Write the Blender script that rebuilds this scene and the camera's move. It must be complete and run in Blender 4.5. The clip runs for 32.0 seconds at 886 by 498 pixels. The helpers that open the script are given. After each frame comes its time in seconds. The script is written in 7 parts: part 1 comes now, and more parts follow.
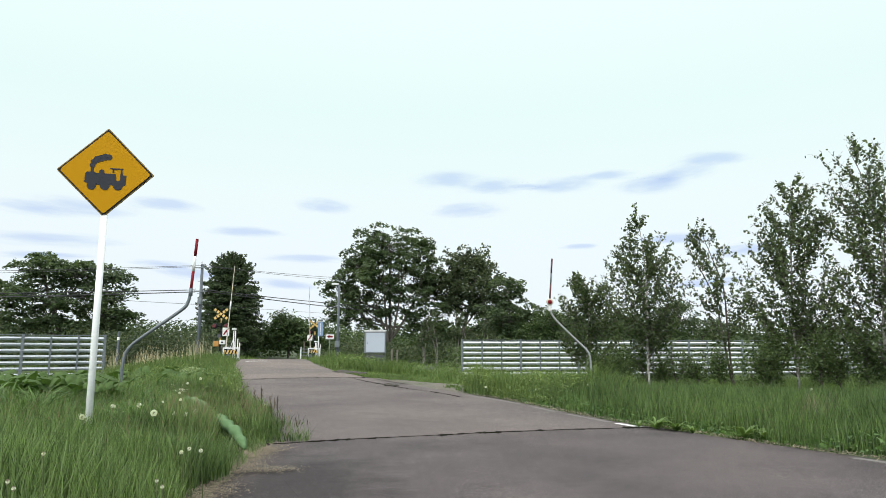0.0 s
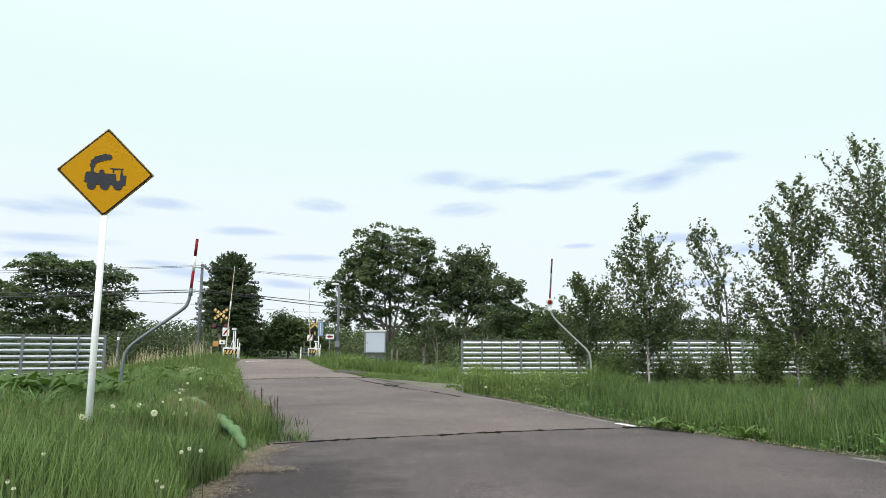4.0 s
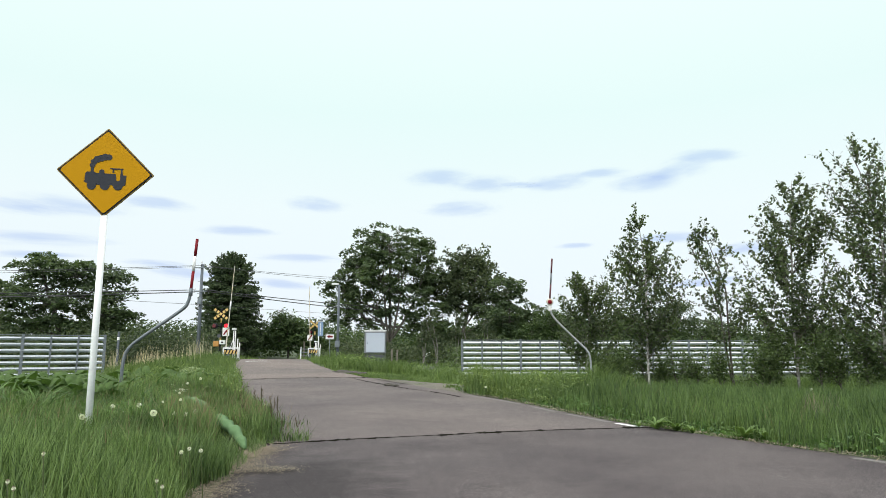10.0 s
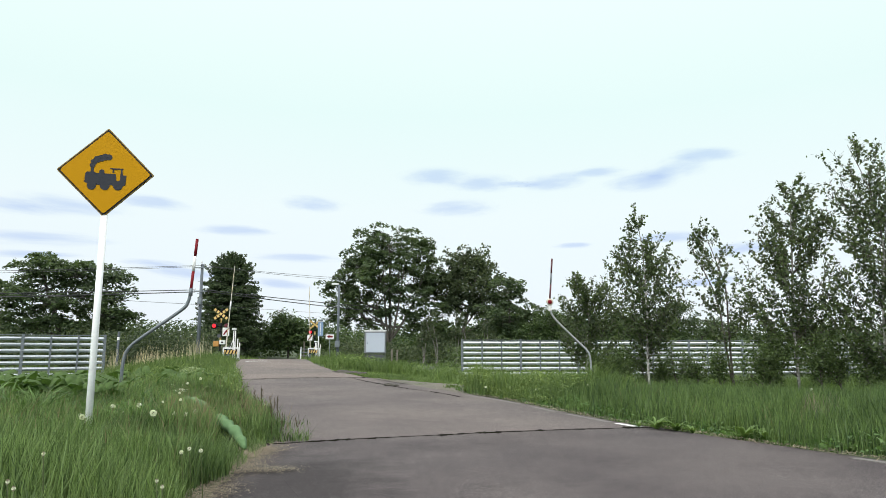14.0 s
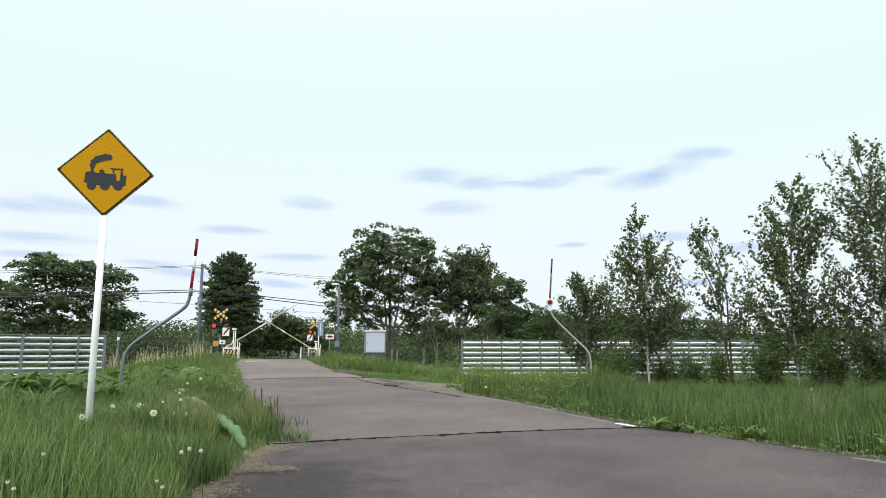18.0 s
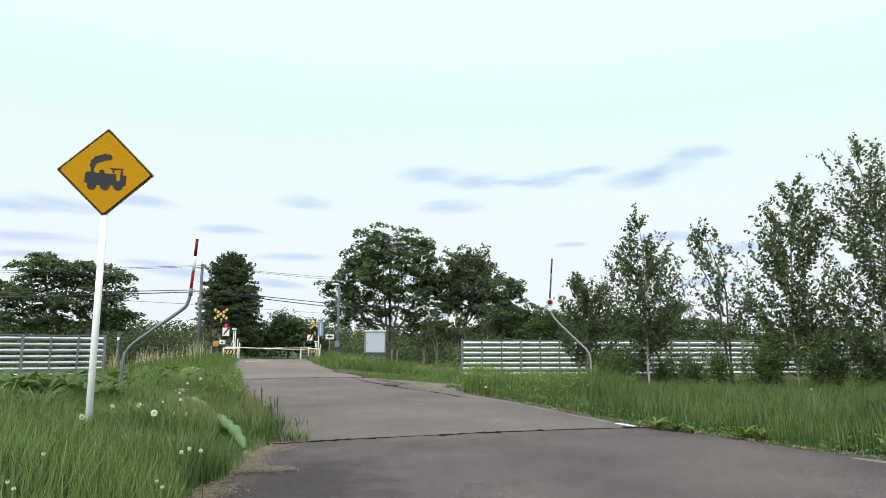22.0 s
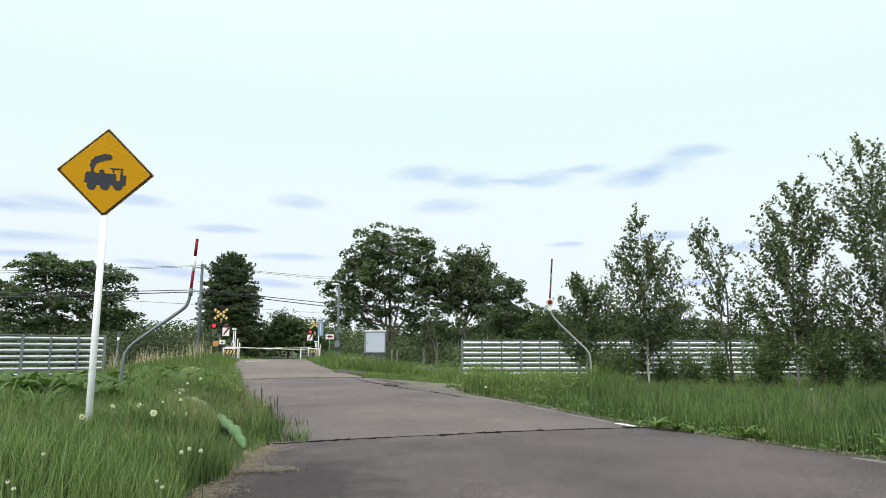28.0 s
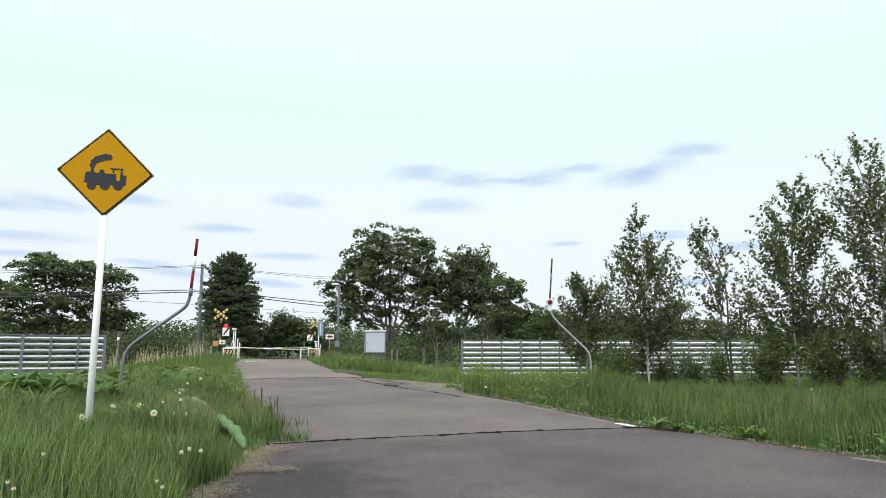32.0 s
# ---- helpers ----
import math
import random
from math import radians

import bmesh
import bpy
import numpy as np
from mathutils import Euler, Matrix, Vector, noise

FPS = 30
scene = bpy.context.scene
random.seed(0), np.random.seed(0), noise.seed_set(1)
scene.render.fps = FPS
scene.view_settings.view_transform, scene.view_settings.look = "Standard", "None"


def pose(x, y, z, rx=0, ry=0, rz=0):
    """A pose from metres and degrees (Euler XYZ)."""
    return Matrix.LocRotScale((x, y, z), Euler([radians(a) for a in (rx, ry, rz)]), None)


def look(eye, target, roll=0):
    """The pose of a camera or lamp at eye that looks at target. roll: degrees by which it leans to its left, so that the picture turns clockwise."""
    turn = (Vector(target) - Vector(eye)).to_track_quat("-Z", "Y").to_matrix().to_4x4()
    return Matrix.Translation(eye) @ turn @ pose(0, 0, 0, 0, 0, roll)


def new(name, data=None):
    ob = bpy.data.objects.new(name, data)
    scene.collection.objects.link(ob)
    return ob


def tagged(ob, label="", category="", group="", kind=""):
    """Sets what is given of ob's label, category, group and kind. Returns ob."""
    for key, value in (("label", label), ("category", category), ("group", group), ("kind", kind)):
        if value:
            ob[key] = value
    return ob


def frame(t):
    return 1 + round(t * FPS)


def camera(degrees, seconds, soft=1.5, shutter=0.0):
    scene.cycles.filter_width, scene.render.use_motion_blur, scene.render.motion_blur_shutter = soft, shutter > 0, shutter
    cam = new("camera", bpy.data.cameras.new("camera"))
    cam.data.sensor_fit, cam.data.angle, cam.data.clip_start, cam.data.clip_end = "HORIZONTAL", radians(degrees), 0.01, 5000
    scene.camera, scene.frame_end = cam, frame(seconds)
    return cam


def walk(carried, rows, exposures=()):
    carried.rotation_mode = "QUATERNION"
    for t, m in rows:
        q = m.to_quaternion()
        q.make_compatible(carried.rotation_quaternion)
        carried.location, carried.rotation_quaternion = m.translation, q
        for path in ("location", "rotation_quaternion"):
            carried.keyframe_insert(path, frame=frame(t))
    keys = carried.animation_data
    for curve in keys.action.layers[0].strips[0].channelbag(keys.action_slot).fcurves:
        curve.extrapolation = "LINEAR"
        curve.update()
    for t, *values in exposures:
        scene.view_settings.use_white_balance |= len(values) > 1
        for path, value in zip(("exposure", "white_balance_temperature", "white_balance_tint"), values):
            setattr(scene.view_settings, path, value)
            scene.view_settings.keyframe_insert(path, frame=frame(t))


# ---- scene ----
# One still camera on the verge of a country road that climbs to a level crossing.
cam = camera(67, 32.0, soft=0.6)
VIEW = pose(0, 0, 1.1, 98.593, 0, 0)
walk(cam, [(0, VIEW), (32, VIEW)])

# ---- light: bright high overcast, brighter towards the zenith ----
SUN_ELEVATION, SUN_TURN = radians(40), radians(205)
world = bpy.data.worlds.new("overcast_sky")
scene.world = world
world.use_nodes = True
wn, wl = world.node_tree.nodes, world.node_tree.links
wn.clear()
w_out = wn.new("ShaderNodeOutputWorld")
w_mix = wn.new("ShaderNodeMixShader")
w_mix.inputs[0].default_value = 0.9
sky = wn.new("ShaderNodeTexSky")
sky.sky_type, sky.sun_disc = "NISHITA", False
sky.sun_elevation, sky.sun_rotation = SUN_ELEVATION, SUN_TURN
w_sky = wn.new("ShaderNodeBackground")
w_sky.inputs[1].default_value = 0.08
wl.new(sky.outputs[0], w_sky.inputs[0])
w_veil = wn.new("ShaderNodeBackground")
w_veil.inputs[1].default_value = 1.0
coords = wn.new("ShaderNodeTexCoord")
axes = wn.new("ShaderNodeSeparateXYZ")
wl.new(coords.outputs["Generated"], axes.inputs[0])
veil = wn.new("ShaderNodeValToRGB")
veil.color_ramp.elements[0].position, veil.color_ramp.elements[0].color = 0.0, (0.90, 0.97, 1.06, 1)
veil.color_ramp.elements[1].position, veil.color_ramp.elements[1].color = 1.0, (1.9, 1.9, 1.85, 1)
for at, col in ((0.2, (0.94, 1.05, 1.06, 1)), (0.34, (0.88, 1.07, 1.04, 1)), (0.52, (0.98, 1.14, 1.1, 1)), (0.7, (1.6, 1.63, 1.6, 1))):
    e = veil.color_ramp.elements.new(at)
    e.color = col
wl.new(axes.outputs[2], veil.inputs[0])
toward = wn.new("ShaderNodeVectorMath")
toward.operation = "DOT_PRODUCT"
toward.inputs[1].default_value = (math.sin(SUN_TURN) * math.cos(SUN_ELEVATION), math.cos(SUN_TURN) * math.cos(SUN_ELEVATION), math.sin(SUN_ELEVATION))
wl.new(coords.outputs["Generated"], toward.inputs[0])
halo = wn.new("ShaderNodeMapRange")
halo.interpolation_type = "SMOOTHSTEP"
halo.inputs[1].default_value, halo.inputs[2].default_value, halo.inputs[3].default_value, halo.inputs[4].default_value = 0.1, 1.0, 1.0, 2.1
wl.new(toward.outputs["Value"], halo.inputs[0])
bright = wn.new("ShaderNodeVectorMath")
bright.operation = "SCALE"
wl.new(veil.outputs[0], bright.inputs[0])
wl.new(halo.outputs[0], bright.inputs["Scale"])
wl.new(bright.outputs[0], w_veil.inputs[0])
wl.new(w_sky.outputs[0], w_mix.inputs[1])
wl.new(w_veil.outputs[0], w_mix.inputs[2])
wl.new(w_mix.outputs[0], w_out.inputs[0])

sun = new("sun", bpy.data.lights.new("sun", "SUN"))
sun.data.energy, sun.data.angle, sun.data.color = 1.4, radians(16), (1.0, 0.96, 0.9)
sun.matrix_world = look((0, 0, 60), (60 * math.sin(SUN_TURN) / -math.tan(SUN_ELEVATION), 60 * math.cos(SUN_TURN) / -math.tan(SUN_ELEVATION), 0))
scene.view_settings.exposure = 0.0


# ---- materials ----
def nodes_of(name):
    m = bpy.data.materials.new(name)
    m.use_nodes = True
    n, l = m.node_tree.nodes, m.node_tree.links
    return m, n, l, n["Principled BSDF"]


def noise_node(n, l, scale, detail=4, rough=0.6, space="Object"):
    c = n.new("ShaderNodeTexCoord")
    t = n.new("ShaderNodeTexNoise")
    t.inputs["Scale"].default_value, t.inputs["Detail"].default_value, t.inputs["Roughness"].default_value = scale, detail, rough
    l.new(c.outputs[space], t.inputs["Vector"])
    return t


def ramp(n, l, source, stops):
    r = n.new("ShaderNodeValToRGB")
    for k, (at, col) in enumerate(stops):
        e = r.color_ramp.elements[k] if k < 2 else r.color_ramp.elements.new(at)
        e.position, e.color = at, (*col, 1)
    l.new(source, r.inputs[0])
    return r


def blend(n, l, kind, fac, a, b):
    m = n.new("ShaderNodeMix")
    m.data_type, m.blend_type = "RGBA", kind
    for sock, v in ((m.inputs[0], fac), (m.inputs[6], a), (m.inputs[7], b)):
        if isinstance(v, (int, float)):
            sock.default_value = v
        elif isinstance(v, tuple):
            sock.default_value = (*v, 1)
        else:
            l.new(v, sock)
    return m.outputs[2]


def bump(n, l, bsdf, height, strength, distance=0.01):
    b = n.new("ShaderNodeBump")
    b.inputs["Strength"].default_value, b.inputs["Distance"].default_value = strength, distance
    l.new(height, b.inputs["Height"])
    l.new(b.outputs[0], bsdf.inputs["Normal"])


def paint(name, col, rough=0.45, metal=0.0, wear=0.25, fine=60.0, coarse=4.0, dirt=(0.2, 0.17, 0.13), dirty=0.25, gloss=0.5):
    """Painted or bare metal: a fine grain, and dirt in patches."""
    m, n, l, p = nodes_of(name)
    a, b = noise_node(n, l, fine), noise_node(n, l, coarse, 6, 0.7)
    lo = tuple(c * (1 - wear) for c in col)
    grain = ramp(n, l, a.outputs[0], [(0.3, lo), (0.65, col)])
    patch = ramp(n, l, b.outputs[0], [(0.52, (0, 0, 0)), (0.78, (dirty, dirty, dirty))])
    l.new(blend(n, l, "MIX", patch.outputs[0], grain.outputs[0], dirt), p.inputs["Base Color"])
    p.inputs["Metallic"].default_value = metal
    p.inputs["Specular IOR Level"].default_value = gloss
    rr = ramp(n, l, b.outputs[0], [(0.3, (rough, rough, rough)), (0.8, (min(1, rough + 0.25),) * 3)])
    l.new(rr.outputs[0], p.inputs["Roughness"])
    bump(n, l, p, a.outputs[0], 0.08, 0.002)
    return m


def leafy(name, dark, light, translucent=0.35, rough=0.55, patch=0.35):
    """Leaves or blades: each its own tint, some light passing through."""
    m, n, l, p = nodes_of(name)
    g = n.new("ShaderNodeNewGeometry")
    c = ramp(n, l, g.outputs["Random Per Island"], [(0.0, dark), (1.0, light)])
    t = noise_node(n, l, patch, 3)
    k = ramp(n, l, t.outputs[0], [(0.3, (0.62, 0.66, 0.66)), (0.7, (1.2, 1.16, 1.08))])
    col = blend(n, l, "MULTIPLY", 1.0, c.outputs[0], k.outputs[0])
    l.new(col, p.inputs["Base Color"])
    p.inputs["Roughness"].default_value = rough
    p.inputs["Specular IOR Level"].default_value = 0.35
    tr = n.new("ShaderNodeBsdfTranslucent")
    l.new(blend(n, l, "MULTIPLY", 1.0, col, (1.15, 1.25, 0.7)), tr.inputs[0])
    mix = n.new("ShaderNodeMixShader")
    mix.inputs[0].default_value = translucent
    l.new(p.outputs[0], mix.inputs[1])
    l.new(tr.outputs[0], mix.inputs[2])
    l.new(mix.outputs[0], n["Material Output"].inputs[0])
    return m


def bark(name, a, b, scale):
    m, n, l, p = nodes_of(name)
    t, u = noise_node(n, l, scale, 6, 0.7), noise_node(n, l, scale * 0.2)
    c = ramp(n, l, t.outputs[0], [(0.38, a), (0.62, b)])
    l.new(blend(n, l, "MULTIPLY", 0.5, c.outputs[0], u.outputs[0]), p.inputs["Base Color"])
    p.inputs["Roughness"].default_value = 0.9
    bump(n, l, p, t.outputs[0], 0.5, 0.02)
    return m


def asphalt(name, base, speck, stain, spill=None):
    m, n, l, p = nodes_of(name)
    fine, mid, big = noise_node(n, l, 75, 4, 0.85), noise_node(n, l, 9, 5, 0.65), noise_node(n, l, 0.55, 5, 0.6)
    a = ramp(n, l, fine.outputs[0], [(0.34, tuple(0.72 * c for c in base)), (0.52, base), (0.68, speck)])
    b = ramp(n, l, mid.outputs[0], [(0.3, (0.82, 0.82, 0.82)), (0.7, (1.12, 1.1, 1.08))])
    c = ramp(n, l, big.outputs[0], [(0.32, stain), (0.6, (1.08, 1.07, 1.06))])
    x = blend(n, l, "MULTIPLY", 1.0, a.outputs[0], b.outputs[0])
    grit = noise_node(n, l, 95, 2, 0.5)
    g = ramp(n, l, grit.outputs[0], [(0.64, (0, 0, 0)), (0.72, (0.5, 0.5, 0.5))])
    track = noise_node(n, l, 0.16, 3, 0.5)
    h = ramp(n, l, track.outputs[0], [(0.35, (0.84, 0.84, 0.86)), (0.65, (1.16, 1.13, 1.10))])
    y = blend(n, l, "MULTIPLY", 1.0, blend(n, l, "MULTIPLY", 1.0, x, c.outputs[0]), h.outputs[0])
    if spill:
        # an old dark spill with an uneven rim
        c_ = n.new("ShaderNodeTexCoord")
        v = n.new("ShaderNodeVectorMath")
        v.operation = "MULTIPLY_ADD"
        v.inputs[1].default_value = (1 / spill[2], 1 / spill[3], 0)
        v.inputs[2].default_value = (-spill[0] / spill[2], -spill[1] / spill[3], 0)
        l.new(c_.outputs["Object"], v.inputs[0])
        far_ = n.new("ShaderNodeVectorMath")
        far_.operation = "LENGTH"
        l.new(v.outputs[0], far_.inputs[0])
        rag = noise_node(n, l, 2.2, 5, 0.65)
        add = n.new("ShaderNodeMath")
        add.operation, add.inputs[1].default_value = "MULTIPLY_ADD", 1.3
        l.new(rag.outputs[0], add.inputs[0])
        l.new(far_.outputs["Value"], add.inputs[2])
        rim = ramp(n, l, add.outputs[0], [(0.0, (spill[4],) * 3), (1.0, (1, 1, 1))])
        rim.color_ramp.elements[0].position = 0.62
        scale = n.new("ShaderNodeMath")
        scale.operation, scale.inputs[1].default_value = "MULTIPLY", 0.6
        l.new(add.outputs[0], scale.inputs[0])
        l.new(scale.outputs[0], rim.inputs[0])
        y = blend(n, l, "MULTIPLY", 1.0, y, rim.outputs[0])
    l.new(blend(n, l, "MIX", g.outputs[0], y, tuple(1.35 * c_ for c_ in speck)), p.inputs["Base Color"])
    p.inputs["Roughness"].default_value = 0.88
    p.inputs["Specular IOR Level"].default_value = 0.2
    bump(n, l, p, fine.outputs[0], 0.6, 0.006)
    return m


def soil(name, cols, scale):
    m, n, l, p = nodes_of(name)
    t, u = noise_node(n, l, scale, 6, 0.75), noise_node(n, l, scale * 0.08, 4)
    a = ramp(n, l, t.outputs[0], [(0.3, cols[0]), (0.55, cols[1]), (0.75, cols[2])])
    b = ramp(n, l, u.outputs[0], [(0.3, (0.7, 0.75, 0.7)), (0.7, (1.15, 1.1, 1.05))])
    l.new(blend(n, l, "MULTIPLY", 1.0, a.outputs[0], b.outputs[0]), p.inputs["Base Color"])
    p.inputs["Roughness"].default_value = 0.95
    bump(n, l, p, t.outputs[0], 0.8, 0.03)
    return m


def plain(name, col, rough=0.6, metal=0.0, gloss=0.5):
    m, n, l, p = nodes_of(name)
    t = noise_node(n, l, 30)
    r = ramp(n, l, t.outputs[0], [(0.3, tuple(c * 0.85 for c in col)), (0.7, col)])
    l.new(r.outputs[0], p.inputs["Base Color"])
    p.inputs["Roughness"].default_value, p.inputs["Metallic"].default_value = rough, metal
    p.inputs["Specular IOR Level"].default_value = gloss
    return m


M_ASPHALT = asphalt("asphalt_dry", (0.101, 0.088, 0.0875), (0.216, 0.196, 0.191), (0.78, 0.77, 0.79))
M_ASPHALT_NEAR = asphalt("asphalt_coarse", (0.066, 0.058, 0.0605), (0.205, 0.186, 0.186), (0.66, 0.64, 0.67), (-1.25, 5.6, 1.0, 2.0, 0.55))
M_LINE_OLD = paint("almost_gone_road_paint", (0.145, 0.135, 0.13), 0.85, 0, 0.4, 40, 9, (0.13, 0.12, 0.11), 0.9)
M_ASPHALT_OLD = asphalt("asphalt_bleached", (0.132, 0.114, 0.108), (0.258, 0.23, 0.218), (0.86, 0.85, 0.84))
M_SOIL = soil("field_soil", ((0.018, 0.024, 0.009), (0.035, 0.058, 0.015), (0.06, 0.09, 0.026)), 6.0)
M_GRAVEL = soil("gravel", ((0.06, 0.053, 0.047), (0.15, 0.135, 0.12), (0.27, 0.25, 0.225)), 45.0)
M_STRAW = leafy("dry_straw", (0.13, 0.105, 0.075), (0.34, 0.285, 0.22), 0.1, 0.85)
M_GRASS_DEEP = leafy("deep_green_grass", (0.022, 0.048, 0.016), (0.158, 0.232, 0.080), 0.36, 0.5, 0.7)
M_GRASS = leafy("meadow_grass", (0.034, 0.066, 0.021), (0.222, 0.310, 0.125), 0.4, 0.5, 0.8)
M_GRASS_FAR = leafy("meadow_grass_far", (0.054, 0.094, 0.025), (0.160, 0.220, 0.072), 0.4, 0.6, 0.5)
M_SEED = leafy("grass_seed_heads", (0.13, 0.095, 0.06), (0.28, 0.215, 0.15), 0.3, 0.8)
M_REED = leafy("pale_reed_stems", (0.30, 0.26, 0.17), (0.55, 0.49, 0.36), 0.25, 0.8)
M_BUR = leafy("broad_bur_leaf", (0.030, 0.064, 0.016), (0.098, 0.162, 0.045), 0.3, 0.75, 5.0)
M_BUTTERBUR = leafy("butterbur_leaf", (0.042, 0.095, 0.024), (0.135, 0.225, 0.068), 0.35, 0.5, 2.0)
M_HERB = leafy("pale_herb_leaf", (0.070, 0.114, 0.032), (0.225, 0.296, 0.100), 0.4, 0.5, 1.2)
M_PALE_HERB = leafy("pale_grey_green_leaf", (0.15, 0.20, 0.11), (0.30, 0.36, 0.21), 0.3, 0.6, 1.2)
M_ROSETTE = leafy("bright_dock_leaf", (0.10, 0.165, 0.045), (0.17, 0.25, 0.08), 0.35, 0.55, 3.0)
M_LEAF_BROAD = leafy("broadleaf_foliage", (0.035, 0.058, 0.029), (0.118, 0.160, 0.077), 0.35, 0.55, 0.2)
M_LEAF_DARK = leafy("dark_foliage", (0.030, 0.048, 0.026), (0.105, 0.130, 0.064), 0.32, 0.55, 0.2)
M_LEAF_LARCH = leafy("conifer_needles", (0.026, 0.046, 0.023), (0.088, 0.122, 0.054), 0.25, 0.65, 0.2)
M_LEAF_BIRCH = leafy("birch_leaf", (0.028, 0.047, 0.020), (0.112, 0.150, 0.060), 0.33, 0.45, 0.5)
M_LEAF_SHRUB = leafy("shrub_leaf", (0.036, 0.060, 0.022), (0.120, 0.165, 0.060), 0.35, 0.5, 0.5)
M_LEAF_WOOD = leafy("far_wood_foliage", (0.027, 0.050, 0.019), (0.088, 0.130, 0.044), 0.3, 0.6, 0.1)
M_BARK = bark("grey_bark", (0.05, 0.042, 0.035), (0.16, 0.14, 0.12), 14)
M_BIRCH_BARK = bark("birch_bark", (0.16, 0.15, 0.13), (0.62, 0.60, 0.56), 9)
M_PALE_BARK = bark("pale_grey_bark", (0.09, 0.08, 0.07), (0.30, 0.28, 0.25), 9)
M_WHITE_POLE = paint("white_pole_paint", (0.90, 0.91, 0.92), 0.4, 0, 0.1, 50, 5, (0.45, 0.42, 0.36), 0.3)
M_GALV = paint("galvanised_steel", (0.165, 0.185, 0.205), 0.5, 0.55, 0.3, 25, 3, (0.22, 0.2, 0.18), 0.3)
M_GALV_LIGHT = paint("bright_galvanised_sheet", (0.68, 0.71, 0.75), 0.42, 0.2, 0.12, 18, 1.2, (0.5, 0.48, 0.44), 0.35)
M_GALV_DULL = paint("dull_galvanised_sheet", (0.54, 0.58, 0.63), 0.45, 0.2, 0.2, 18, 1.2, (0.4, 0.38, 0.35), 0.4)
M_YELLOW = paint("sign_yellow_film", (0.45, 0.222, 0.003), 0.6, 0, 0.06, 90, 6, (0.45, 0.24, 0.012), 0.3, 0.12)
M_RIM_OCHRE = paint("dirty_ochre_rim", (0.30, 0.20, 0.06), 0.6, 0, 0.3, 60, 20, (0.10, 0.08, 0.06), 0.6, 0.15)
M_BLACK = paint("sign_black", (0.016, 0.016, 0.019), 0.6, 0, 0.2, 60, 8, (0.05, 0.045, 0.04), 0.4, 0.15)
M_DARK_GREY = paint("sign_dark_grey_film", (0.036, 0.038, 0.048), 0.6, 0, 0.1, 60, 8, (0.07, 0.065, 0.06), 0.3, 0.15)
M_RED = paint("red_paint", (0.155, 0.006, 0.012), 0.55, 0, 0.15, 50, 6, (0.12, 0.02, 0.02), 0.3, 0.2)
M_DARK_RED = paint("weathered_dark_red", (0.07, 0.008, 0.014), 0.55, 0, 0.25, 50, 6, (0.05, 0.01, 0.01), 0.4)
M_CREAM = paint("cream_white_paint", (0.52, 0.48, 0.41), 0.5, 0, 0.15, 40, 5, (0.34, 0.27, 0.18), 0.5)
M_WHITE = paint("white_paint", (0.64, 0.64, 0.64), 0.45, 0, 0.1, 40, 5, (0.4, 0.36, 0.3), 0.35)
M_CABINET = paint("pale_cabinet_paint", (0.37, 0.40, 0.47), 0.5, 0, 0.08, 20, 1.5, (0.4, 0.4, 0.42), 0.4)
M_CABINET_TRIM = paint("grey_cabinet_trim", (0.19, 0.20, 0.215), 0.5, 0.2, 0.2, 20, 2)
M_SIGNAL_YELLOW = paint("signal_yellow", (0.50, 0.34, 0.11), 0.5, 0, 0.1, 40, 6, (0.3, 0.2, 0.05), 0.4)
M_FADED = paint("faded_yellow", (0.46, 0.40, 0.26), 0.6, 0, 0.2, 40, 6)
M_ORANGE = paint("orange_yellow_box", (0.38, 0.18, 0.035), 0.5, 0, 0.15, 40, 6)
M_BLUE = paint("blue_sign", (0.16, 0.235, 0.37), 0.55, 0, 0.1, 40, 6)
M_WOOD = bark("weathered_post", (0.10, 0.085, 0.07), (0.26, 0.23, 0.19), 25)
M_CONCRETE = paint("pole_concrete", (0.10, 0.115, 0.135), 0.85, 0, 0.25, 20, 2)
M_PIPE = paint("pale_grey_pipe", (0.30, 0.31, 0.32), 0.5, 0.3, 0.25, 25, 3, (0.22, 0.2, 0.18), 0.3)
M_CRUMBLE = soil("crumbled_asphalt", ((0.03, 0.027, 0.024), (0.06, 0.053, 0.047), (0.12, 0.105, 0.09)), 30.0)
M_CRACK = plain("open_crack", (0.016, 0.015, 0.013), 0.95, 0, 0.0)
M_SHOULDER = soil("shoulder_gravel", ((0.05, 0.046, 0.036), (0.12, 0.11, 0.092), (0.24, 0.225, 0.2)), 9.0)
M_DOCK = leafy("dock_seed_spike", (0.05, 0.038, 0.024), (0.12, 0.095, 0.055), 0.2, 0.8)
M_WIRE = plain("cable_black", (0.03, 0.03, 0.035), 0.6)


# ---- mesh helpers ----
def mesh_np(name, v, f):
    """A mesh from arrays: vertices (n, 3) and faces of one size (m, k)."""
    v, f = np.asarray(v, dtype=np.float32), np.asarray(f, dtype=np.int32)
    me = bpy.data.meshes.new(name)
    me.vertices.add(len(v))
    me.vertices.foreach_set("co", v.ravel())
    me.loops.add(f.size)
    me.loops.foreach_set("vertex_index", f.ravel())
    me.polygons.add(len(f))
    me.polygons.foreach_set("loop_start", np.arange(0, f.size, f.shape[1], dtype=np.int32))
    me.update(calc_edges=True)
    return me


def hold(name, me, material, parent=None, label="", smooth=False):
    me.materials.clear()
    me.materials.append(material)
    if smooth:
        me.polygons.foreach_set("use_smooth", np.ones(len(me.polygons), dtype=bool))
    ob = new(name, me)
    if parent is not None:
        ob.parent = parent
    if label:
        ob["label"] = label
    return ob


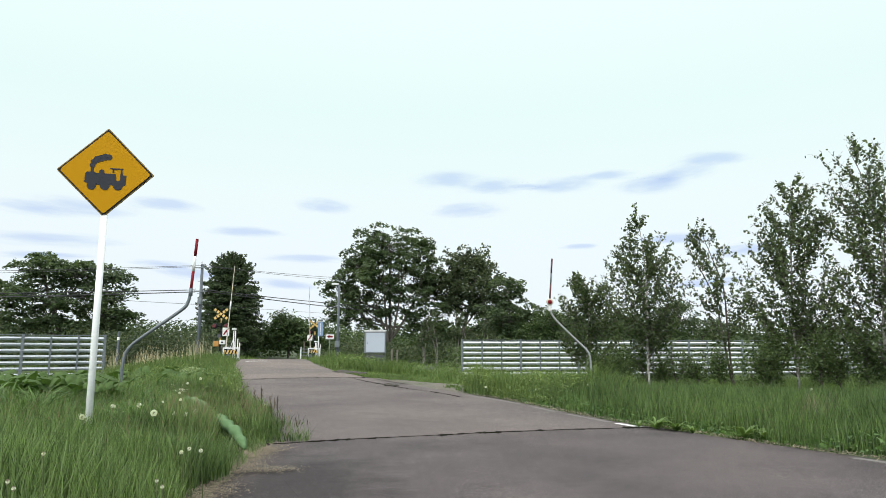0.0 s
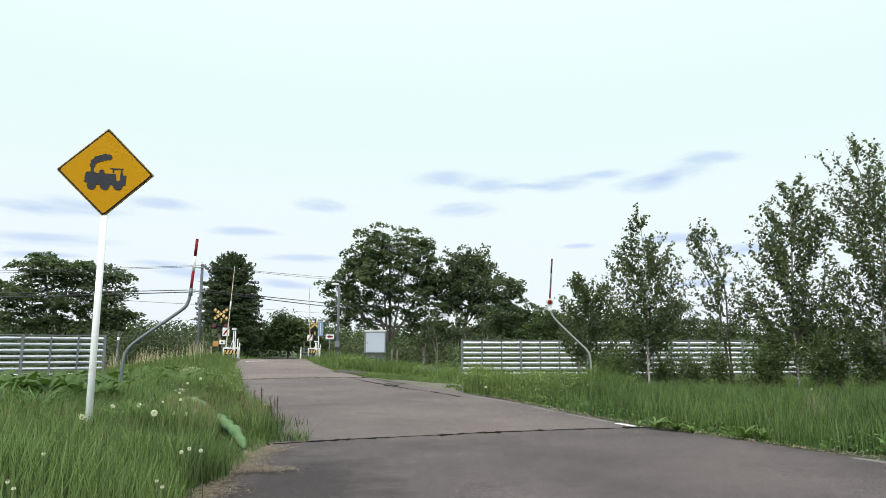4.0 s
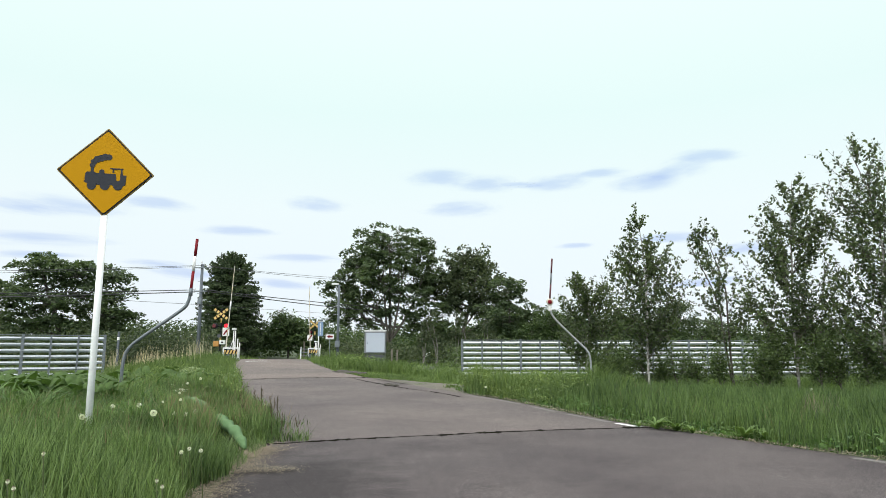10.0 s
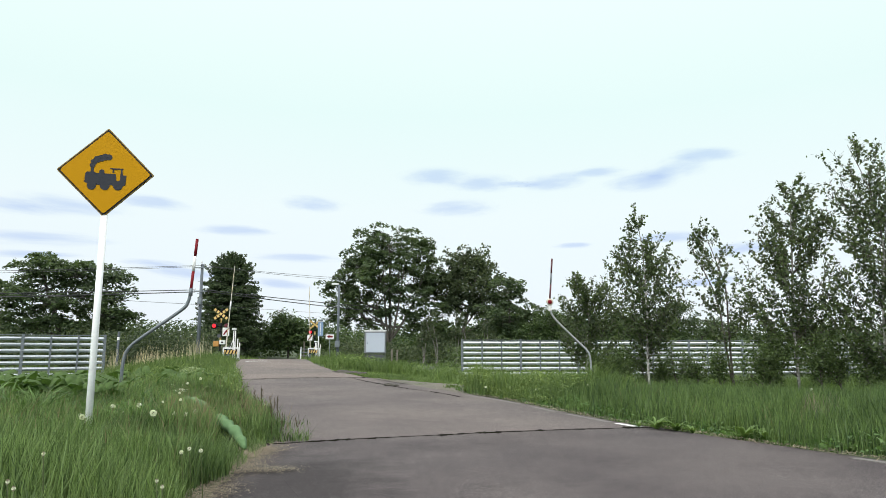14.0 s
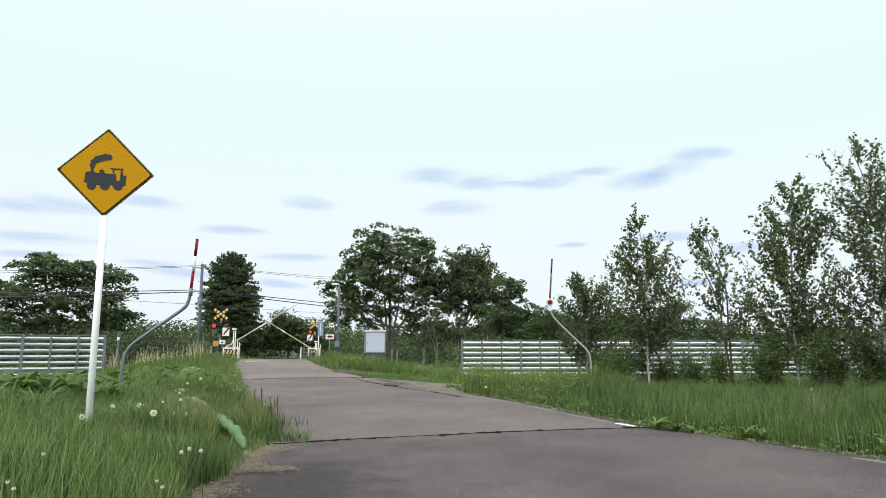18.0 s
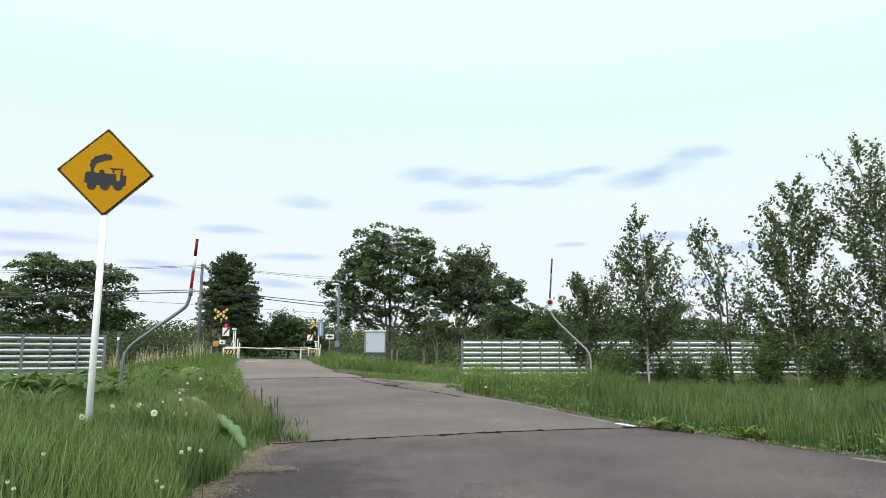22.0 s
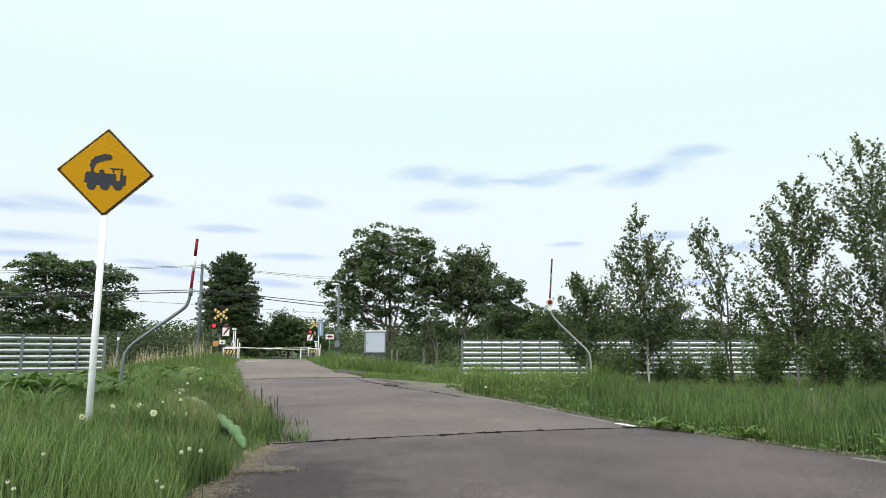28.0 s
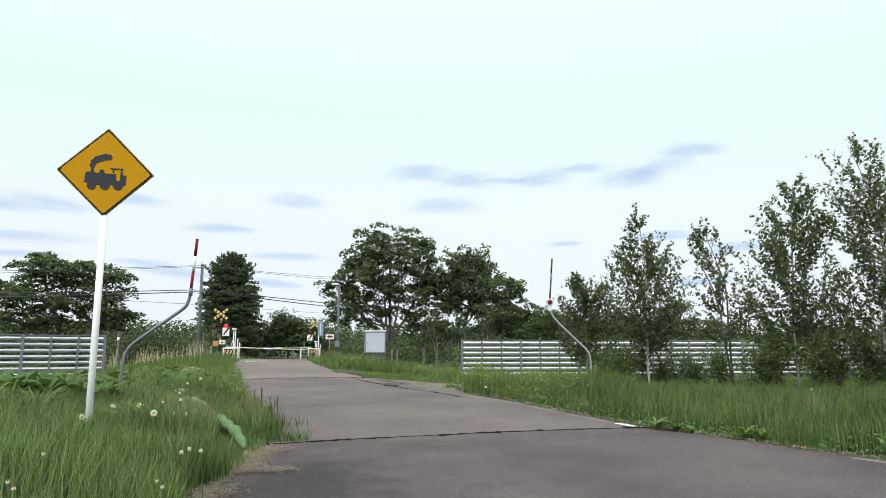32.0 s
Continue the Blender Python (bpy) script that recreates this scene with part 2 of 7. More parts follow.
def part(name, bm, material, parent, label="", smooth=False):
    me = bpy.data.meshes.new(name)
    bm.normal_update()
    bm.to_mesh(me)
    bm.free()
    return hold(name, me, material, parent, label, smooth)


def thing(name, at, label, category, group="", kind="", turn=0):
    ob = new(name)
    ob.empty_display_size = 0.2
    ob.matrix_basis = pose(*at, 0, 0, turn)
    return tagged(ob, label, category, group, kind)


def box(size, at=(0, 0, 0), bevel=0.0, turn=(0, 0, 0), bm=None):
    bm = bm or bmesh.new()
    m = pose(*at, *turn) @ Matrix.Diagonal((*size, 1))
    made = bmesh.ops.create_cube(bm, size=1, matrix=m)
    if bevel:
        vs = set(made["verts"])
        bmesh.ops.bevel(bm, geom=[e for e in bm.edges if e.verts[0] in vs], offset=bevel, segments=2, affect="EDGES", profile=0.6)
    return bm


def rod(a, b, r, r2=None, seg=12, bm=None):
    """A capped, tapered rod from a to b."""
    bm = bm or bmesh.new()
    a, b = Vector(a), Vector(b)
    m = Matrix.Translation((a + b) / 2) @ (b - a).to_track_quat("Z", "Y").to_matrix().to_4x4()
    bmesh.ops.create_cone(bm, cap_ends=True, segments=seg, radius1=r, radius2=r if r2 is None else r2, depth=(b - a).length, matrix=m)
    return bm


def tube(points, radii, seg=8):
    """Vertices and quads of a tube along points."""
    pts = [Vector(p) for p in points]
    v, f = [], []
    for k, p in enumerate(pts):
        d = (pts[min(k + 1, len(pts) - 1)] - pts[max(k - 1, 0)]).normalized()
        s = d.cross(Vector((0.31, 0.95, 0.05))).normalized()
        u = s.cross(d)
        for j in range(seg):
            a = 2 * math.pi * j / seg
            v.append(p + (s * math.cos(a) + u * math.sin(a)) * radii[k])
        if k:
            o = (k - 1) * seg
            f += [(o + j, o + (j + 1) % seg, o + seg + (j + 1) % seg, o + seg + j) for j in range(seg)]
    return v, f


def smooth_path(points, n=8):
    """A rounded path through points (Catmull-Rom)."""
    p = [Vector(q) for q in points]
    p = [p[0] * 2 - p[1], *p, p[-1] * 2 - p[-2]]
    out = []
    for k in range(1, len(p) - 2):
        for j in range(n):
            t = j / n
            a, b, c, d = p[k - 1:k + 3]
            out.append(0.5 * (2 * b + (c - a) * t + (2 * a - 5 * b + 4 * c - d) * t * t + (3 * b - a - 3 * c + d) * t ** 3))
    return out + [p[-2]]


def tube_part(name, points, radii, material, parent, label="", seg=12, n=8):
    path = smooth_path(points, n) if n > 1 else points
    rr = np.interp(np.linspace(0, 1, len(path)), np.linspace(0, 1, len(radii)), radii)
    v, f = tube(path, rr, seg)
    bm = bmesh.new()
    vs = [bm.verts.new(c) for c in v]
    for q in f:
        bm.faces.new([vs[k] for k in q])
    bm.faces.new(vs[:seg][::-1])
    bm.faces.new(vs[-seg:])
    return part(name, bm, material, parent, label, True)


def plate(outline, thick, bm=None, m=None):
    """A flat plate in the xz plane, its front at y = 0, thick towards +y."""
    bm = bm or bmesh.new()
    m = m or Matrix()
    a = [bm.verts.new(m @ Vector((x, 0, z))) for x, z in outline]
    b = [bm.verts.new(m @ Vector((x, thick, z))) for x, z in outline]
    bm.faces.new(a)
    bm.faces.new(b[::-1])
    for k in range(len(a)):
        j = (k + 1) % len(a)
        bm.faces.new((a[k], b[k], b[j], a[j]))
    bmesh.ops.recalc_face_normals(bm, faces=bm.faces)
    return bm


# ---- lie of the land ----
ROAD_Y = np.array([-40, 3.5, 8.5, 12.5, 16.5, 20, 23, 27, 35, 47, 62, 80, 94, 110])
ROAD_X = np.array([17.6, 2.63, 0.9, -0.6, -2.2, -3.62, -4.8, -6.3, -8.75, -11.85, -15.6, -19.6, -22.6, -26])
RISE_Y = np.array([-40, 12, 22, 32, 40, 46, 60, 66, 92, 130, 400])
RISE_Z = np.array([0, 0.0, 0.14, 0.30, 0.41, 0.45, 0.30, 0.2, -0.22, -0.25, 0.0])
HALF = 2.8


def narrow(y):
    """How much each edge draws in towards the crossing."""
    return np.interp(y, [14, 16.5, 20, 23, 27, 47], [0.0, 0.2, 0.58, 0.78, 0.86, 0.65])


def apron(y):
    """How far the asphalt spreads beyond its left edge near the eye."""
    return np.interp(y, [-16, -8, 0, 3.5, 5.25, 8, 9.3], [0.0, 1.4, 2.2, 1.4, 1.02, 0.32, 0.0])


def right_edge(y):
    """The right edge's offset from the centre line: the grass creeps in and out."""
    return np.interp(y, [-40, 4.5, 5.9, 7.2, 8.2, 9.6, 11.5, 13.5, 15.4, 18.3, 20.5, 22.5, 24], [2.95, 2.85, 2.65, 2.45, 2.34, 2.25, 2.36, 2.47, 2.38, 2.36, 2.3, 2.2, 2.8])


def edge_x(y):
    """Where the right edge lies across the world."""
    return np.interp(y, [-2, 4.5, 6.84, 8.12, 9.16, 10.57, 14.4, 16.4, 19.2, 22, 25, 28], [8.0, 5.4, 4.4, 3.73, 3.27, 2.66, 1.42, 0.53, -0.60, -1.9, -3.3, -4.5])


def mown(x, y):
    """The strip of short turf and gravel beside the road, short of the tall grass."""
    return (y > 17.2) & (y < np.interp(x, [-5.5, -2.8, 0.2, 0.7, 0.9], [30.5, 28.3, 24.3, 20.5, 17])) & (x > edge_x(y) - 0.1)


def road_x(y):
    return np.interp(y, ROAD_Y, ROAD_X)


def rise(y):
    return np.interp(y, RISE_Y, RISE_Z)


def land(x, y):
    """Height of the ground: the road's bank falls off to lower fields."""
    x, y = np.asarray(x, dtype=float), np.asarray(y, dtype=float)
    d = np.abs(x - road_x(y)) - HALF + narrow(y)
    d = np.where(x < road_x(y), d - apron(y), d)
    k = np.clip((d - 0.8) / 6.0, 0, 1)
    k = k * k * (3 - 2 * k)
    field = np.where(x < road_x(y), np.interp(y, [0, 8, 18, 28, 45, 95, 130], [0.05, 0.05, -0.05, -0.3, -0.3, -0.25, 0.0]), np.interp(y, [0, 8, 14, 20, 28, 45, 95, 130], [0.0, -0.04, -0.2, -0.32, -0.4, -0.35, -0.25, 0.0]))
    left = np.where((x < road_x(y)) & (y < 16), 0.23 * np.clip(d / 1.1, 0, 1) * np.clip((16 - y) / 4, 0, 1), 0.0)
    wave = 0.05 * np.sin(x * 0.9 + 1.3) * np.cos(y * 0.7) * np.clip(d, 0, 1)
    bank = np.where(x < road_x(y), 0.32 * np.exp(-((y - 37) / 7.5) ** 2) * np.clip(d / 1.2, 0, 1) * np.clip((9.5 - d) / 4, 0, 1), 0.0)
    return bank + rise(y) * (1 - k) + field * k + left + wave - 0.03 * (d < 0.15)


def grid_sheet(xs, ys, zf):
    gx, gy = np.meshgrid(xs, ys)
    v = np.stack([gx.ravel(), gy.ravel(), zf(gx, gy).ravel()], axis=1)
    nx, ny = len(xs), len(ys)
    a = (np.arange(ny - 1)[:, None] * nx + np.arange(nx - 1)[None]).ravel()
    return v, np.stack([a, a + 1, a + nx + 1, a + nx], axis=1)


gx = np.concatenate([[-3000, -800, -300, -150], np.arange(-90, -24, 3), np.arange(-24, 16, 0.4), np.arange(16, 80, 3), [150, 300, 800, 3000]])
gy = np.concatenate([[-600, -100, -44], np.arange(-40, -16, 2.0), np.arange(-16, 30, 0.4), np.arange(30, 70, 1.0), np.arange(70, 140, 4), [200, 400, 900, 2000, 4500]])
ground = hold("ground", mesh_np("ground", *grid_sheet(gx, gy, land)), M_SOIL, smooth=True)
tagged(ground, "soil and turf of the fields beside the road", "ground", kind="structure")


def road_strip(name, y0, y1, left, right, lift, material, step=0.4, ragged=0.0, seed=3, rough=0.0, edge=False):
    """A slab of road surface between two offsets from the centre line, with a real edge."""
    r = random.Random(seed)
    ys = np.arange(y0, y1 + 1e-6, step)
    bm = bmesh.new()
    rows = []
    for y in ys:
        c = float(road_x(y))
        k0 = 1 - float(narrow(y)) / HALF
        a, b = left * k0 + r.uniform(-ragged, ragged), right * k0 + r.uniform(-ragged, ragged)
        if right >= HALF:
            b = min(b, float(right_edge(y)) + r.uniform(-ragged, ragged))
        if edge:
            a, b = a + float(right_edge(y)) - HALF, b + float(right_edge(y)) - HALF
        row = []
        for k in (0, 0, 1, 2, 3, 4, 5, 6, 6):
            u = a + (b - a) * k / 6
            yy = y + u * 0.33 + r.uniform(-rough, rough) * (y in (ys[0], ys[-1]))
            row.append(bm.verts.new((c + u, yy, float(rise(yy)) + lift + 0.03 * max(0, 1 - (u / HALF) ** 2))))
        row[0].co.z -= 0.09
        row[-1].co.z -= 0.09
        rows.append(row)
    for p, q in zip(rows, rows[1:]):
        for k in range(len(p) - 1):
            bm.faces.new((p[k], p[k + 1], q[k + 1], q[k]))
    bmesh.ops.recalc_face_normals(bm, faces=bm.faces)
    ob = part(name, bm, material, None)
    return ob


# ---- road ----
tagged(road_strip("road_near", -38.2, 9.0, -HALF, HALF + 0.1, 0.012, M_ASPHALT_NEAR, 0.4, 0.03, 4), "coarse grey asphalt road, worn at its ragged edges", "road", kind="structure")
tagged(road_strip("road_middle", 9.0, 22.5, -HALF, HALF, 0.006, M_ASPHALT, 0.5, 0.03, 5), "smooth grey asphalt road climbing to the crossing", "road", kind="structure")
tagged(road_strip("road_far", 22.5, 93, -HALF, HALF, 0.008, M_ASPHALT_OLD, 0.5, 0.03, 15), "bleached grey-brown asphalt road up to the crossing", "road", kind="structure")


def apron_sheet():
    """The asphalt's spread at the near left edge, with a ragged rim."""
    r = random.Random(12)
    bm = bmesh.new()
    rows = []
    for y in np.arange(-15, 8.25, 0.15):
        b = float(road_x(y)) - HALF + 1.3
        a = float(road_x(y)) - HALF - float(apron(y)) + r.uniform(-0.05, 0.05)
        z = float(rise(y)) + 0.011
        rows.append([bm.verts.new((a, y, z - 0.09))] + [bm.verts.new((a + (b - a) * k / 4, y, z)) for k in range(5)])
    for p, q in zip(rows, rows[1:]):
        for k in range(5):
            bm.faces.new((p[k], p[k + 1], q[k + 1], q[k]))
    bmesh.ops.recalc_face_normals(bm, faces=bm.faces)
    tagged(part("road_apron", bm, M_ASPHALT_NEAR, None), "ragged dark asphalt patch at the road's edge", "road", kind="structure")


def crack(name, y0, u0, u1, wide, material, lift, seed, n=110):
    """An irregular crack across the road, wide and narrow by turns."""
    r = random.Random(seed)
    bm = bmesh.new()
    rows, drift = [], 0.0
    knots = [r.random() ** 1.8 for _ in range(n // 4 + 3)]
    for k in range(n + 1):
        u = u0 + (u1 - u0) * k / n
        drift = drift * 0.95 + r.uniform(-0.009, 0.009)
        w_ = wide * max(0.04, (knots[k // 4] * (1 - k % 4 / 4) + knots[k // 4 + 1] * (k % 4 / 4)) * (0.3 + 0.7 * math.sin(k * 0.07 + seed) ** 2) * r.uniform(0.25, 1.2))
        y = y0 + u * 0.33 + drift
        z = float(rise(y)) + lift + 0.03 * max(0, 1 - (u / HALF) ** 2)
        x = float(road_x(y0)) + u
        rows.append((bm.verts.new((x, y - w_ / 2, z)), bm.verts.new((x, y + w_ / 2, z)), bm.verts.new((x, y + w_ / 2, z - 0.01)), bm.verts.new((x, y - w_ / 2, z - 0.01))))
    for p, q in zip(rows, rows[1:]):
        for j in range(4):
            bm.faces.new((p[j], p[(j + 1) % 4], q[(j + 1) % 4], q[j]))
    bmesh.ops.recalc_face_normals(bm, faces=bm.faces)
    tagged(part(name, bm, material, None), "ragged crack across the asphalt", "road crack", kind="structure")


def edge_crack():
    """A ragged open joint between the asphalt and its broken right rim."""
    r = random.Random(6)
    bm = bmesh.new()
    rows = []
    ys = np.arange(15.2, 22.6, 0.07)
    for y in ys:
        x = float(np.interp(y, [15.2, 15.7, 16.9, 17.7, 18.9, 21.1, 22.6], [0.4, 0.21, -0.34, -0.9, -1.47, -2.45, -3.0])) + r.uniform(-0.02, 0.02)
        w_ = 0.16 * max(0.1, r.random() ** 1.5)
        z = float(rise(y)) + 0.013 + 0.03 * max(0, 1 - ((x - float(road_x(y))) / HALF) ** 2)
        rows.append((bm.verts.new((x - w_ / 2, y, z)), bm.verts.new((x + w_ / 2, y, z))))
    for p, q in zip(rows, rows[1:]):
        bm.faces.new((p[0], p[1], q[1], q[0]))
    bmesh.ops.recalc_face_normals(bm, faces=bm.faces)
    tagged(part("road_edge_crack", bm, M_CRACK, None), "ragged open joint along the asphalt's broken rim", "road crack", kind="structure")


apron_sheet()
edge_crack()
crack("road_crack", 8.98, -HALF - 0.1, HALF - 0.3, 0.38, M_CRACK, 0.0165, 1, 360)
crack("road_crack_far", 22.6, -HALF * 0.9, HALF * 0.9, 0.5, M_CRACK, 0.012, 5, 150)
lane = part("road_crossing_lane", box((330, 5.6, 0.12), (-22.5, 93.5, -0.32), 0.0, (0, 0, math.degrees(math.atan(0.15)))), M_ASPHALT, None)
tagged(lane, "asphalt road that runs across beyond the railway", "road", kind="structure")
tagged(road_strip("road_joint", 22.4, 22.75, -HALF, HALF, 0.006, M_GRAVEL, 0.35, 0.05, 7, 0.05), "pale broken joint across the asphalt", "road joint", kind="structure")
def shoulder():
    """A spread of gravel off the right edge, lying on the turf."""
    r = random.Random(3)
    bm = bmesh.new()
    rows = []
    for y in np.arange(16.6, 22.4, 0.25):
        wide = 1.25 * math.sin(math.pi * min(1, (y - 16.4) / 6.2)) ** 1.1 * r.uniform(0.85, 1.1)
        row = []
        for k in range(6):
            x = float(edge_x(y)) - 0.25 + (wide + 0.25) * k / 5
            row.append(bm.verts.new((x, y, float(land(x, y)) + (0.035 if k < 5 else -0.05))))
        rows.append(row)
    for p, q in zip(rows, rows[1:]):
        for k in range(5):
            bm.faces.new((p[k], p[k + 1], q[k + 1], q[k]))
    bmesh.ops.recalc_face_normals(bm, faces=bm.faces)
    tagged(part("road_shoulder", bm, M_SHOULDER, None), "grey gravel shoulder beside the asphalt", "road shoulder", kind="structure")


shoulder()
tagged(road_strip("stop_line", 40.5, 41.4, -2.02, -0.42, 0.014, M_WHITE, 0.35, 0, 9), "white painted stop line before the crossing", "road marking", kind="structure")
for y0, y1, worn in ((5.0, 6.3, True), (9.0, 9.75, False), (9.75, 12.4, True), (12.9, 15.2, True)):
    tagged(road_strip("edge_line", y0, y1, HALF - 0.20, HALF - 0.09, 0.006 if y0 > 8.9 else 0.018, M_LINE_OLD if worn else M_WHITE, 0.2, 0.012, int(y0), 0, True), "worn white edge line on the asphalt", "road marking", kind="structure")


# ---- grass ----
def off_road(x, y):
    return np.abs(x - road_x(y)) - HALF + narrow(y)


def blades(xy, height, width, lean, rng, base=None):
    """Curved grass blades, two quads each, tapering to a point."""
    n = len(xy)
    z = land(xy[:, 0], xy[:, 1]) - 0.02 if base is None else base
    a = rng.uniform(0, 2 * math.pi, n)
    patchy = 0.9 + 0.12 * np.sin(xy[:, 0] * 0.9 + 2.0) * np.sin(xy[:, 1] * 0.8) + 0.22 * np.sin(xy[:, 0] * 2.3 + 1.1 * np.sin(xy[:, 1] * 1.9)) + 0.2 * np.sin(xy[:, 1] * 4.3 - xy[:, 0] * 1.3)
    h = height * patchy * rng.uniform(0.45, 1.2, n)
    wd = width * rng.uniform(0.6, 1.3, n)
    b = rng.uniform(0, 2 * math.pi, n)
    ln = lean * h * rng.uniform(0.1, 1.0, n)
    side = np.stack([np.cos(a), np.sin(a), np.zeros(n)], 1)
    out = np.stack([np.cos(b), np.sin(b), np.zeros(n)], 1)
    p0 = np.stack([xy[:, 0], xy[:, 1], z], 1)
    up = np.array([0, 0, 1.0])
    p1 = p0 + up * (h * 0.55)[:, None] + out * (ln * 0.3)[:, None]
    p2 = p0 + up * (h * (1 - 0.25 * lean))[:, None] + out * ln[:, None]
    v = np.stack([p0 - side * wd[:, None] / 2, p0 + side * wd[:, None] / 2, p1 + side * wd[:, None] * 0.4, p1 - side * wd[:, None] * 0.4, p2 + side * wd[:, None] * 0.06, p2 - side * wd[:, None] * 0.06], 1).reshape(-1, 3)
    o = np.arange(n)[:, None] * 6
    f = np.concatenate([o + np.array([0, 1, 2, 3]), o + np.array([3, 2, 4, 5])], 1).reshape(-1, 4)
    return v, f


def scatter(rng, n, x0, x1, y0, y1, keep, clump=0.0):
    """Random places in a stretch; clump gathers them in tufts."""
    p = np.stack([rng.uniform(x0, x1, n), rng.uniform(y0, y1, n)], 1)
    if clump:
        c = np.stack([rng.uniform(x0, x1, n // 14), rng.uniform(y0, y1, n // 14)], 1)
        p = c[rng.integers(0, len(c), n)] + rng.normal(0, clump, (n, 2))
    return p[keep(p[:, 0], p[:, 1])]


def grass(name, xy, height, width, lean, material, label, seed):
    rng = np.random.default_rng(seed)
    return tagged(hold(name, mesh_np(name, *blades(xy, height, width, lean, rng)), material), label, "grass", kind="stuff")




def off_roll(x, y):
    """Clear of the netting roll that lies on the verge."""
    px = np.interp(y, [6.3, 7.3, 8.1, 8.6, 9.3, 10.9], [-1.88, -2.12, -2.55, -2.84, -3.18, -4.13])
    return (x - px < np.interp(y, [6.3, 7.2, 7.7, 8.2], [-0.3, -0.3, -0.2, -0.13])) | (x - px > np.interp(y, [7.0, 7.6, 8.4, 8.6, 9.3, 9.4], [0.2, 0.5, 0.4, 0.13, 0.13, 0.42])) | (y < 6.3) | (y > 10.7) | ((y > 8.5) & (y < 9.4))


rng = np.random.default_rng(11)
near_left = scatter(rng, 230000, -8.0, -0.4, 2.4, 12.5, lambda x, y: (x - road_x(y) < -HALF - apron(y) + 0.03 - 0.16 * np.sin(y * 2.1) ** 2) & off_roll(x, y), 0.12)
far_enough = near_left[:, 1] * 0.62 + 1.0 > -near_left[:, 0]
near_left = near_left[far_enough]
low_l = scatter(rng, 26000, -2.7, -1.6, 6.2, 8.4, lambda x, y: ~off_roll(x, y) & (x - road_x(y) < -HALF - apron(y) + 0.02) & (np.abs(x + 2.12 + 0.56 * (y - 7.3)) > 0.07))[:2600]
grass("low_grass_by_roll", low_l, 0.15, 0.008, 0.6, M_GRASS, "low trodden grass round the netting roll", 76)
coarse_l = scatter(rng, 7000, -8.0, -1.2, 4.6, 12.5, lambda x, y: (x - road_x(y) < -HALF - apron(y) - 0.2) & off_roll(x, y) & (x > -y * 0.68 - 0.6), 0.07)
grass("coarse_grass_left", coarse_l, 0.38, 0.012, 0.4, M_GRASS, "coarse broad-bladed grass tufts on the verge", 72)
arching = scatter(rng, 4200, -8.0, -3.0, 6.6, 14, lambda x, y: (x > -y * 0.68 - 0.3) & (x < road_x(y) - HALF - 1.0) & off_roll(x, y), 0.08)
grass("arching_weeds", arching, 0.50, 0.03, 1.1, M_BUTTERBUR, "lush arching weed blades on the verge", 73)
grass("grass_verge_left", near_left, 0.35, 0.0085, 0.34, M_GRASS, "tall green meadow grass on the road's verge", 21)
near_right = scatter(rng, 170000, -1.0, 13.0, 4.5, 19.0, lambda x, y: ((x > 3.1 + 0.3 * np.sin(y * 3)) | (y < 13.4) | (np.sin(x * 5) + np.sin(y * 4 + x) > -0.7)) & (x > edge_x(y) + 0.2 + 0.12 * np.sin(y * 3)) & (x < y * 0.68 + 1.2) & ~mown(x, y), 0.14)
coarse_r = scatter(rng, 8000, -1.0, 13.0, 4.8, 18.0, lambda x, y: (x > edge_x(y) + 0.1) & (x < y * 0.68 + 1.2) & ~mown(x, y) & ((x > 3.2) | (y < 13.5)), 0.07)
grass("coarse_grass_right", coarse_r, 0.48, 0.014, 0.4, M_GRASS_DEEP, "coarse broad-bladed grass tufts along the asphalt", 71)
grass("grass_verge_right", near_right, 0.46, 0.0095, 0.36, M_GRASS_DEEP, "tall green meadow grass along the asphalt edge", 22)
mid = scatter(rng, 105000, -22, 26, 11, 42, lambda x, y: (off_road(x, y) > 0.15) & (np.abs(x) < y * 0.7 + 1) & ((x < road_x(y)) | (x > edge_x(y) + 0.1) | (y > 28)) & ~mown(x, y) & ((x < 0.9) | (y < 36)), 0.3)
behind = scatter(rng, 8000, -14, 22, -14, 3, lambda x, y: (x < road_x(y) - HALF - apron(y) - 0.2) | (x > road_x(y) + HALF + 0.4), 0.2)
grass("grass_verge_near", behind, 0.34, 0.016, 0.6, M_GRASS, "green meadow grass on both verges of the road", 51)
tall_right = scatter(rng, 15000, 0.2, 4.2, 14.2, 19, lambda x, y: (x > edge_x(y) + 0.9) & ~mown(x, y) & (np.sin(x * 1.7 + y) + np.sin(y * 2.3 - x * 0.8) > -0.2), 0.2)
grass("tall_weeds_right", tall_right, 0.62, 0.014, 0.5, M_GRASS_FAR, "tall weeds and grass before the fence", 29)
tall_left = scatter(rng, 26000, -17, -3.2, 10, 36, lambda x, y: (x - road_x(y) < -HALF + narrow(y) - 0.25) & (np.sin(x * 1.3 + y) + np.sin(y * 1.7 - x) > -0.3) & (x - road_x(y) > -HALF - 5.5), 0.25)
grass("tall_weeds_left", tall_left, 0.55, 0.018, 0.6, M_GRASS_FAR, "tall weeds and grass on the bank beside the road", 30)
broad_l = scatter(rng, 5200, -7.5, -1.8, 4.6, 13, lambda x, y: (x - road_x(y) < -HALF - apron(y) - 0.05) & off_roll(x, y) & (x > -y * 0.68) & (np.sin(x * 2.7) + np.sin(y * 2.2 + x) > 0.2), 0.09)
grass("broad_weeds_left", broad_l, 0.24, 0.03, 1.0, M_BUTTERBUR, "broad-leaved weeds among the verge grass", 41)
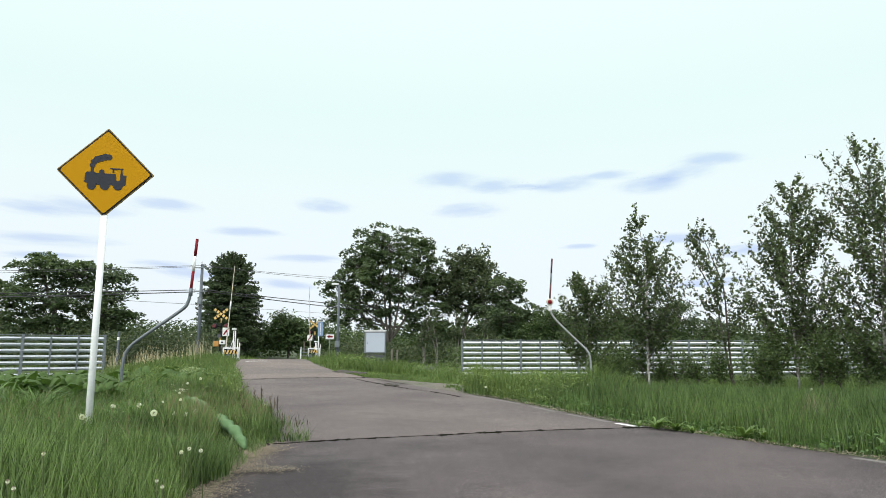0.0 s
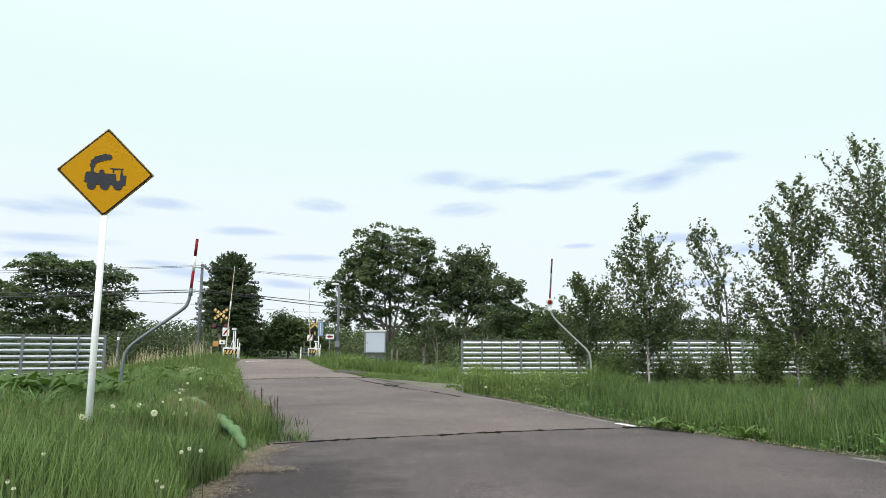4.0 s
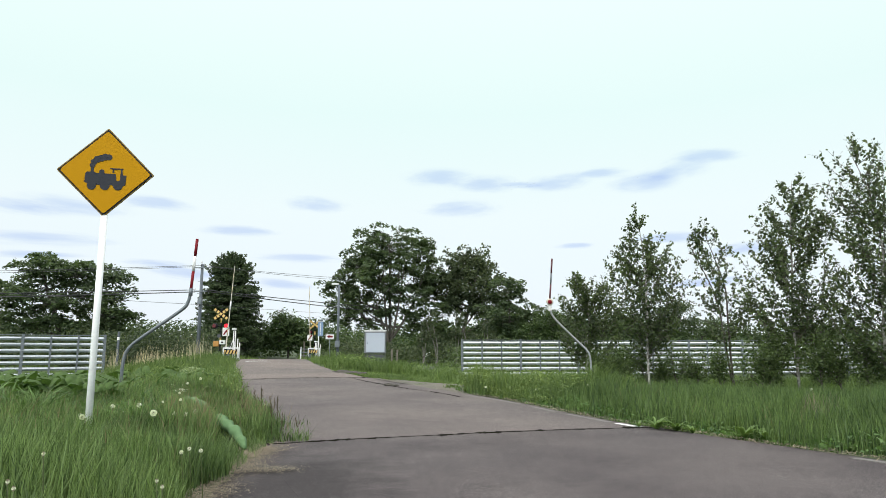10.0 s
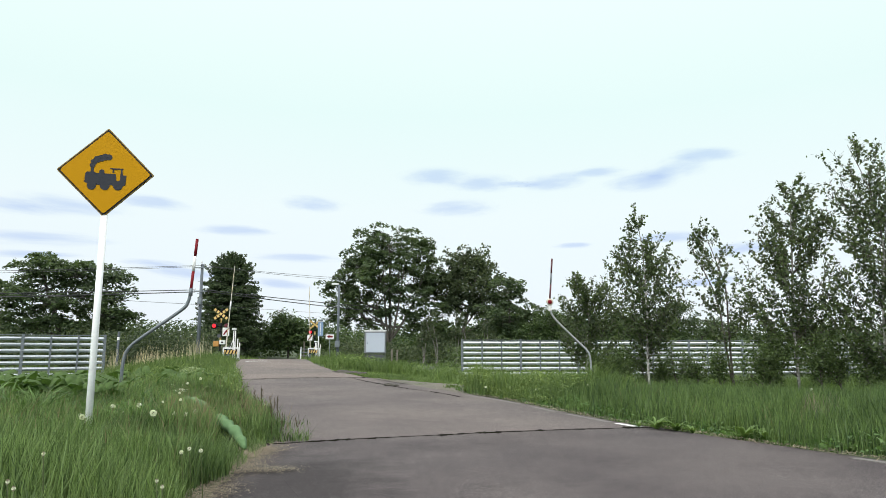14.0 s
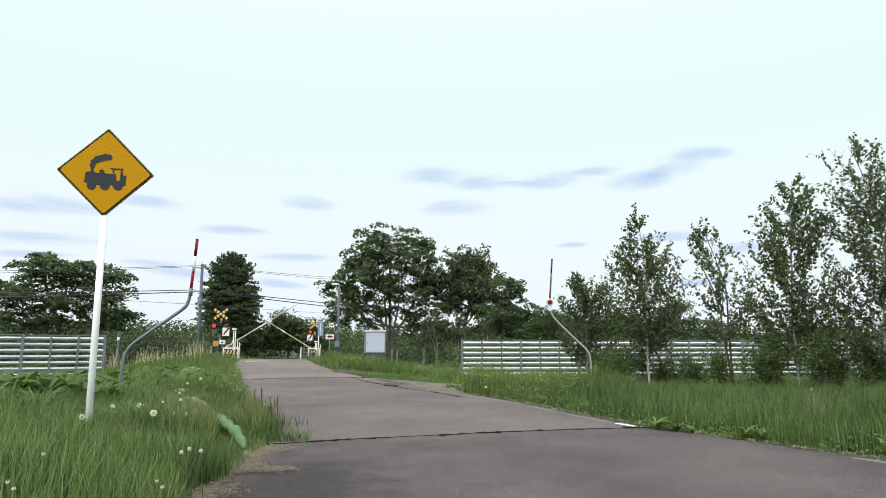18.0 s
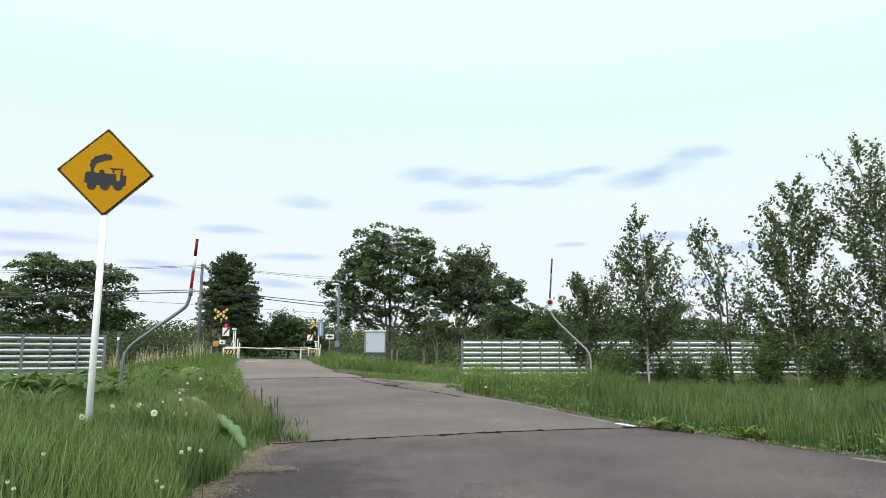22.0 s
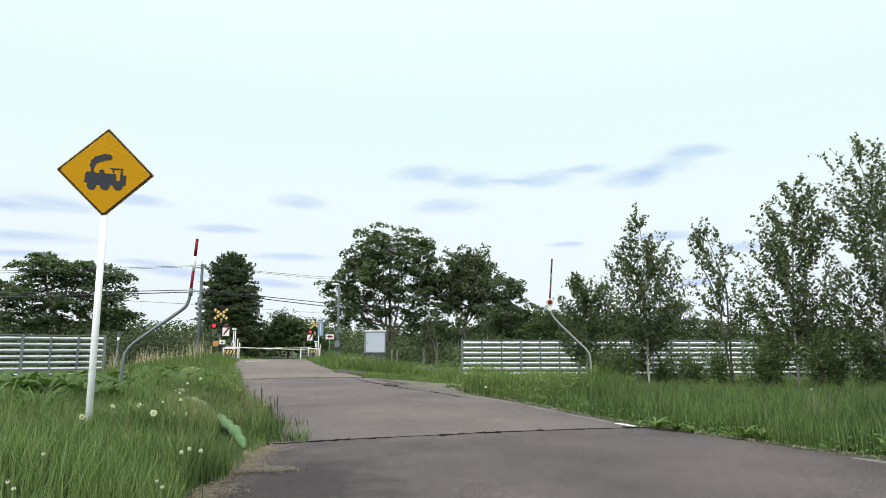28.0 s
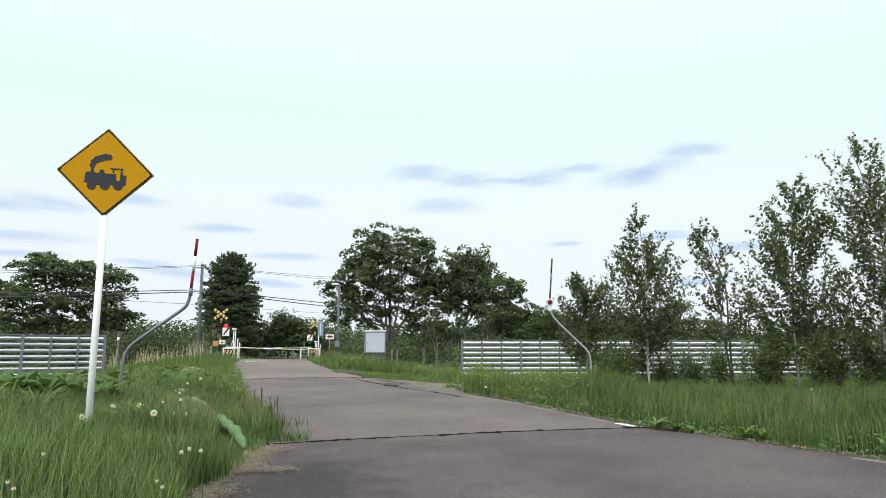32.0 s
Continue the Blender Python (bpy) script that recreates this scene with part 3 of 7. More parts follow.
broad_r = scatter(rng, 6500, -1, 11, 5.0, 18, lambda x, y: (x > edge_x(y) + 0.03) & (x < y * 0.68 + 1) & ~mown(x, y) & ((np.sin(x * 2.9) + np.sin(y * 2.4 + x) > 0.3) | (x < edge_x(y) + 0.45)), 0.09)
grass("broad_weeds_right", broad_r, 0.22, 0.035, 1.0, M_BUTTERBUR, "broad-leaved weeds along the asphalt edge", 42)
edge_bank = scatter(rng, 9000, -16, -4, 17, 43, lambda x, y: (road_x(y) - HALF + narrow(y) - x > -0.08) & (road_x(y) - HALF + narrow(y) - x < 0.55), 0.12)
grass("bank_edge_grass", edge_bank, 0.42, 0.018, 0.8, M_GRASS_FAR, "grass leaning over the far road edge", 45)
mound = scatter(rng, 4200, 0.5, 3.6, 14.6, 18.6, lambda x, y: (x > edge_x(y) + 0.3) & ~mown(x, y), 0.12)
turf = scatter(rng, 60000, -5.2, 1.2, 17.2, 29, lambda x, y: mown(x, y) & ((x > edge_x(y) + 1.0) | (y > 21.3) | (np.sin(x * 7) + np.sin(y * 5 + x * 3) > 1.1)))
grass("mown_turf", turf, 0.12, 0.018, 0.9, M_GRASS_FAR, "short trodden turf beside the gravel shoulder", 47)
cab_weeds = scatter(rng, 15000, -9.5, 1.0, 27, 37.2, lambda x, y: (off_road(x, y) > 0.5) & ~mown(x, y) & (x < 0.019 * y) & (y > np.interp(x, [-7, -2.8, 0.8], [31, 28, 24.5])), 0.3)
cab_weeds = np.concatenate([cab_weeds, scatter(rng, 1300, -5.2, -2.4, 35.6, 37.5, lambda x, y: x < 0)])
grass("cabinet_weeds", cab_weeds, 0.62, 0.03, 0.7, M_GRASS_FAR, "tall weeds and grass round the equipment cabinet", 48)
pale_weeds = scatter(rng, 5200, -9.5, -4.2, 14, 26, lambda x, y: (x < road_x(y) - HALF + narrow(y) - 0.1) & (x > road_x(y) - HALF - 3.2) & (np.sin(x * 2.1 + 1) + np.sin(y * 1.4 + x) > 0.1), 0.16)
grass("pale_bank_weeds", pale_weeds, 0.34, 0.06, 1.0, M_BUTTERBUR, "broad-leaved weeds on the bank beside the road", 49)
grass("mound_weeds", mound, 0.66, 0.022, 0.7, M_HERB, "broad-leaved weeds on the mound before the fence", 46)
foot = scatter(rng, 13000, 3.2, 16, 16.5, 27.5, lambda x, y: (x < y * 0.69) & (x > 3.0 + 0.1 * (27 - y)), 0.25)
grass("grass_under_birches", foot, 0.48, 0.018, 0.55, M_GRASS_FAR, "tall rank grass at the foot of the birches", 50)
grass("grass_bank", mid, 0.36, 0.020, 0.7, M_GRASS_FAR, "green grass on the road's bank and field", 23)
far = scatter(rng, 46000, -78, 78, 40, 112, lambda x, y: (off_road(x, y) > 0.3) & (np.abs(x) < y * 0.7 + 2) & ((y < 88) | (y > 98)), 0.7)
grass("grass_field", far, 0.42, 0.075, 0.7, M_GRASS_FAR, "grass of the fields along the railway", 24)


# ---- warning sign ----
def warning_sign():
    s = thing("warning_sign", (-3.36, 6.5, float(land(-3.36, 6.5))), "yellow diamond railway warning sign on a white pole in the grass", "road sign", turn=14)
    top = 3.3 - s.location.z
    part("pole", rod((0, 0.03, -0.3), (0, 0.03, top - 0.05), 0.032, seg=20), M_WHITE_POLE, s, "white painted steel pole", True)
    part("pole_cap", rod((0, 0.03, top - 0.05), (0, 0.03, top - 0.02), 0.034, 0.026, seg=20), M_WHITE_POLE, s)
    m = pose(0.0, -0.03, top - 0.452, 4, 0.5, 0)

    def diamond(r, c):
        pts = []
        for k in range(4):
            a = math.pi / 2 * k + math.pi / 2
            p, t = (r * math.cos(a), r * math.sin(a)), (math.cos(a + math.pi / 2), math.sin(a + math.pi / 2))
            for q in (-1, -0.5, 0, 0.5, 1):
                back = c * (1 - 0.62 * (1 - q * q))
                pts.append((p[0] - math.cos(a) * back + t[0] * q * c, p[1] - math.sin(a) * back + t[1] * q * c))
        return pts
    panel = part("panel", plate(diamond(0.447, 0.012), 0.02, m=m), M_RIM_OCHRE, s, "dirty ochre edge of the panel")
    part("border", plate(diamond(0.434, 0.012), 0.006, m=m @ pose(0, -0.006, 0)), M_BLACK, panel, "black border line")
    part("yellow_face", plate(diamond(0.416, 0.028), 0.006, m=m @ pose(0, -0.010, 0)), M_YELLOW, panel, "ochre yellow reflective face")

    # the engine pictogram: x and z in metres on the face
    def disc(cx, cz, r, n=18):
        return [(cx + r * math.cos(2 * math.pi * k / n), cz + r * math.sin(2 * math.pi * k / n)) for k in range(n)]

    def piece(name, outline, depth=0.013):
        part(name, plate(outline, 0.006, m=m @ pose(0.017, -depth, 0)), M_DARK_GREY, panel)
    piece("boiler", [(-0.195, -0.115), (-0.205, -0.07), (-0.2, -0.02), (-0.185, -0.004), (-0.12, -0.004), (-0.10, -0.012), (0.05, -0.012), (0.05, -0.125), (-0.14, -0.13)])
    piece("cab", [(0.045, 0.0), (0.045, 0.035), (0.02, 0.035), (0.02, 0.046), (0.145, 0.046), (0.145, 0.035), (0.135, 0.035), (0.14, -0.02), (0.175, -0.02), (0.168, -0.125), (0.05, -0.13), (0.05, -0.012), (0.075, -0.012), (0.085, -0.075), (0.10, -0.085), (0.118, -0.07), (0.12, 0.034), (0.06, 0.03), (0.06, 0.0)])
    piece("chimney", [(-0.155, -0.006), (-0.155, 0.04), (-0.125, 0.04), (-0.125, -0.006)])
    piece("steam_dome", [(-0.075, -0.014), (-0.075, 0.012), (-0.06, 0.026), (-0.042, 0.026), (-0.03, 0.012), (-0.03, -0.014)])
    piece("buffer", [(-0.21, -0.105), (-0.21, -0.095), (-0.19, -0.092), (-0.19, -0.112)], 0.0134)
    for k, (cx, r) in enumerate(((-0.138, 0.042), (-0.018, 0.044), (0.102, 0.044))):
        piece("wheel", disc(cx, -0.140 + 0.005 * k, r), 0.0138)
    for k, (cx, cz, r) in enumerate(((-0.14, 0.065, 0.026), (-0.13, 0.095, 0.03), (-0.10, 0.125, 0.034), (-0.065, 0.138, 0.034), (-0.03, 0.152, 0.034), (0.005, 0.152, 0.03))):
        piece("smoke", disc(cx, cz, r), 0.0130 + 0.0004 * (k % 3))
    for dz in (-0.2, 0.2):
        part("bracket", box((0.12, 0.02, 0.035), (0, -0.006, top - 0.44 + dz), 0.004), M_GALV, s)
    return s


warning_sign()


# ---- snow-guide poles: bent grey pipe with a striped tip ----
def guide_pole(at, path, tip, bands, label, lamp):
    s = thing("snow_guide_pole", at, label, "marker pole", "snow guide poles")
    tube_part("bent_pipe", path, [0.029, 0.029], M_PIPE if lamp else M_GALV, s, "grey bent steel pipe", 12, 8)
    a, b = Vector(path[-1]), Vector(tip)
    if lamp:
        c = a + Vector((0, -0.05, 0.02))
        part("reflector_rim", rod(c + Vector((0, 0.03, 0)), c, 0.105, seg=24), M_CREAM, s, "round pale reflector rim", True)
        part("reflector", rod(c, c - Vector((0, 0.012, 0)), 0.065, 0.05, seg=24), M_RED, s, "red round reflector", True)
        part("reflector_clamp", box((0.10, 0.09, 0.2), a + Vector((0.0, 0.0, -0.14)), 0.015), M_WHITE, s)
    else:
        part("clamp", rod(a - Vector((0, 0, 0.08)), a + Vector((0, 0, 0.06)), 0.034, seg=16), M_GALV, s, smooth=True)
    cut = [0]
    for k, (share, mat_) in enumerate(bands):
        cut.append(cut[-1] + share)
    for k, (share, mat_) in enumerate(bands):
        p, q = a.lerp(b, cut[k] / cut[-1]), a.lerp(b, cut[k + 1] / cut[-1])
        part("band", rod(p, q, 0.026, seg=16), mat_, s, smooth=True)
    part("tip_cap", rod(b, b + (b - a).normalized() * 0.02, 0.026, 0.02, seg=16), bands[-1][1], s, smooth=True)
    return s


lz = float(land(-5.67, 12))
guide_pole((-5.67, 12, lz), [(0, 0, -0.3), (0, 0, 0.5 - lz), (0.015, 0, 0.9 - lz), (0.09, 0, 1.12 - lz), (0.31, 0, 1.32 - lz), (0.98, 0, 1.80 - lz), (1.10, 0, 1.95 - lz), (1.14, 0, 2.14 - lz)], (1.204, 0, 3.08 - lz),
           [(0.38, M_RED), (0.29, M_WHITE), (0.31, M_RED)], "bent grey steel snow pole with a red and white tip", False)
rz_ = float(land(4.36, 20))
guide_pole((4.365, 20, rz_), [(0, 0, -0.3), (0, 0, 0.5 - rz_), (-0.03, 0, 0.9 - rz_), (-0.12, 0, 1.10 - rz_), (-0.42, 0, 1.40 - rz_), (-0.98, 0, 1.96 - rz_), (-1.14, 0, 2.2 - rz_), (-1.18, 0, 2.50 - rz_)], (-1.08, 0, 3.81 - rz_),
           [(0.42, M_DARK_RED), (0.25, M_GALV), (0.33, M_DARK_RED)], "bent grey snow pole, dark red tip and round reflector", True)


# ---- snow fences ----
def slat_mesh(length, tall):
    """A folded sheet slat: its upper face looks to the sky, its lower face to the ground."""
    prof = [(0.02, 0.5), (-0.055, 0.10), (-0.062, 0.06), (-0.055, 0.02), (0.02, -0.2), (0.12, -0.5), (0.132, -0.49), (0.034, -0.18), (-0.038, 0.03), (-0.045, 0.06), (-0.04, 0.10), (0.034, 0.5)]
    v = [(x, y, z * tall) for x in (0, length) for y, z in prof]
    n = len(prof)
    f = [(k, (k + 1) % n, n + (k + 1) % n, n + k) for k in range(n)]
    return mesh_np("slat", v, f)


def snow_fence(name, start, along, bays, bay, mids, rows, pitch, low, label, sheet, fill):
    turn = math.degrees(math.atan2(along[1], along[0]))
    s = thing(name, start, label, "fence", "railway snow fences", turn=turn)
    tall = pitch * fill
    me = slat_mesh(bay - 0.03, tall)
    top = low + pitch * rows
    heavy = part("post", box((0.12, 0.12, top + 0.62), (0, 0.0, (top - 0.5) / 2 + 0.02), 0.008), M_GALV, s, "grey steel post")
    light = part("stiffener", box((0.075, 0.035, top - low), (bay / (mids + 1), -0.075, (top + low) / 2), 0.004), M_GALV, s)
    for b in range(bays + 1):
        if b:
            ob = hold("post", heavy.data, M_GALV, s)
            ob.location = (b * bay, 0, 0)
        if b == bays:
            break
        for k in range(mids):
            if b or k:
                ob = hold("stiffener", light.data, M_GALV, s)
                ob.location = (b * bay + k * bay / (mids + 1), 0, 0)
        for r in range(rows):
            ob = hold("slat", me, sheet, s)
            ob.matrix_basis = pose(b * bay + 0.015, -0.005, low + pitch * (r + 0.55), random.Random(b * 9 + r).uniform(-2.5, 2.5), 0, 0)
        part("top_rail", box((bay - 0.02, 0.06, 0.035), (b * bay + bay / 2, -0.01, top + 0.03), 0.004), M_GALV, s)
    return s


snow_fence("snow_fence", (-32.19, 21.48, -0.25), (3.5, 2.0), 6, 3.2, 2, 7, 0.265, 0.12, "grey steel snow fence with pale horizontal slats in a field", M_GALV_DULL, 0.58)
snow_fence("snow_fence", (1.02, 36.0, -0.41), (16.0, 2.0), 8, 3.18, 2, 7, 0.27, 0.12, "white slatted steel snow fence behind the birches", M_GALV_LIGHT, 0.58)


# ---- trees ----
def leaves(centres, size, rng, flat=0.7, lie=0.0):
    """Small pointed leaves about the given places; lie turns their faces towards the sky."""
    n = len(centres)
    u = rng.normal(0, 1, (n, 3)) * np.array([1, 1, flat])
    u /= np.linalg.norm(u, axis=1)[:, None]
    v = np.cross(u, rng.normal(0, 1, (n, 3)) + np.array([0, 0, lie * 2.2]))
    v /= np.linalg.norm(v, axis=1)[:, None] + 1e-9
    s = size * rng.uniform(0.6, 1.35, n)[:, None]
    c = centres
    p = np.stack([c - u * s * 0.5, c - u * s * 0.08 + v * s * 0.3, c + u * s * 0.5, c - u * s * 0.08 - v * s * 0.3], 1).reshape(-1, 3)
    f = (np.arange(n)[:, None] * 4 + np.arange(4)[None])
    return p, f


def tree(name, at, lobes, clusters, per, size, spread, leaf_mat, bark_mat, label, trunk_r, lean=(0, 0), seed=1, depth=0.9, category="tree", group="", limb_share=1.0, droop=0.0, upright=0.55, pad=0.0):
    """Trunk, limbs that reach into the crown's lobes, and leaf clusters on twig ends."""
    rng = np.random.default_rng(seed)
    s = thing(name, (at[0], at[1], float(land(at[0], at[1])) if len(at) < 3 else at[2]), label, category, group)
    top = max(z for _, z, _, _ in lobes)
    tip = max(lobes, key=lambda q: q[1])
    stem = [(0, 0, -0.3), (lean[0] * 0.15, lean[1] * 0.1, top * 0.2), (tip[0] * 0.4 + lean[0] * 0.3, 0.1, top * 0.5), (tip[0] * 0.75, 0, top * 0.8), (tip[0], 0, top)]
    tube_part("trunk", stem, [trunk_r, trunk_r * 0.75, trunk_r * 0.45, trunk_r * 0.12], bark_mat, s, "", 8, 4)
    spine = smooth_path(stem, 6)
    heights = np.array([p.z for p in spine])
    tv, tf, pts, hubs = [], [], [], []
    area = sum(rx * rz for _, _, rx, rz in lobes)
    off = 0
    for dx, dz, rx, rz in lobes:
        k = max(4, int(clusters * rx * rz / area))
        d = rng.normal(0, 1, (k, 3))
        d /= np.linalg.norm(d, axis=1)[:, None]
        d *= rng.uniform(0.25, 1.06, k)[:, None] ** 0.6
        ctr = np.stack([dx + d[:, 0] * rx, d[:, 1] * rx * depth, dz + d[:, 2] * rz], 1)
        root = spine[int(np.argmin(np.abs(heights - max(0.3 * top, dz - rz * 1.1 - abs(dx) * 0.25))))]
        hub = Vector((dx, float(rng.uniform(-0.3, 0.3) * rx), dz - rz * 0.25))
        mid_p = root.lerp(hub, 0.5) + Vector((0, 0, -0.06 * rz))
        r0 = trunk_r * (0.5 if limb_share == 1 else limb_share)
        tube_part("limb", [root, mid_p, hub], [r0, r0 * 0.6, r0 * 0.22], bark_mat, s, "", 6, 4)
        for c in ctr[: max(5, int(k * (1 if pad else 0.55)))]:
            a = hub.lerp(mid_p, float(rng.uniform(0, 0.8)))
            v, f = tube([a, a.lerp(Vector(c), 0.5) + Vector((0, 0, 0.08 * rz)), Vector(c)], [r0 * 0.2, r0 * 0.13, r0 * 0.05], 4)
            tv += [tuple(p) for p in v]
            tf += [tuple(i + off for i in q) for q in f]
            off += len(v)
        pts.append(ctr)
        hubs.append(np.repeat(np.array([tuple(hub)]), len(ctr), axis=0))
    hold("branchwork", mesh_np("branchwork", tv, tf), bark_mat, s)
    ctr = np.concatenate(pts)
    m = rng.poisson(per, len(ctr))
    c = np.repeat(ctr, m, axis=0)
    out = ctr - np.concatenate(hubs)
    out /= np.linalg.norm(out, axis=1)[:, None] + 1e-9
    out = out * 0.8 + np.array([0, 0, 0.5 * upright]) + rng.normal(0, 0.35, out.shape)
    way = np.repeat(out, m, axis=0) + rng.normal(0, 0.28, c.shape)
    g = way * (rng.uniform(-1.6, 1.0, len(c)) * spread * 1.25)[:, None] + rng.normal(0, 1, c.shape) * spread * np.array([0.42, 0.42, 0.42 * max(0.6, min(1, upright))])
    if pad:
        # leaves spread in flat tiers at the twigs' ends, each tier with its own tilt and reach
        reach = np.repeat(rng.uniform(0.55, 1.35, len(ctr)) * pad, m)
        tilt = np.repeat(rng.normal(0, 0.28, (len(ctr), 2)), m, axis=0)
        a, rr = rng.uniform(0, 2 * math.pi, len(c)), reach * np.sqrt(rng.random(len(c)))
        g = np.stack([rr * np.cos(a), rr * np.sin(a), rng.normal(0, 0.13, len(c)) * pad - 0.3 * rr * rr / reach], 1)
        g[:, 2] += g[:, 0] * tilt[:, 0] + g[:, 1] * tilt[:, 1]
    g[:, 2] -= droop * np.abs(g[:, 0] + g[:, 1])
    hold("crown", mesh_np("crown", *leaves(c + g, size, rng, 0.45 if pad else 0.7, 0.7 if pad else 0.2)), leaf_mat, s, "crown of many small leaves")
    return s


big_tree = tree("broadleaf_tree", (-5.885, 75), [(-0.15, 13.47, 3.93, 2.41), (-3.3, 10.69, 2.66, 2.53), (3.2, 11.85, 1.9, 2.22), (-5.8, 8.32, 2.15, 1.52), (-0.1, 9.28, 5.38, 3.48), (-5.36, 5.6, 2.41, 1.39), (-4.2, 7.0, 2.4, 1.5), (-1.6, 5.0, 2.2, 1.2), (4.06, 4.84, 3.0, 2.5)],
     330, 92, 0.34, 0.42, M_LEAF_BROAD, M_BARK, "large dense broadleaf tree behind the railway", 0.24, seed=31, pad=0.95)
for path in (((0.1, -0.3, 1.5), (-1.0, -0.6, 5.0), (-2.6, -0.8, 9.5)), ((0.1, -0.3, 2.2), (0.9, -0.8, 6.0), (1.6, -0.6, 11.2)), ((0.0, -0.3, 1.0), (-0.5, -0.9, 6.0), (-0.9, -0.6, 12.5)), ((0.2, -0.3, 2.6), (2.2, -0.8, 5.8), (3.8, -0.5, 9.8)), ((0, -0.2, 2.0), (-2.4, -0.6, 4.6), (-5.2, -0.5, 7.2))):
    tube_part("limb", path, [0.15, 0.10, 0.03], M_BARK, big_tree, "", 8, 6)
tree("broadleaf_tree", (2.018, 78), [(-0.16, 10.94, 2.3, 2.24), (2.23, 11.48, 1.71, 1.98), (-3.7, 9.2, 1.7, 1.9), (-1.62, 8.5, 3.0, 2.7), (2.5, 7.9, 3.6, 2.9), (4.2, 5.2, 2.2, 1.6), (0.34, 2.2, 4.9, 1.3)],
     460, 62, 0.31, 0.42, M_LEAF_DARK, M_BARK, "dark dense broadleaf tree with pale twisted trunks", 0.28, seed=32)
tree("broadleaf_tree", (7.272, 72), [(-0.21, 7.81, 2.43, 1.46), (-0.85, 4.89, 3.34, 2.43), (1.67, 3.99, 2.74, 2.31)],
     115, 105, 0.31, 0.4, M_LEAF_BROAD, M_BARK, "lower broadleaf tree at the wood's edge", 0.2, seed=33, pad=0.85)
tree("broadleaf_tree", (-33.758, 60), [(-2.58, 8.87, 2.53, 1.22), (0.67, 8.46, 3.04, 1.32), (4.13, 7.84, 1.42, 1.62), (-5.12, 6.57, 2.28, 1.32), (-0.66, 6.06, 4.31, 1.62), (4.23, 5.05, 2.13, 1.62), (-2.99, 3.89, 4.05, 1.11), (1.84, 3.39, 3.04, 1.11)],
     290, 96, 0.30, 0.38, M_LEAF_BROAD, M_BARK, "spreading broadleaf tree with tiered branches beyond the fence", 0.26, seed=34, upright=0.28, pad=0.85)


def conifer(at, profile, levels, label, seed):
    """A dense conifer: whorls of drooping branches with flat sprays of needles; profile gives heights and the crown's reach."""
    rng = np.random.default_rng(seed)
    s = thing("larch_tree", (at[0], at[1], float(land(*at))), label, "tree")
    hs, rs = [h for h, _ in profile], [r for _, r in profile]
    top = hs[-1]
    tube_part("trunk", [(0, 0, -0.3), (0.1, 0, top * 0.4), (-0.1, 0, top * 0.8), (0, 0, top)], [0.34, 0.26, 0.12, 0.03], M_BARK, s, "", 10, 6)
    tv, tf, off, spots = [], [], 0, []
    for z in np.linspace(hs[0], top - 0.15, levels):
        reach0 = float(np.interp(z, hs, rs))
        for _ in range(9 if reach0 > 1.5 else 6):
            az, reach = float(rng.uniform(0, 2 * math.pi)), reach0 * float(rng.uniform(0.74, 1.06))
            zz = z + float(rng.uniform(-0.9, 0.5))
            d = Vector((math.cos(az), math.sin(az), 0))
            side = Vector((-d.y, d.x, 0))
            tilt = 0.55 if z > top * 0.75 else 0.18
            p = smooth_path([Vector((0, 0, zz - 0.3 * reach * tilt)), d * reach * 0.55 + Vector((0, 0, zz + 0.02 * reach)), d * reach + Vector((0, 0, zz + reach * (tilt - 0.16)))], 4)
            v, f = tube(p, np.linspace(0.035 + 0.01 * reach, 0.012, len(p)), 4)
            tv += [tuple(q) for q in v]
            tf += [tuple(i + off for i in q) for q in f]
            off += len(v)
            n = int(33 * reach + 20)
            t = rng.random(n) ** 0.62
            k = np.clip((t * (len(p) - 1)).astype(int), 0, len(p) - 2)
            fr = (t * (len(p) - 1) - k)[:, None]
            pp = np.array([tuple(q) for q in p])
            c = pp[k] * (1 - fr) + pp[k + 1] * fr
            w = rng.normal(0, 1, n) * (0.10 + 0.24 * reach * (1.05 - t))
            spots.append(c + np.array(side)[None] * w[:, None] + np.stack([np.zeros(n), np.zeros(n), rng.normal(-0.1, 0.12, n) - 0.12 * np.abs(w)], 1))
    hold("branchwork", mesh_np("branchwork", tv, tf), M_BARK, s)
    hold("crown", mesh_np("crown", *leaves(np.concatenate(spots), 0.28, rng, 0.5, 0.15)), M_LEAF_LARCH, s, "dense dark needle sprays")
    return s


conifer((-33.35, 105), ((1.2, 5.2), (4.0, 5.5), (6.3, 5.2), (9.4, 4.9), (11.7, 4.25), (13.9, 3.4), (15.2, 2.2), (16.2, 0.5)), 58, "tall dark dense conifer beside the far road", 35)
tree("broadleaf_tree", (-25.617, 112), [(-0.36, 5.94, 2.84, 1.89), (-1.97, 3.88, 3.78, 2.65), (2.73, 3.42, 2.84, 2.36)],
     200, 40, 0.42, 0.6, M_LEAF_WOOD, M_BARK, "low rounded tree at the wood's edge beyond the road", 0.2, seed=36)
tree("broadleaf_tree", (20.9, 60), [(0.2, 4.4, 2.2, 1.3), (-1.8, 2.8, 2.1, 1.4), (2.1, 2.8, 2.2, 1.4)], 110, 130, 0.19, 0.4, M_LEAF_BROAD, M_BARK, "low dense broadleaf tree behind the snow fence", 0.16, seed=47, pad=0.75)
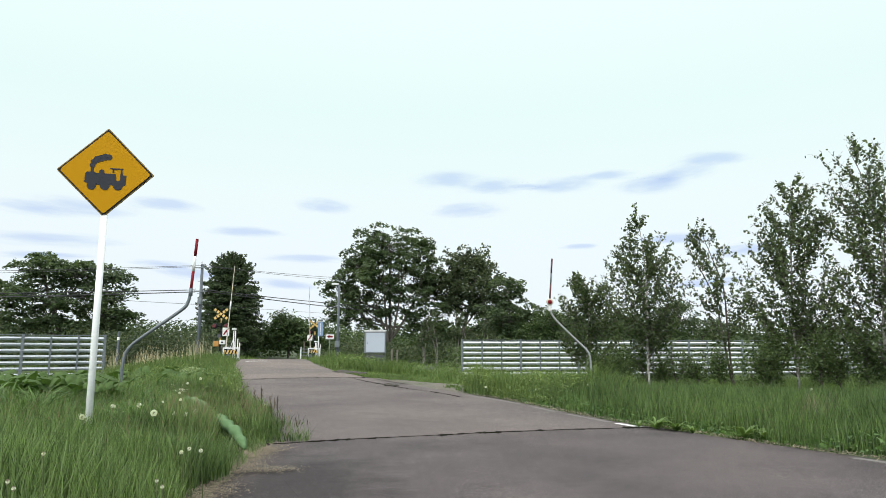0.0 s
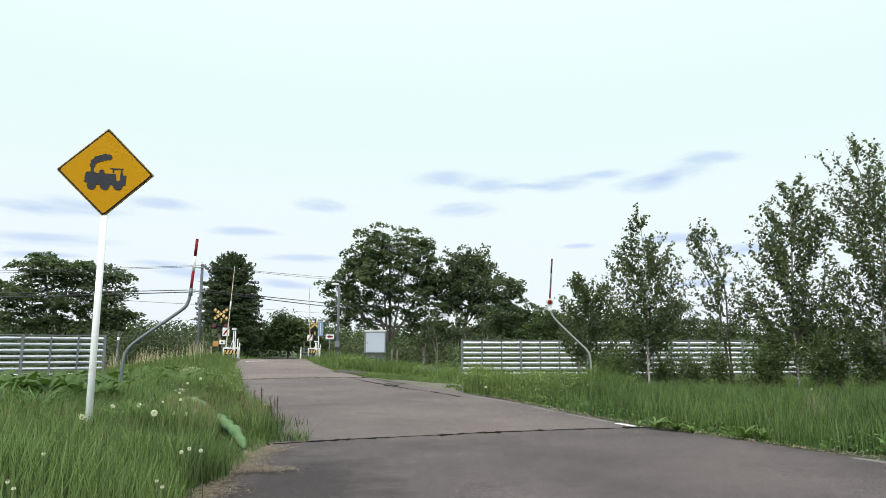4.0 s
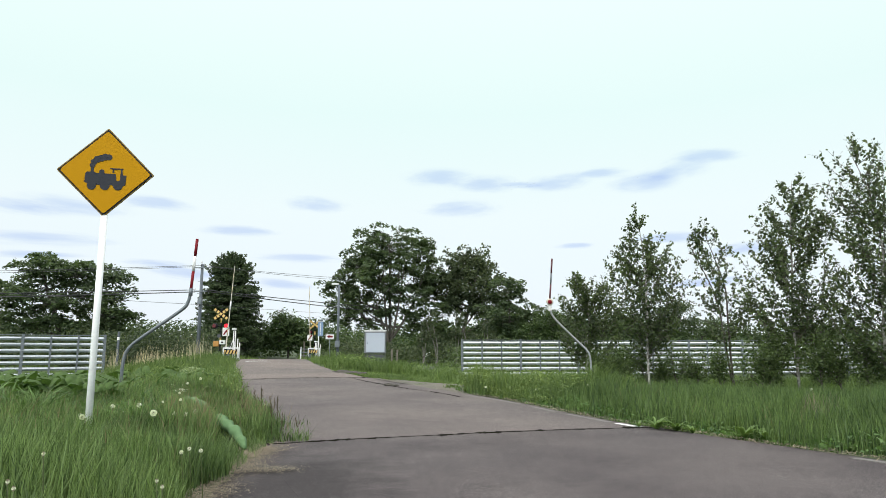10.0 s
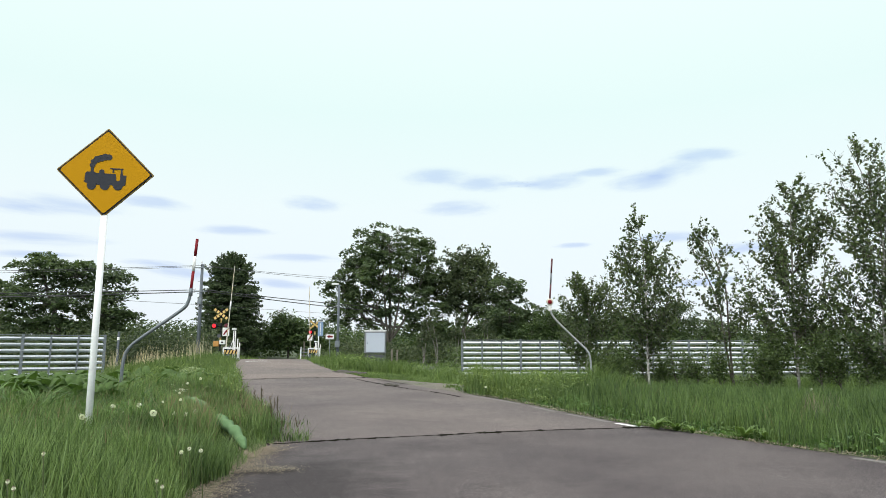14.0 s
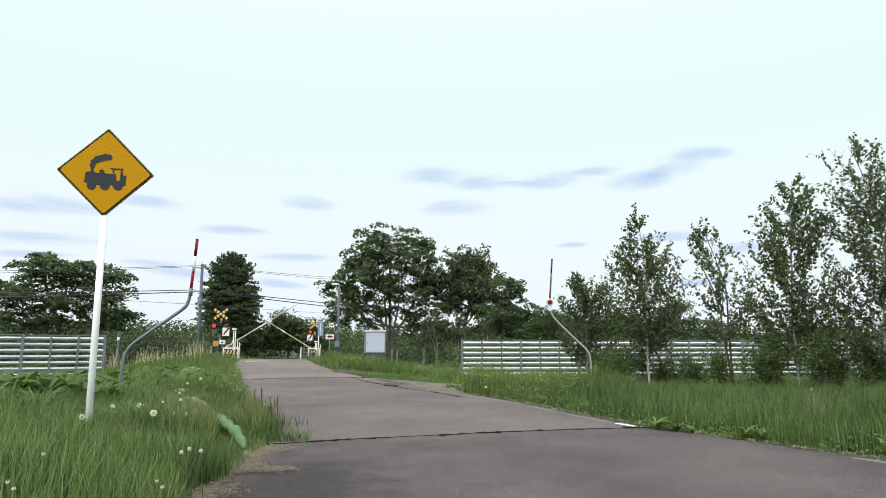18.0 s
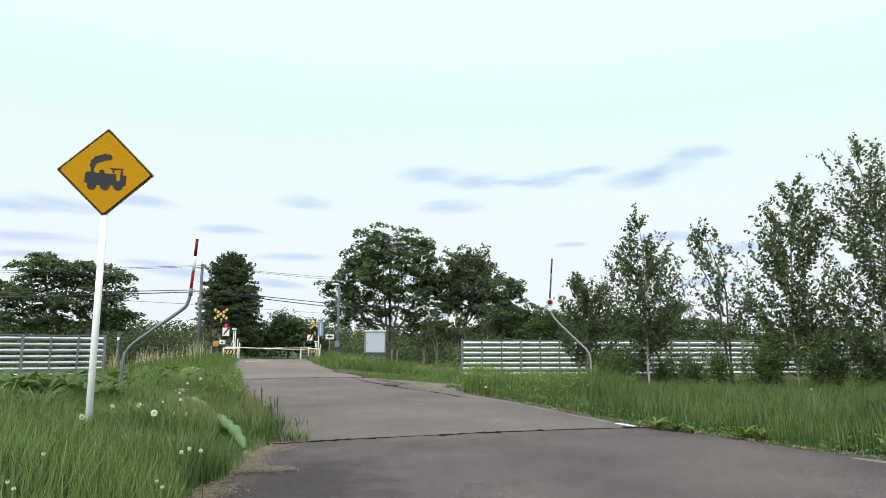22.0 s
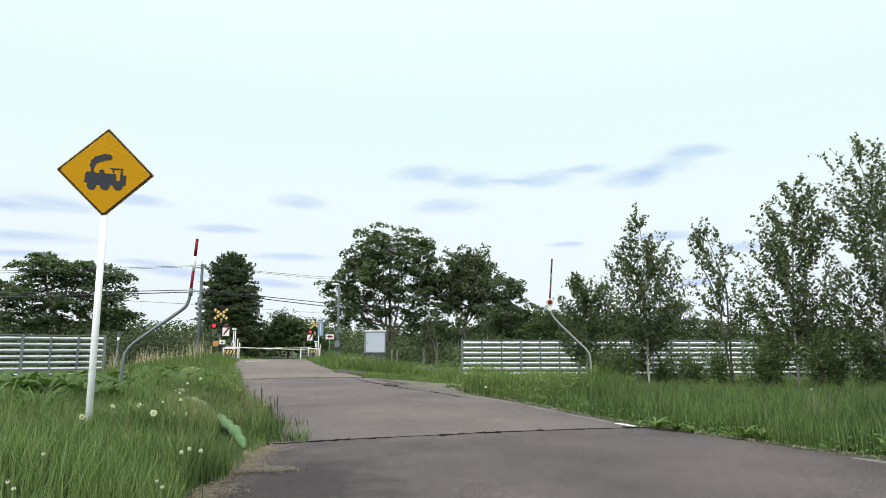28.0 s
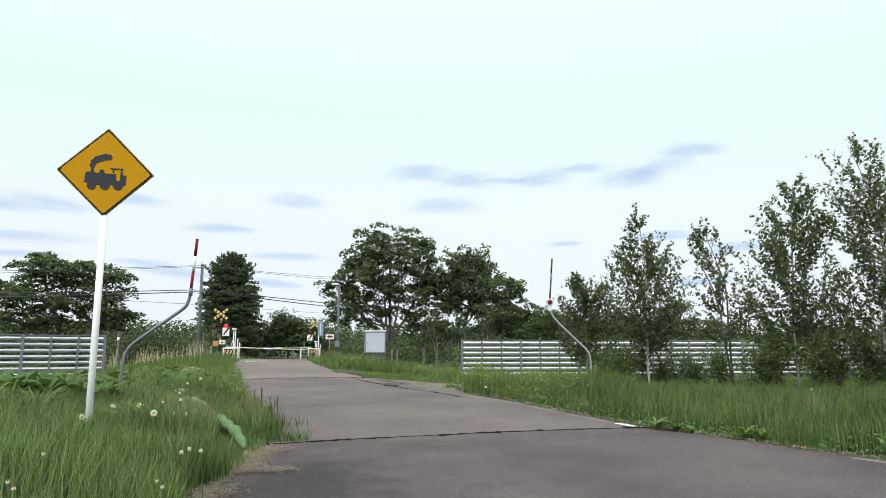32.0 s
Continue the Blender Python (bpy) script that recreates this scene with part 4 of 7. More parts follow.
tree("broadleaf_tree", (11.0, 68), [(0, 4.3, 1.8, 1.1), (-1.8, 3.2, 2.0, 1.3), (1.9, 3.0, 2.1, 1.3)], 95, 110, 0.22, 0.4, M_LEAF_WOOD, M_BARK, "low olive-green tree at the wood's edge behind the fence", 0.14, seed=48, pad=0.75)
for k, (x, y, h, wd) in enumerate(((17.0, 99, 6.6, 3.0), (22.0, 101, 7.4, 3.4), (27.5, 103, 6.4, 3.2))):
    tree("broadleaf_tree", (x, y), [(0, h - 1.8, wd * 0.75, 1.7), (-wd * 0.5, h - 3.6, wd * 0.8, 1.9), (wd * 0.5, h - 3.4, wd * 0.8, 1.9)], 90, 120, 0.26, 0.5, M_LEAF_WOOD, M_BARK, "rounded olive-green tree at the far wood's edge", 0.18, seed=37 + k, pad=0.9)


def birch(at, profile, branches, per, size, trunk_r, bark_mat, label, seed, leaf_mat=None, leaders=5, stems=1, thin=99.0, crook=0.0):
    """An open birch: upswept boughs that reach the crown's outline, side twigs off them, leaves hanging along the twigs.
    profile: heights from the top down, the crown's reach there and how far its middle stands off the foot; leaves grow sparser above thin."""
    rng = np.random.default_rng(seed)
    s = thing("birch_tree", (at[0], at[1], float(land(at[0], at[1]))), label, "tree", "birches along the verge")
    top = profile[0][0]
    hs, rs, cs = ([p[k] for p in profile][::-1] for k in range(3))
    middle = lambda h: float(np.interp(h, [0, *hs], [0, *cs]))
    spines = []
    for k in range(stems):
        o = 0.0 if k == 0 else float(rng.uniform(0.35, 0.6)) * (-1) ** k
        pts = [(o * 0.05, 0, -0.3)] + [(middle(q * top) * (0.6 if q < 0.5 else 1.0) + o * q + crook * math.sin(q * 5), 0.05 * math.sin(q * 9 + k), top * q * (1 if k == 0 else 0.9)) for q in (0.2, 0.4, 0.6, 0.8, 0.97)]
        spines.append(smooth_path(pts, 6))
        tube_part("trunk", pts, [trunk_r, trunk_r * 0.85, trunk_r * 0.66, trunk_r * 0.4, trunk_r * 0.12], bark_mat, s, "", 10, 5)
    tv, tf, off, spots = [], [], 0, []

    def twig(p, r0, r1):
        nonlocal off
        v, f = tube(p, np.linspace(r0, r1, len(p)), 3)
        tv.extend(tuple(q) for q in v)
        tf.extend(tuple(i + off for i in q) for q in f)
        off += len(v)

    def hang(a, b, count):
        """Leaves along a twig, hanging a little below it."""
        t = rng.uniform(0.12, 1.05, count)[:, None]
        spots.append(np.array(a)[None] * (1 - t) + np.array(b)[None] * t + rng.normal(0, 0.032, (count, 3)) + np.array([0, 0, -0.035]))

    grid = np.linspace(hs[0], hs[-1], 60)
    odds = np.interp(grid, hs, rs) ** 0.9 + 0.04
    tips = []
    for h in rng.choice(grid, branches, p=odds / odds.sum()):
        h = float(h + rng.uniform(-0.06, 0.06))
        r = float(np.interp(h, hs, rs))
        reach = r * (0.25 + 0.85 * math.sqrt(float(rng.random())))
        az = float(rng.uniform(0, 2 * math.pi))
        tips.append((Vector((middle(h) + reach * math.cos(az), 0.85 * reach * math.sin(az), h)), reach))
    for k in range(leaders):
        h = top * (1 - 0.05 * k - float(rng.uniform(0, 0.02)))
        r = float(np.interp(h, hs, rs))
        tips.append((Vector((middle(h) + r * 0.9 * math.cos(2.4 * k + seed), r * 0.5 * math.sin(2.4 * k), h)), max(0.35, r)))
    for k, (tip, reach) in enumerate(tips):
        spine = spines[k % stems]
        z0 = max(top * 0.1, tip.z - max(0.4, reach * float(rng.uniform(0.75, 1.5))))
        root = min(spine, key=lambda q: abs(q.z - z0))
        out = Vector((tip.x - root.x, tip.y - root.y, 0))
        path = smooth_path([root, root.lerp(tip, 0.5) + out * 0.12 + Vector((0, 0, -0.07 * reach)), tip], 5)
        rb = trunk_r * 0.2 * (0.35 + 0.65 * (1 - tip.z / top)) + 0.005
        twig(path, rb, 0.004)
        few = per * (0.42 if tip.z > thin else 1.0)
        for j in range(2, len(path)):
            if j > 4:
                hang(path[j - 1], path[j], max(1, int(few * 0.35)))
            for _ in range(2 if reach > 0.5 else 1):
                d = Vector((float(rng.normal(0, 1)), float(rng.normal(0, 1)), float(rng.normal(0.25, 0.5)))).normalized()
                d = (d * 0.8 + (tip - root).normalized() * 0.8).normalized()
                ln = float(rng.uniform(0.16, 0.5)) * (0.45 + 0.4 * min(1.2, reach))
                q = path[j] + d * ln + Vector((0, 0, -0.06 * ln))
                twig([path[j], q], 0.0045, 0.002)
                hang(path[j], q, max(2, int(few * ln / 0.25 * rng.uniform(0.5, 1.3))))
    hold("branchwork", mesh_np("branchwork", tv, tf), M_BARK, s, "thin dark twigs")
    hold("crown", mesh_np("crown", *leaves(np.concatenate(spots), size, rng, 1.1)), leaf_mat or M_LEAF_BIRCH, s, "open crown of small hanging leaves")
    return s


def herbs(name, xy, height, size, material, label, seed):
    """Low leafy herbs: small leaves at all heights of an uneven stand."""
    g = np.random.default_rng(seed)
    tall = height * (0.65 + 0.35 * np.sin(xy[:, 0] * 3.1 + 1.3 * np.sin(xy[:, 1] * 2.2))) * g.uniform(0.1, 1.0, len(xy))
    c = np.stack([xy[:, 0], xy[:, 1], land(xy[:, 0], xy[:, 1]) + 0.02 + tall], 1)
    return tagged(hold(name, mesh_np(name, *leaves(c, size, g, 0.6)), material), label, "herbs", kind="stuff")


herbs("herbs_on_mound", scatter(rng, 36000, 0.0, 4.0, 13.6, 18.8, lambda x, y: (x > edge_x(y) + 0.1) & ~mown(x, y), 0.16), 0.58, 0.045, M_HERB, "pale leafy herbs on the mound beside the asphalt", 61)
herbs("herbs_at_edge", scatter(rng, 15000, 1.5, 6.0, 5.0, 13.6, lambda x, y: (x > edge_x(y) + 0.02) & (x < edge_x(y) + 0.6 + 0.3 * np.sin(y * 2.7)), 0.08), 0.24, 0.05, M_BUTTERBUR, "low leafy herbs along the asphalt edge", 62)
herbs("herbs_on_bank", scatter(rng, 15000, -10, -3.6, 11.5, 27, lambda x, y: (x < road_x(y) - HALF + narrow(y) - 0.05) & (x > road_x(y) - HALF - 2.6), 0.18), 0.42, 0.062, M_HERB, "pale leafy herbs on the bank beside the road", 63)
herbs("herbs_by_cabinet", scatter(rng, 9000, -8, 0.6, 26, 36, lambda x, y: (off_road(x, y) > 0.4) & ~mown(x, y) & (x < 0.02 * y) & (np.sin(x * 1.1) + np.sin(y * 0.9 + x) > -0.2), 0.3), 0.7, 0.085, M_HERB, "leafy herbs among the grass by the cabinet", 64)
pale_spots = np.concatenate([np.stack([rng.normal(cx, w_, n), rng.normal(cy, 0.35, n)], 1) for cx, cy, w_, n in ((-6.95, 18.4, 0.2, 900), (-6.75, 20.2, 0.22, 1000), (-7.2, 19.6, 0.2, 500))])
herbs("pale_mat_plants", pale_spots, 0.5, 0.07, M_PALE_HERB, "mat of pale grey-green leaves on the bank", 65)
BIRCHES = [
    birch((5.96, 28), ((4.8, 0.2, -0.2), (4.25, 0.85, 0.0), (3.45, 1.22, 0.12), (2.7, 1.4, 0.1), (1.6, 1.1, 0.0)), 92, 3.6, 0.128, 0.042, M_BIRCH_BARK, "small leafy birch before the snow fence", 41, leaders=6),
    birch((7.57, 25), ((6.9, 0.12, -0.22), (6.4, 0.34, -0.22), (6.1, 0.68, -0.05), (5.55, 0.9, -0.05), (4.9, 1.25, -0.05), (4.25, 1.62, 0.0), (3.6, 1.62, 0.08), (2.55, 1.25, 0.02), (1.9, 0.6, 0)), 112, 3.6, 0.126, 0.046, M_BIRCH_BARK, "slender white-barked birch with a pointed airy crown", 42, leaders=9),
    birch((9.85, 23), ((5.9, 0.15, -0.85), (5.45, 0.6, -0.8), (4.8, 0.95, -0.52), (4.2, 1.0, -0.15), (3.4, 0.95, -0.15), (2.2, 0.8, -0.2)), 32, 3.6, 0.125, 0.04, M_BARK, "thin sparse birch leaning over the fence", 43, leaders=5, stems=2),
    birch((11.0, 21), ((7.02, 0.16, 0.3), (6.5, 0.58, 0.2), (5.95, 0.98, 0.15), (5.2, 1.2, 0.07), (4.45, 1.35, 0.05), (3.75, 1.5, -0.05), (2.85, 1.6, -0.1), (1.9, 1.5, -0.1)), 126, 3.6, 0.124, 0.046, M_BIRCH_BARK, "full young birch on the grassy verge", 44, leaders=8),
    birch((12.5, 19), ((7.6, 0.5, -0.72), (7.05, 0.95, -0.5), (6.5, 1.25, -0.3), (5.65, 1.4, 0.05), (4.65, 1.6, 0.1), (3.3, 1.7, 0.0), (2.0, 1.4, -0.1)), 150, 3.8, 0.12, 0.048, M_BIRCH_BARK, "tall open birch on the grassy verge", 45, leaders=6, thin=5.7),
]
for k, (x, h, ln) in enumerate(((-1.9, 4.2, 0.5), (-0.6, 5.0, -0.4), (1.2, 4.4, 0.6), (2.2, 5.2, -0.5), (4.0, 4.6, 0.3))):
    birch((x, 64.4 - 0.3 * k), ((h, 0.3, ln), (h * 0.8, 0.8, ln * 0.8), (h * 0.6, 0.9, ln * 0.5), (h * 0.5, 0.4, ln * 0.4)), 16, 3, 0.2, 0.06, M_PALE_BARK, "pale bare-stemmed birch at the wood's edge", 50 + k, M_LEAF_DARK, 2, 2, crook=0.12)


def shrub(at, w, h, label, clusters=60, leaf=0.1, material=M_LEAF_SHRUB, seed=1, per=26):
    r = random.Random(seed)
    lob = [(r.uniform(-0.5, 0.5) * w, h * r.uniform(0.3, 0.7), w * r.uniform(0.35, 0.55), h * r.uniform(0.28, 0.4)) for _ in range(4)]
    return tree("shrub", at, lob, clusters, per, leaf, 0.09 + w * 0.06, material, M_BARK, label, 0.04, seed=seed, category="shrub", group="")


for k, (x, y, w_, h_, leafage) in enumerate(((5.5, 24.2, 0.6, 1.5, 26), (6.15, 24, 0.65, 1.7, 30), (6.7, 25.6, 0.6, 1.5, 18), (7.1, 25.5, 0.7, 1.7, 13), (7.7, 25.6, 0.7, 1.5, 12), (8.2, 25.4, 0.7, 1.4, 14), (8.6, 25.0, 0.7, 1.9, 9), (9.2, 24.6, 0.7, 1.7, 8), (8.9, 24.5, 0.8, 1.2, 9), (9.3, 22.8, 0.6, 1.5, 14),
                                                (9.5, 20.4, 0.8, 2.1, 26), (10.2, 20.6, 0.9, 2.3, 28), (10.9, 19.6, 0.8, 2.1, 20), (11.6, 19.8, 0.9, 2.4, 24), (12.05, 19.2, 0.8, 2.1, 24), (12.6, 19.0, 0.9, 2.3, 28))):
    shrub((x, y), w_, h_, "dense dark green shrub below the birches" if leafage > 15 else "thin airy shrub before the snow fence", 105, 0.074, M_LEAF_SHRUB, 60 + k, leafage * 1.25)


def thicket(name, n, x0, x1, y0, y1, low, high, size, label, seed, material=M_LEAF_SHRUB):
    """A low thicket of leaves in mounds."""
    g = np.random.default_rng(seed)
    pts = []
    for _ in range(n):
        x, y = g.uniform(x0, x1), g.uniform(y0, y1)
        r = g.uniform(0.5, 0.95) * (high - low) / 2
        k = int(r * r * 330 * (0.1 / size))
        d = g.normal(0, 1, (k, 3))
        d /= np.linalg.norm(d, axis=1)[:, None]
        d *= g.uniform(0.45, 1.08, k)[:, None]
        pts.append(np.stack([x + d[:, 0] * r * 1.2, y + d[:, 1] * r, low + r * 0.8 + d[:, 2] * r], 1))
    return tagged(hold(name, mesh_np(name, *leaves(np.concatenate(pts), size, g)), material), label, "thicket", kind="stuff")


thicket("thicket_behind_fence", 70, 0.6, 30, 38.6, 44, -0.4, 2.9, 0.16, "dark green thicket behind the snow fence", 91)
thicket("thicket_left", 62, -44, -18.6, 52, 58, -0.4, 4.0, 0.2, "dark green thicket in the field beyond the fence", 92, M_LEAF_DARK)


thicket("thicket_wood_edge", 66, -11, 14, 65, 71, -0.1, 2.9, 0.22, "dark undergrowth at the foot of the trees", 93, M_LEAF_DARK)


thicket("thicket_far_verge", 34, -15.9, 6, 77, 84, -0.2, 2.1, 0.24, "low green scrub beside the far road", 94)
thicket("thicket_by_far_road", 32, -17.4, -8, 83, 88, -0.2, 1.9, 0.24, "low scrub that hides the far road beyond the crossing", 96)
thicket("thicket_left_of_crossing", 26, -42, -26.8, 83.5, 87, -0.2, 2.0, 0.24, "low scrub beside the far road behind the signal", 97)
thicket("thicket_far_scrub", 26, -8, 9, 84, 88.5, -0.2, 2.3, 0.26, "dense green scrub between the wood and the far road", 95, M_LEAF_DARK)


# ---- far woods: one crowd of crowns nobody could count ----
def far_woods():
    rng = np.random.default_rng(77)
    pts = []
    for _ in range(360):
        y = rng.uniform(112, 130)
        x = rng.uniform(-0.75, 0.75) * y
        up = -0.8 if x < 12 else 0.7 if x < 0.33 * y else -1.6
        r = rng.uniform(2.4, 4.6)
        z = float(rng.uniform(0.8, 5.0)) + (y - 112) * 0.03 + up
        n = int(r * r * 28)
        d = rng.normal(0, 1, (n, 3))
        d /= np.linalg.norm(d, axis=1)[:, None]
        d *= rng.uniform(0.4, 1.05, n)[:, None]
        pts.append(np.stack([x + d[:, 0] * r, y + d[:, 1] * r, np.maximum(0.1, z + d[:, 2] * r * 0.75)], 1))
    return np.concatenate(pts), rng


woods_at, woods_rng = far_woods()
tagged(hold("far_woods", mesh_np("far_woods", *leaves(woods_at, 0.5, woods_rng, 0.6, 0.3)), M_LEAF_WOOD), "band of green mixed woodland behind the fields", "woods", kind="stuff")


# ---- level crossing ----
def glow(name, col, strength):
    m, n, l, p = nodes_of(name)
    p.inputs["Base Color"].default_value = (*col, 1)
    p.inputs["Emission Color"].default_value = (*col, 1)
    p.inputs["Emission Strength"].default_value = strength
    return m


M_LAMP_ON = glow("red_lamp_lit", (0.85, 0.004, 0.018), 0.7)
M_LAMP_OFF = plain("red_lamp_dark", (0.09, 0.008, 0.012), 0.25)
DISCS = []


def lamp(parent, x, z, first, r=0.13):
    """A hooded red lamp; its disc is lit on one face and dark on the other."""
    hood = part("lamp_hood", rod((x, 0.06, z), (x, -0.03, z), r + 0.055, seg=24), M_BLACK, parent, "round black lamp hood", True)
    bm = bmesh.new()
    n = 16
    v, f = tube([(x + (r + 0.02) * math.cos(math.pi * k / n), -0.12, z + (r + 0.02) * math.sin(math.pi * k / n)) for k in range(n + 1)], [0.012] * (n + 1), 6)
    vs = [bm.verts.new(c) for c in v]
    for q in f:
        bm.faces.new([vs[k] for k in q])
    part("visor", bm, M_BLACK, hood)
    bm = rod((0, 0.010, 0), (0, 0, 0), r * 0.9, r, seg=24)
    rod((0, 0, 0), (0, -0.010, 0), r, r * 0.9, 24, bm)
    disc = part("lamp_disc", bm, M_LAMP_ON, parent, "red signal lamp")
    disc.data.materials.append(M_LAMP_OFF)
    for p in disc.data.polygons:
        p.material_index = 0 if p.center.y < -0.001 else 1
    disc.location = (x, -0.22, z)
    part("lamp_bracket", rod((x, 0.0, z), (x, -0.21, z), 0.02, seg=8), M_BLACK, parent)
    DISCS.append((disc, (x, -0.22, z), first))


def crossbuck(parent, z, span, rise_, wide, y=-0.12, share=0.155):
    """Two crossed arms in yellow and black blocks."""
    for sgn in (-1, 1):
        a = math.degrees(math.atan2(rise_, span)) * sgn
        length = math.hypot(span, rise_)
        arm = part("crossbuck_arm", box((length + 0.02, 0.03, wide), (0, y - 0.012 * sgn, z), 0.006, (0, a, 0)), M_BLACK, parent, "black and yellow crossed arm")
        for k in (-2, -1, 0, 1, 2) if sgn > 0 else (-2, -1, 1, 2):
            c = Vector((k * length * 0.222, 0, 0))
            c.rotate(Euler((0, radians(a), 0)))
            part("yellow_block", box((length * share, 0.012, wide * 0.94), (c.x, y - 0.012 * sgn - 0.019, z + c.z), 0.004, (0, a, 0)), M_SIGNAL_YELLOW, arm, "yellow block")


def banded(parent, name, a, b, r, n, first):
    a, b = Vector(a), Vector(b)
    for k in range(n):
        part(name, rod(a.lerp(b, k / n), a.lerp(b, (k + 1) / n), r, seg=10), M_SIGNAL_YELLOW if (k + first) % 4 == 0 else M_BLACK, parent, smooth=True)


def striped_board(parent, x0, x1, z, tall, y, n=5):
    """A board with slanting yellow and black stripes."""
    board = part("striped_board", box((x1 - x0, 0.03, tall), ((x0 + x1) / 2, y, z), 0.005), M_SIGNAL_YELLOW, parent, "yellow board with slanting black stripes")
    step = (x1 - x0) / n
    for k in range(n):
        u = x0 + (k + 0.1) * step
        o = [(u, z - tall / 2), (u + step * 0.42, z - tall / 2), (u + step * 0.85, z + tall / 2), (u + step * 0.42, z + tall / 2)]
        part("stripe", plate(o, 0.004, m=pose(0, y - 0.019, 0)), M_BLACK, board)


M_CABINET_DARK = plain("dark_steel", (0.05, 0.053, 0.06), 0.5)


def signal_near():
    g = float(land(-15.0, 45.5))
    s = thing("crossing_signal", (-15.0, 45.5, g), "level crossing signal with black and yellow crossbuck and red lamps", "railway signal", "crossing signals")
    o = -g
    banded(s, "post_band", (0, 0, -0.2), (0, 0, 3.9 + o), 0.05, 11, 0)
    crossbuck(s, 3.52 + o, 0.86, 0.62, 0.19)
    part("lamp_bar", rod((-0.42, 0, 2.72 + o), (0.42, 0, 2.72 + o), 0.03, seg=10), M_BLACK, s)
    lamp(s, -0.40, 2.72 + o, "L")
    lamp(s, 0.41, 2.73 + o, "R")
    p = part("warning_plate", box((0.46, 0.02, 0.56), (0.38, -0.10, 2.32 + o), 0.01), M_WHITE, s, "white plate with a red slanting stripe")
    part("red_stripe", plate([(0.17, 2.12 + o), (0.29, 2.12 + o), (0.60, 2.52 + o), (0.60, 2.58 + o), (0.50, 2.58 + o)], 0.004, m=pose(0, -0.117, 0)), M_RED, p)
    part("control_box", box((0.34, 0.24, 0.26), (0.19, -0.14, 1.62 + o), 0.02), M_WHITE, s, "small white control box")
    part("box_slot", box((0.14, 0.01, 0.10), (0.21, -0.267, 1.62 + o), 0.003), M_BLACK, s)
    part("telephone_box", box((0.36, 0.28, 0.36), (-0.22, -0.1, 1.52 + o), 0.03), M_ORANGE, s, "orange emergency box")
    part("loudspeaker", rod((0.0, -0.05, 2.05 + o), (0.0, -0.32, 2.05 + o), 0.05, 0.13, 16), M_CABINET_DARK, s, "dark grey loudspeaker horn")
    return s


def barrier(name, at, mirror, length, label, mast, board):
    g = float(land(at[0], at[1]))
    s = thing(name, (at[0], at[1], g), label, "crossing barrier", "crossing barriers")
    o = at[2] - g
    k = mirror
    body = part("machine_housing", box((0.30, 0.42, 0.62), (-0.02 * k, 0.05, o - 0.28), 0.03), M_CABINET_TRIM, s, "grey barrier machine housing")
    part("housing_door", box((0.22, 0.012, 0.40), (-0.02 * k, -0.168, o - 0.30), 0.006), M_CABINET_DARK, body)
    part("foot", box((0.4, 0.5, 0.3), (-0.02 * k, 0.05, o - 0.72), 0.02), M_CONCRETE, s)
    base = o - 0.75
    for dx in (-0.055, 0.055):
        part("mast", box((0.065, 0.09, mast), (0.49 * k + dx, 0.0, base + mast / 2), 0.01), M_WHITE, s, "white mast beside the machine")
    part("mast_web", box((0.045, 0.05, mast - 0.1), (0.49 * k, 0.02, base + mast / 2), 0.004), M_BLACK, s, "black strip between the mast's halves")
    part("mast_neck", box((0.2, 0.12, 0.05), (0.48 * k, 0.0, base + mast + 0.025), 0.008), M_BLACK, s)
    part("mast_head", box((0.28, 0.2, 0.10), (0.46 * k, 0.0, base + mast + 0.10), 0.02), M_WHITE, s, "white cap on the mast")
    part("brace", rod((0.24 * k, -0.02, o - 0.06), (0.44 * k, -0.02, base + mast * 0.72), 0.024, seg=10), M_WHITE, s, "slanting white brace", True)
    part("catch_post", rod((0.72 * k, 0, -0.1), (0.72 * k, 0, o + 0.55), 0.026, seg=10), M_WHITE, s, smooth=True)
    part("catch_post", rod((0.86 * k, 0, -0.1), (0.86 * k, 0, o + 0.3), 0.026, seg=10), M_WHITE, s, smooth=True)
    striped_board(s, *sorted((-0.05 * k, 0.8 * k)), o - 0.32, 0.24, -0.27, 4)
    part("guard_rail", box((1.08, 0.09, 0.09), (0.36 * k, -0.25, o - 0.07), 0.02), M_WHITE, s, "white guard rail over the striped board")
    for x in (-0.14, 0.86):
        part("guard_leg", box((0.07, 0.07, 0.62), (x * k, -0.25, o - 0.42), 0.01), M_WHITE, s)
    # the boom: a thin tapered pole with a pale sleeve; it turns about the machine's axle
    v, f = tube([(0, 0, 0), (length * 0.55, 0, 0), (length, 0, 0)], [0.036, 0.031, 0.022], 10)
    bm = bmesh.new()
    vs = [bm.verts.new(c) for c in v]
    for q in f:
        bm.faces.new([vs[i] for i in q])
    arm = part("boom", bm, M_CREAM, s, "pale tapered barrier boom", True)
    part("boom_sleeve", rod((length * 0.46, 0, 0), (length * 0.56, 0, 0), 0.05, 0.05, 10), M_WHITE, arm, "white sleeve", True)
    for a, b in ((0.14, 0.22), (0.3, 0.38), (0.66, 0.74), (0.82, 0.9)):
        part("boom_band", rod((length * a, 0, 0), (length * b, 0, 0), 0.040 - 0.013 * a, 0.040 - 0.013 * b, 10), M_FADED, arm, "faded yellow band", True)
    part("counterweight", box((0.5, 0.12, 0.16), (-0.3, 0.02, 0), 0.02), M_BLACK, arm)
    return arm, (0, -0.16, o)


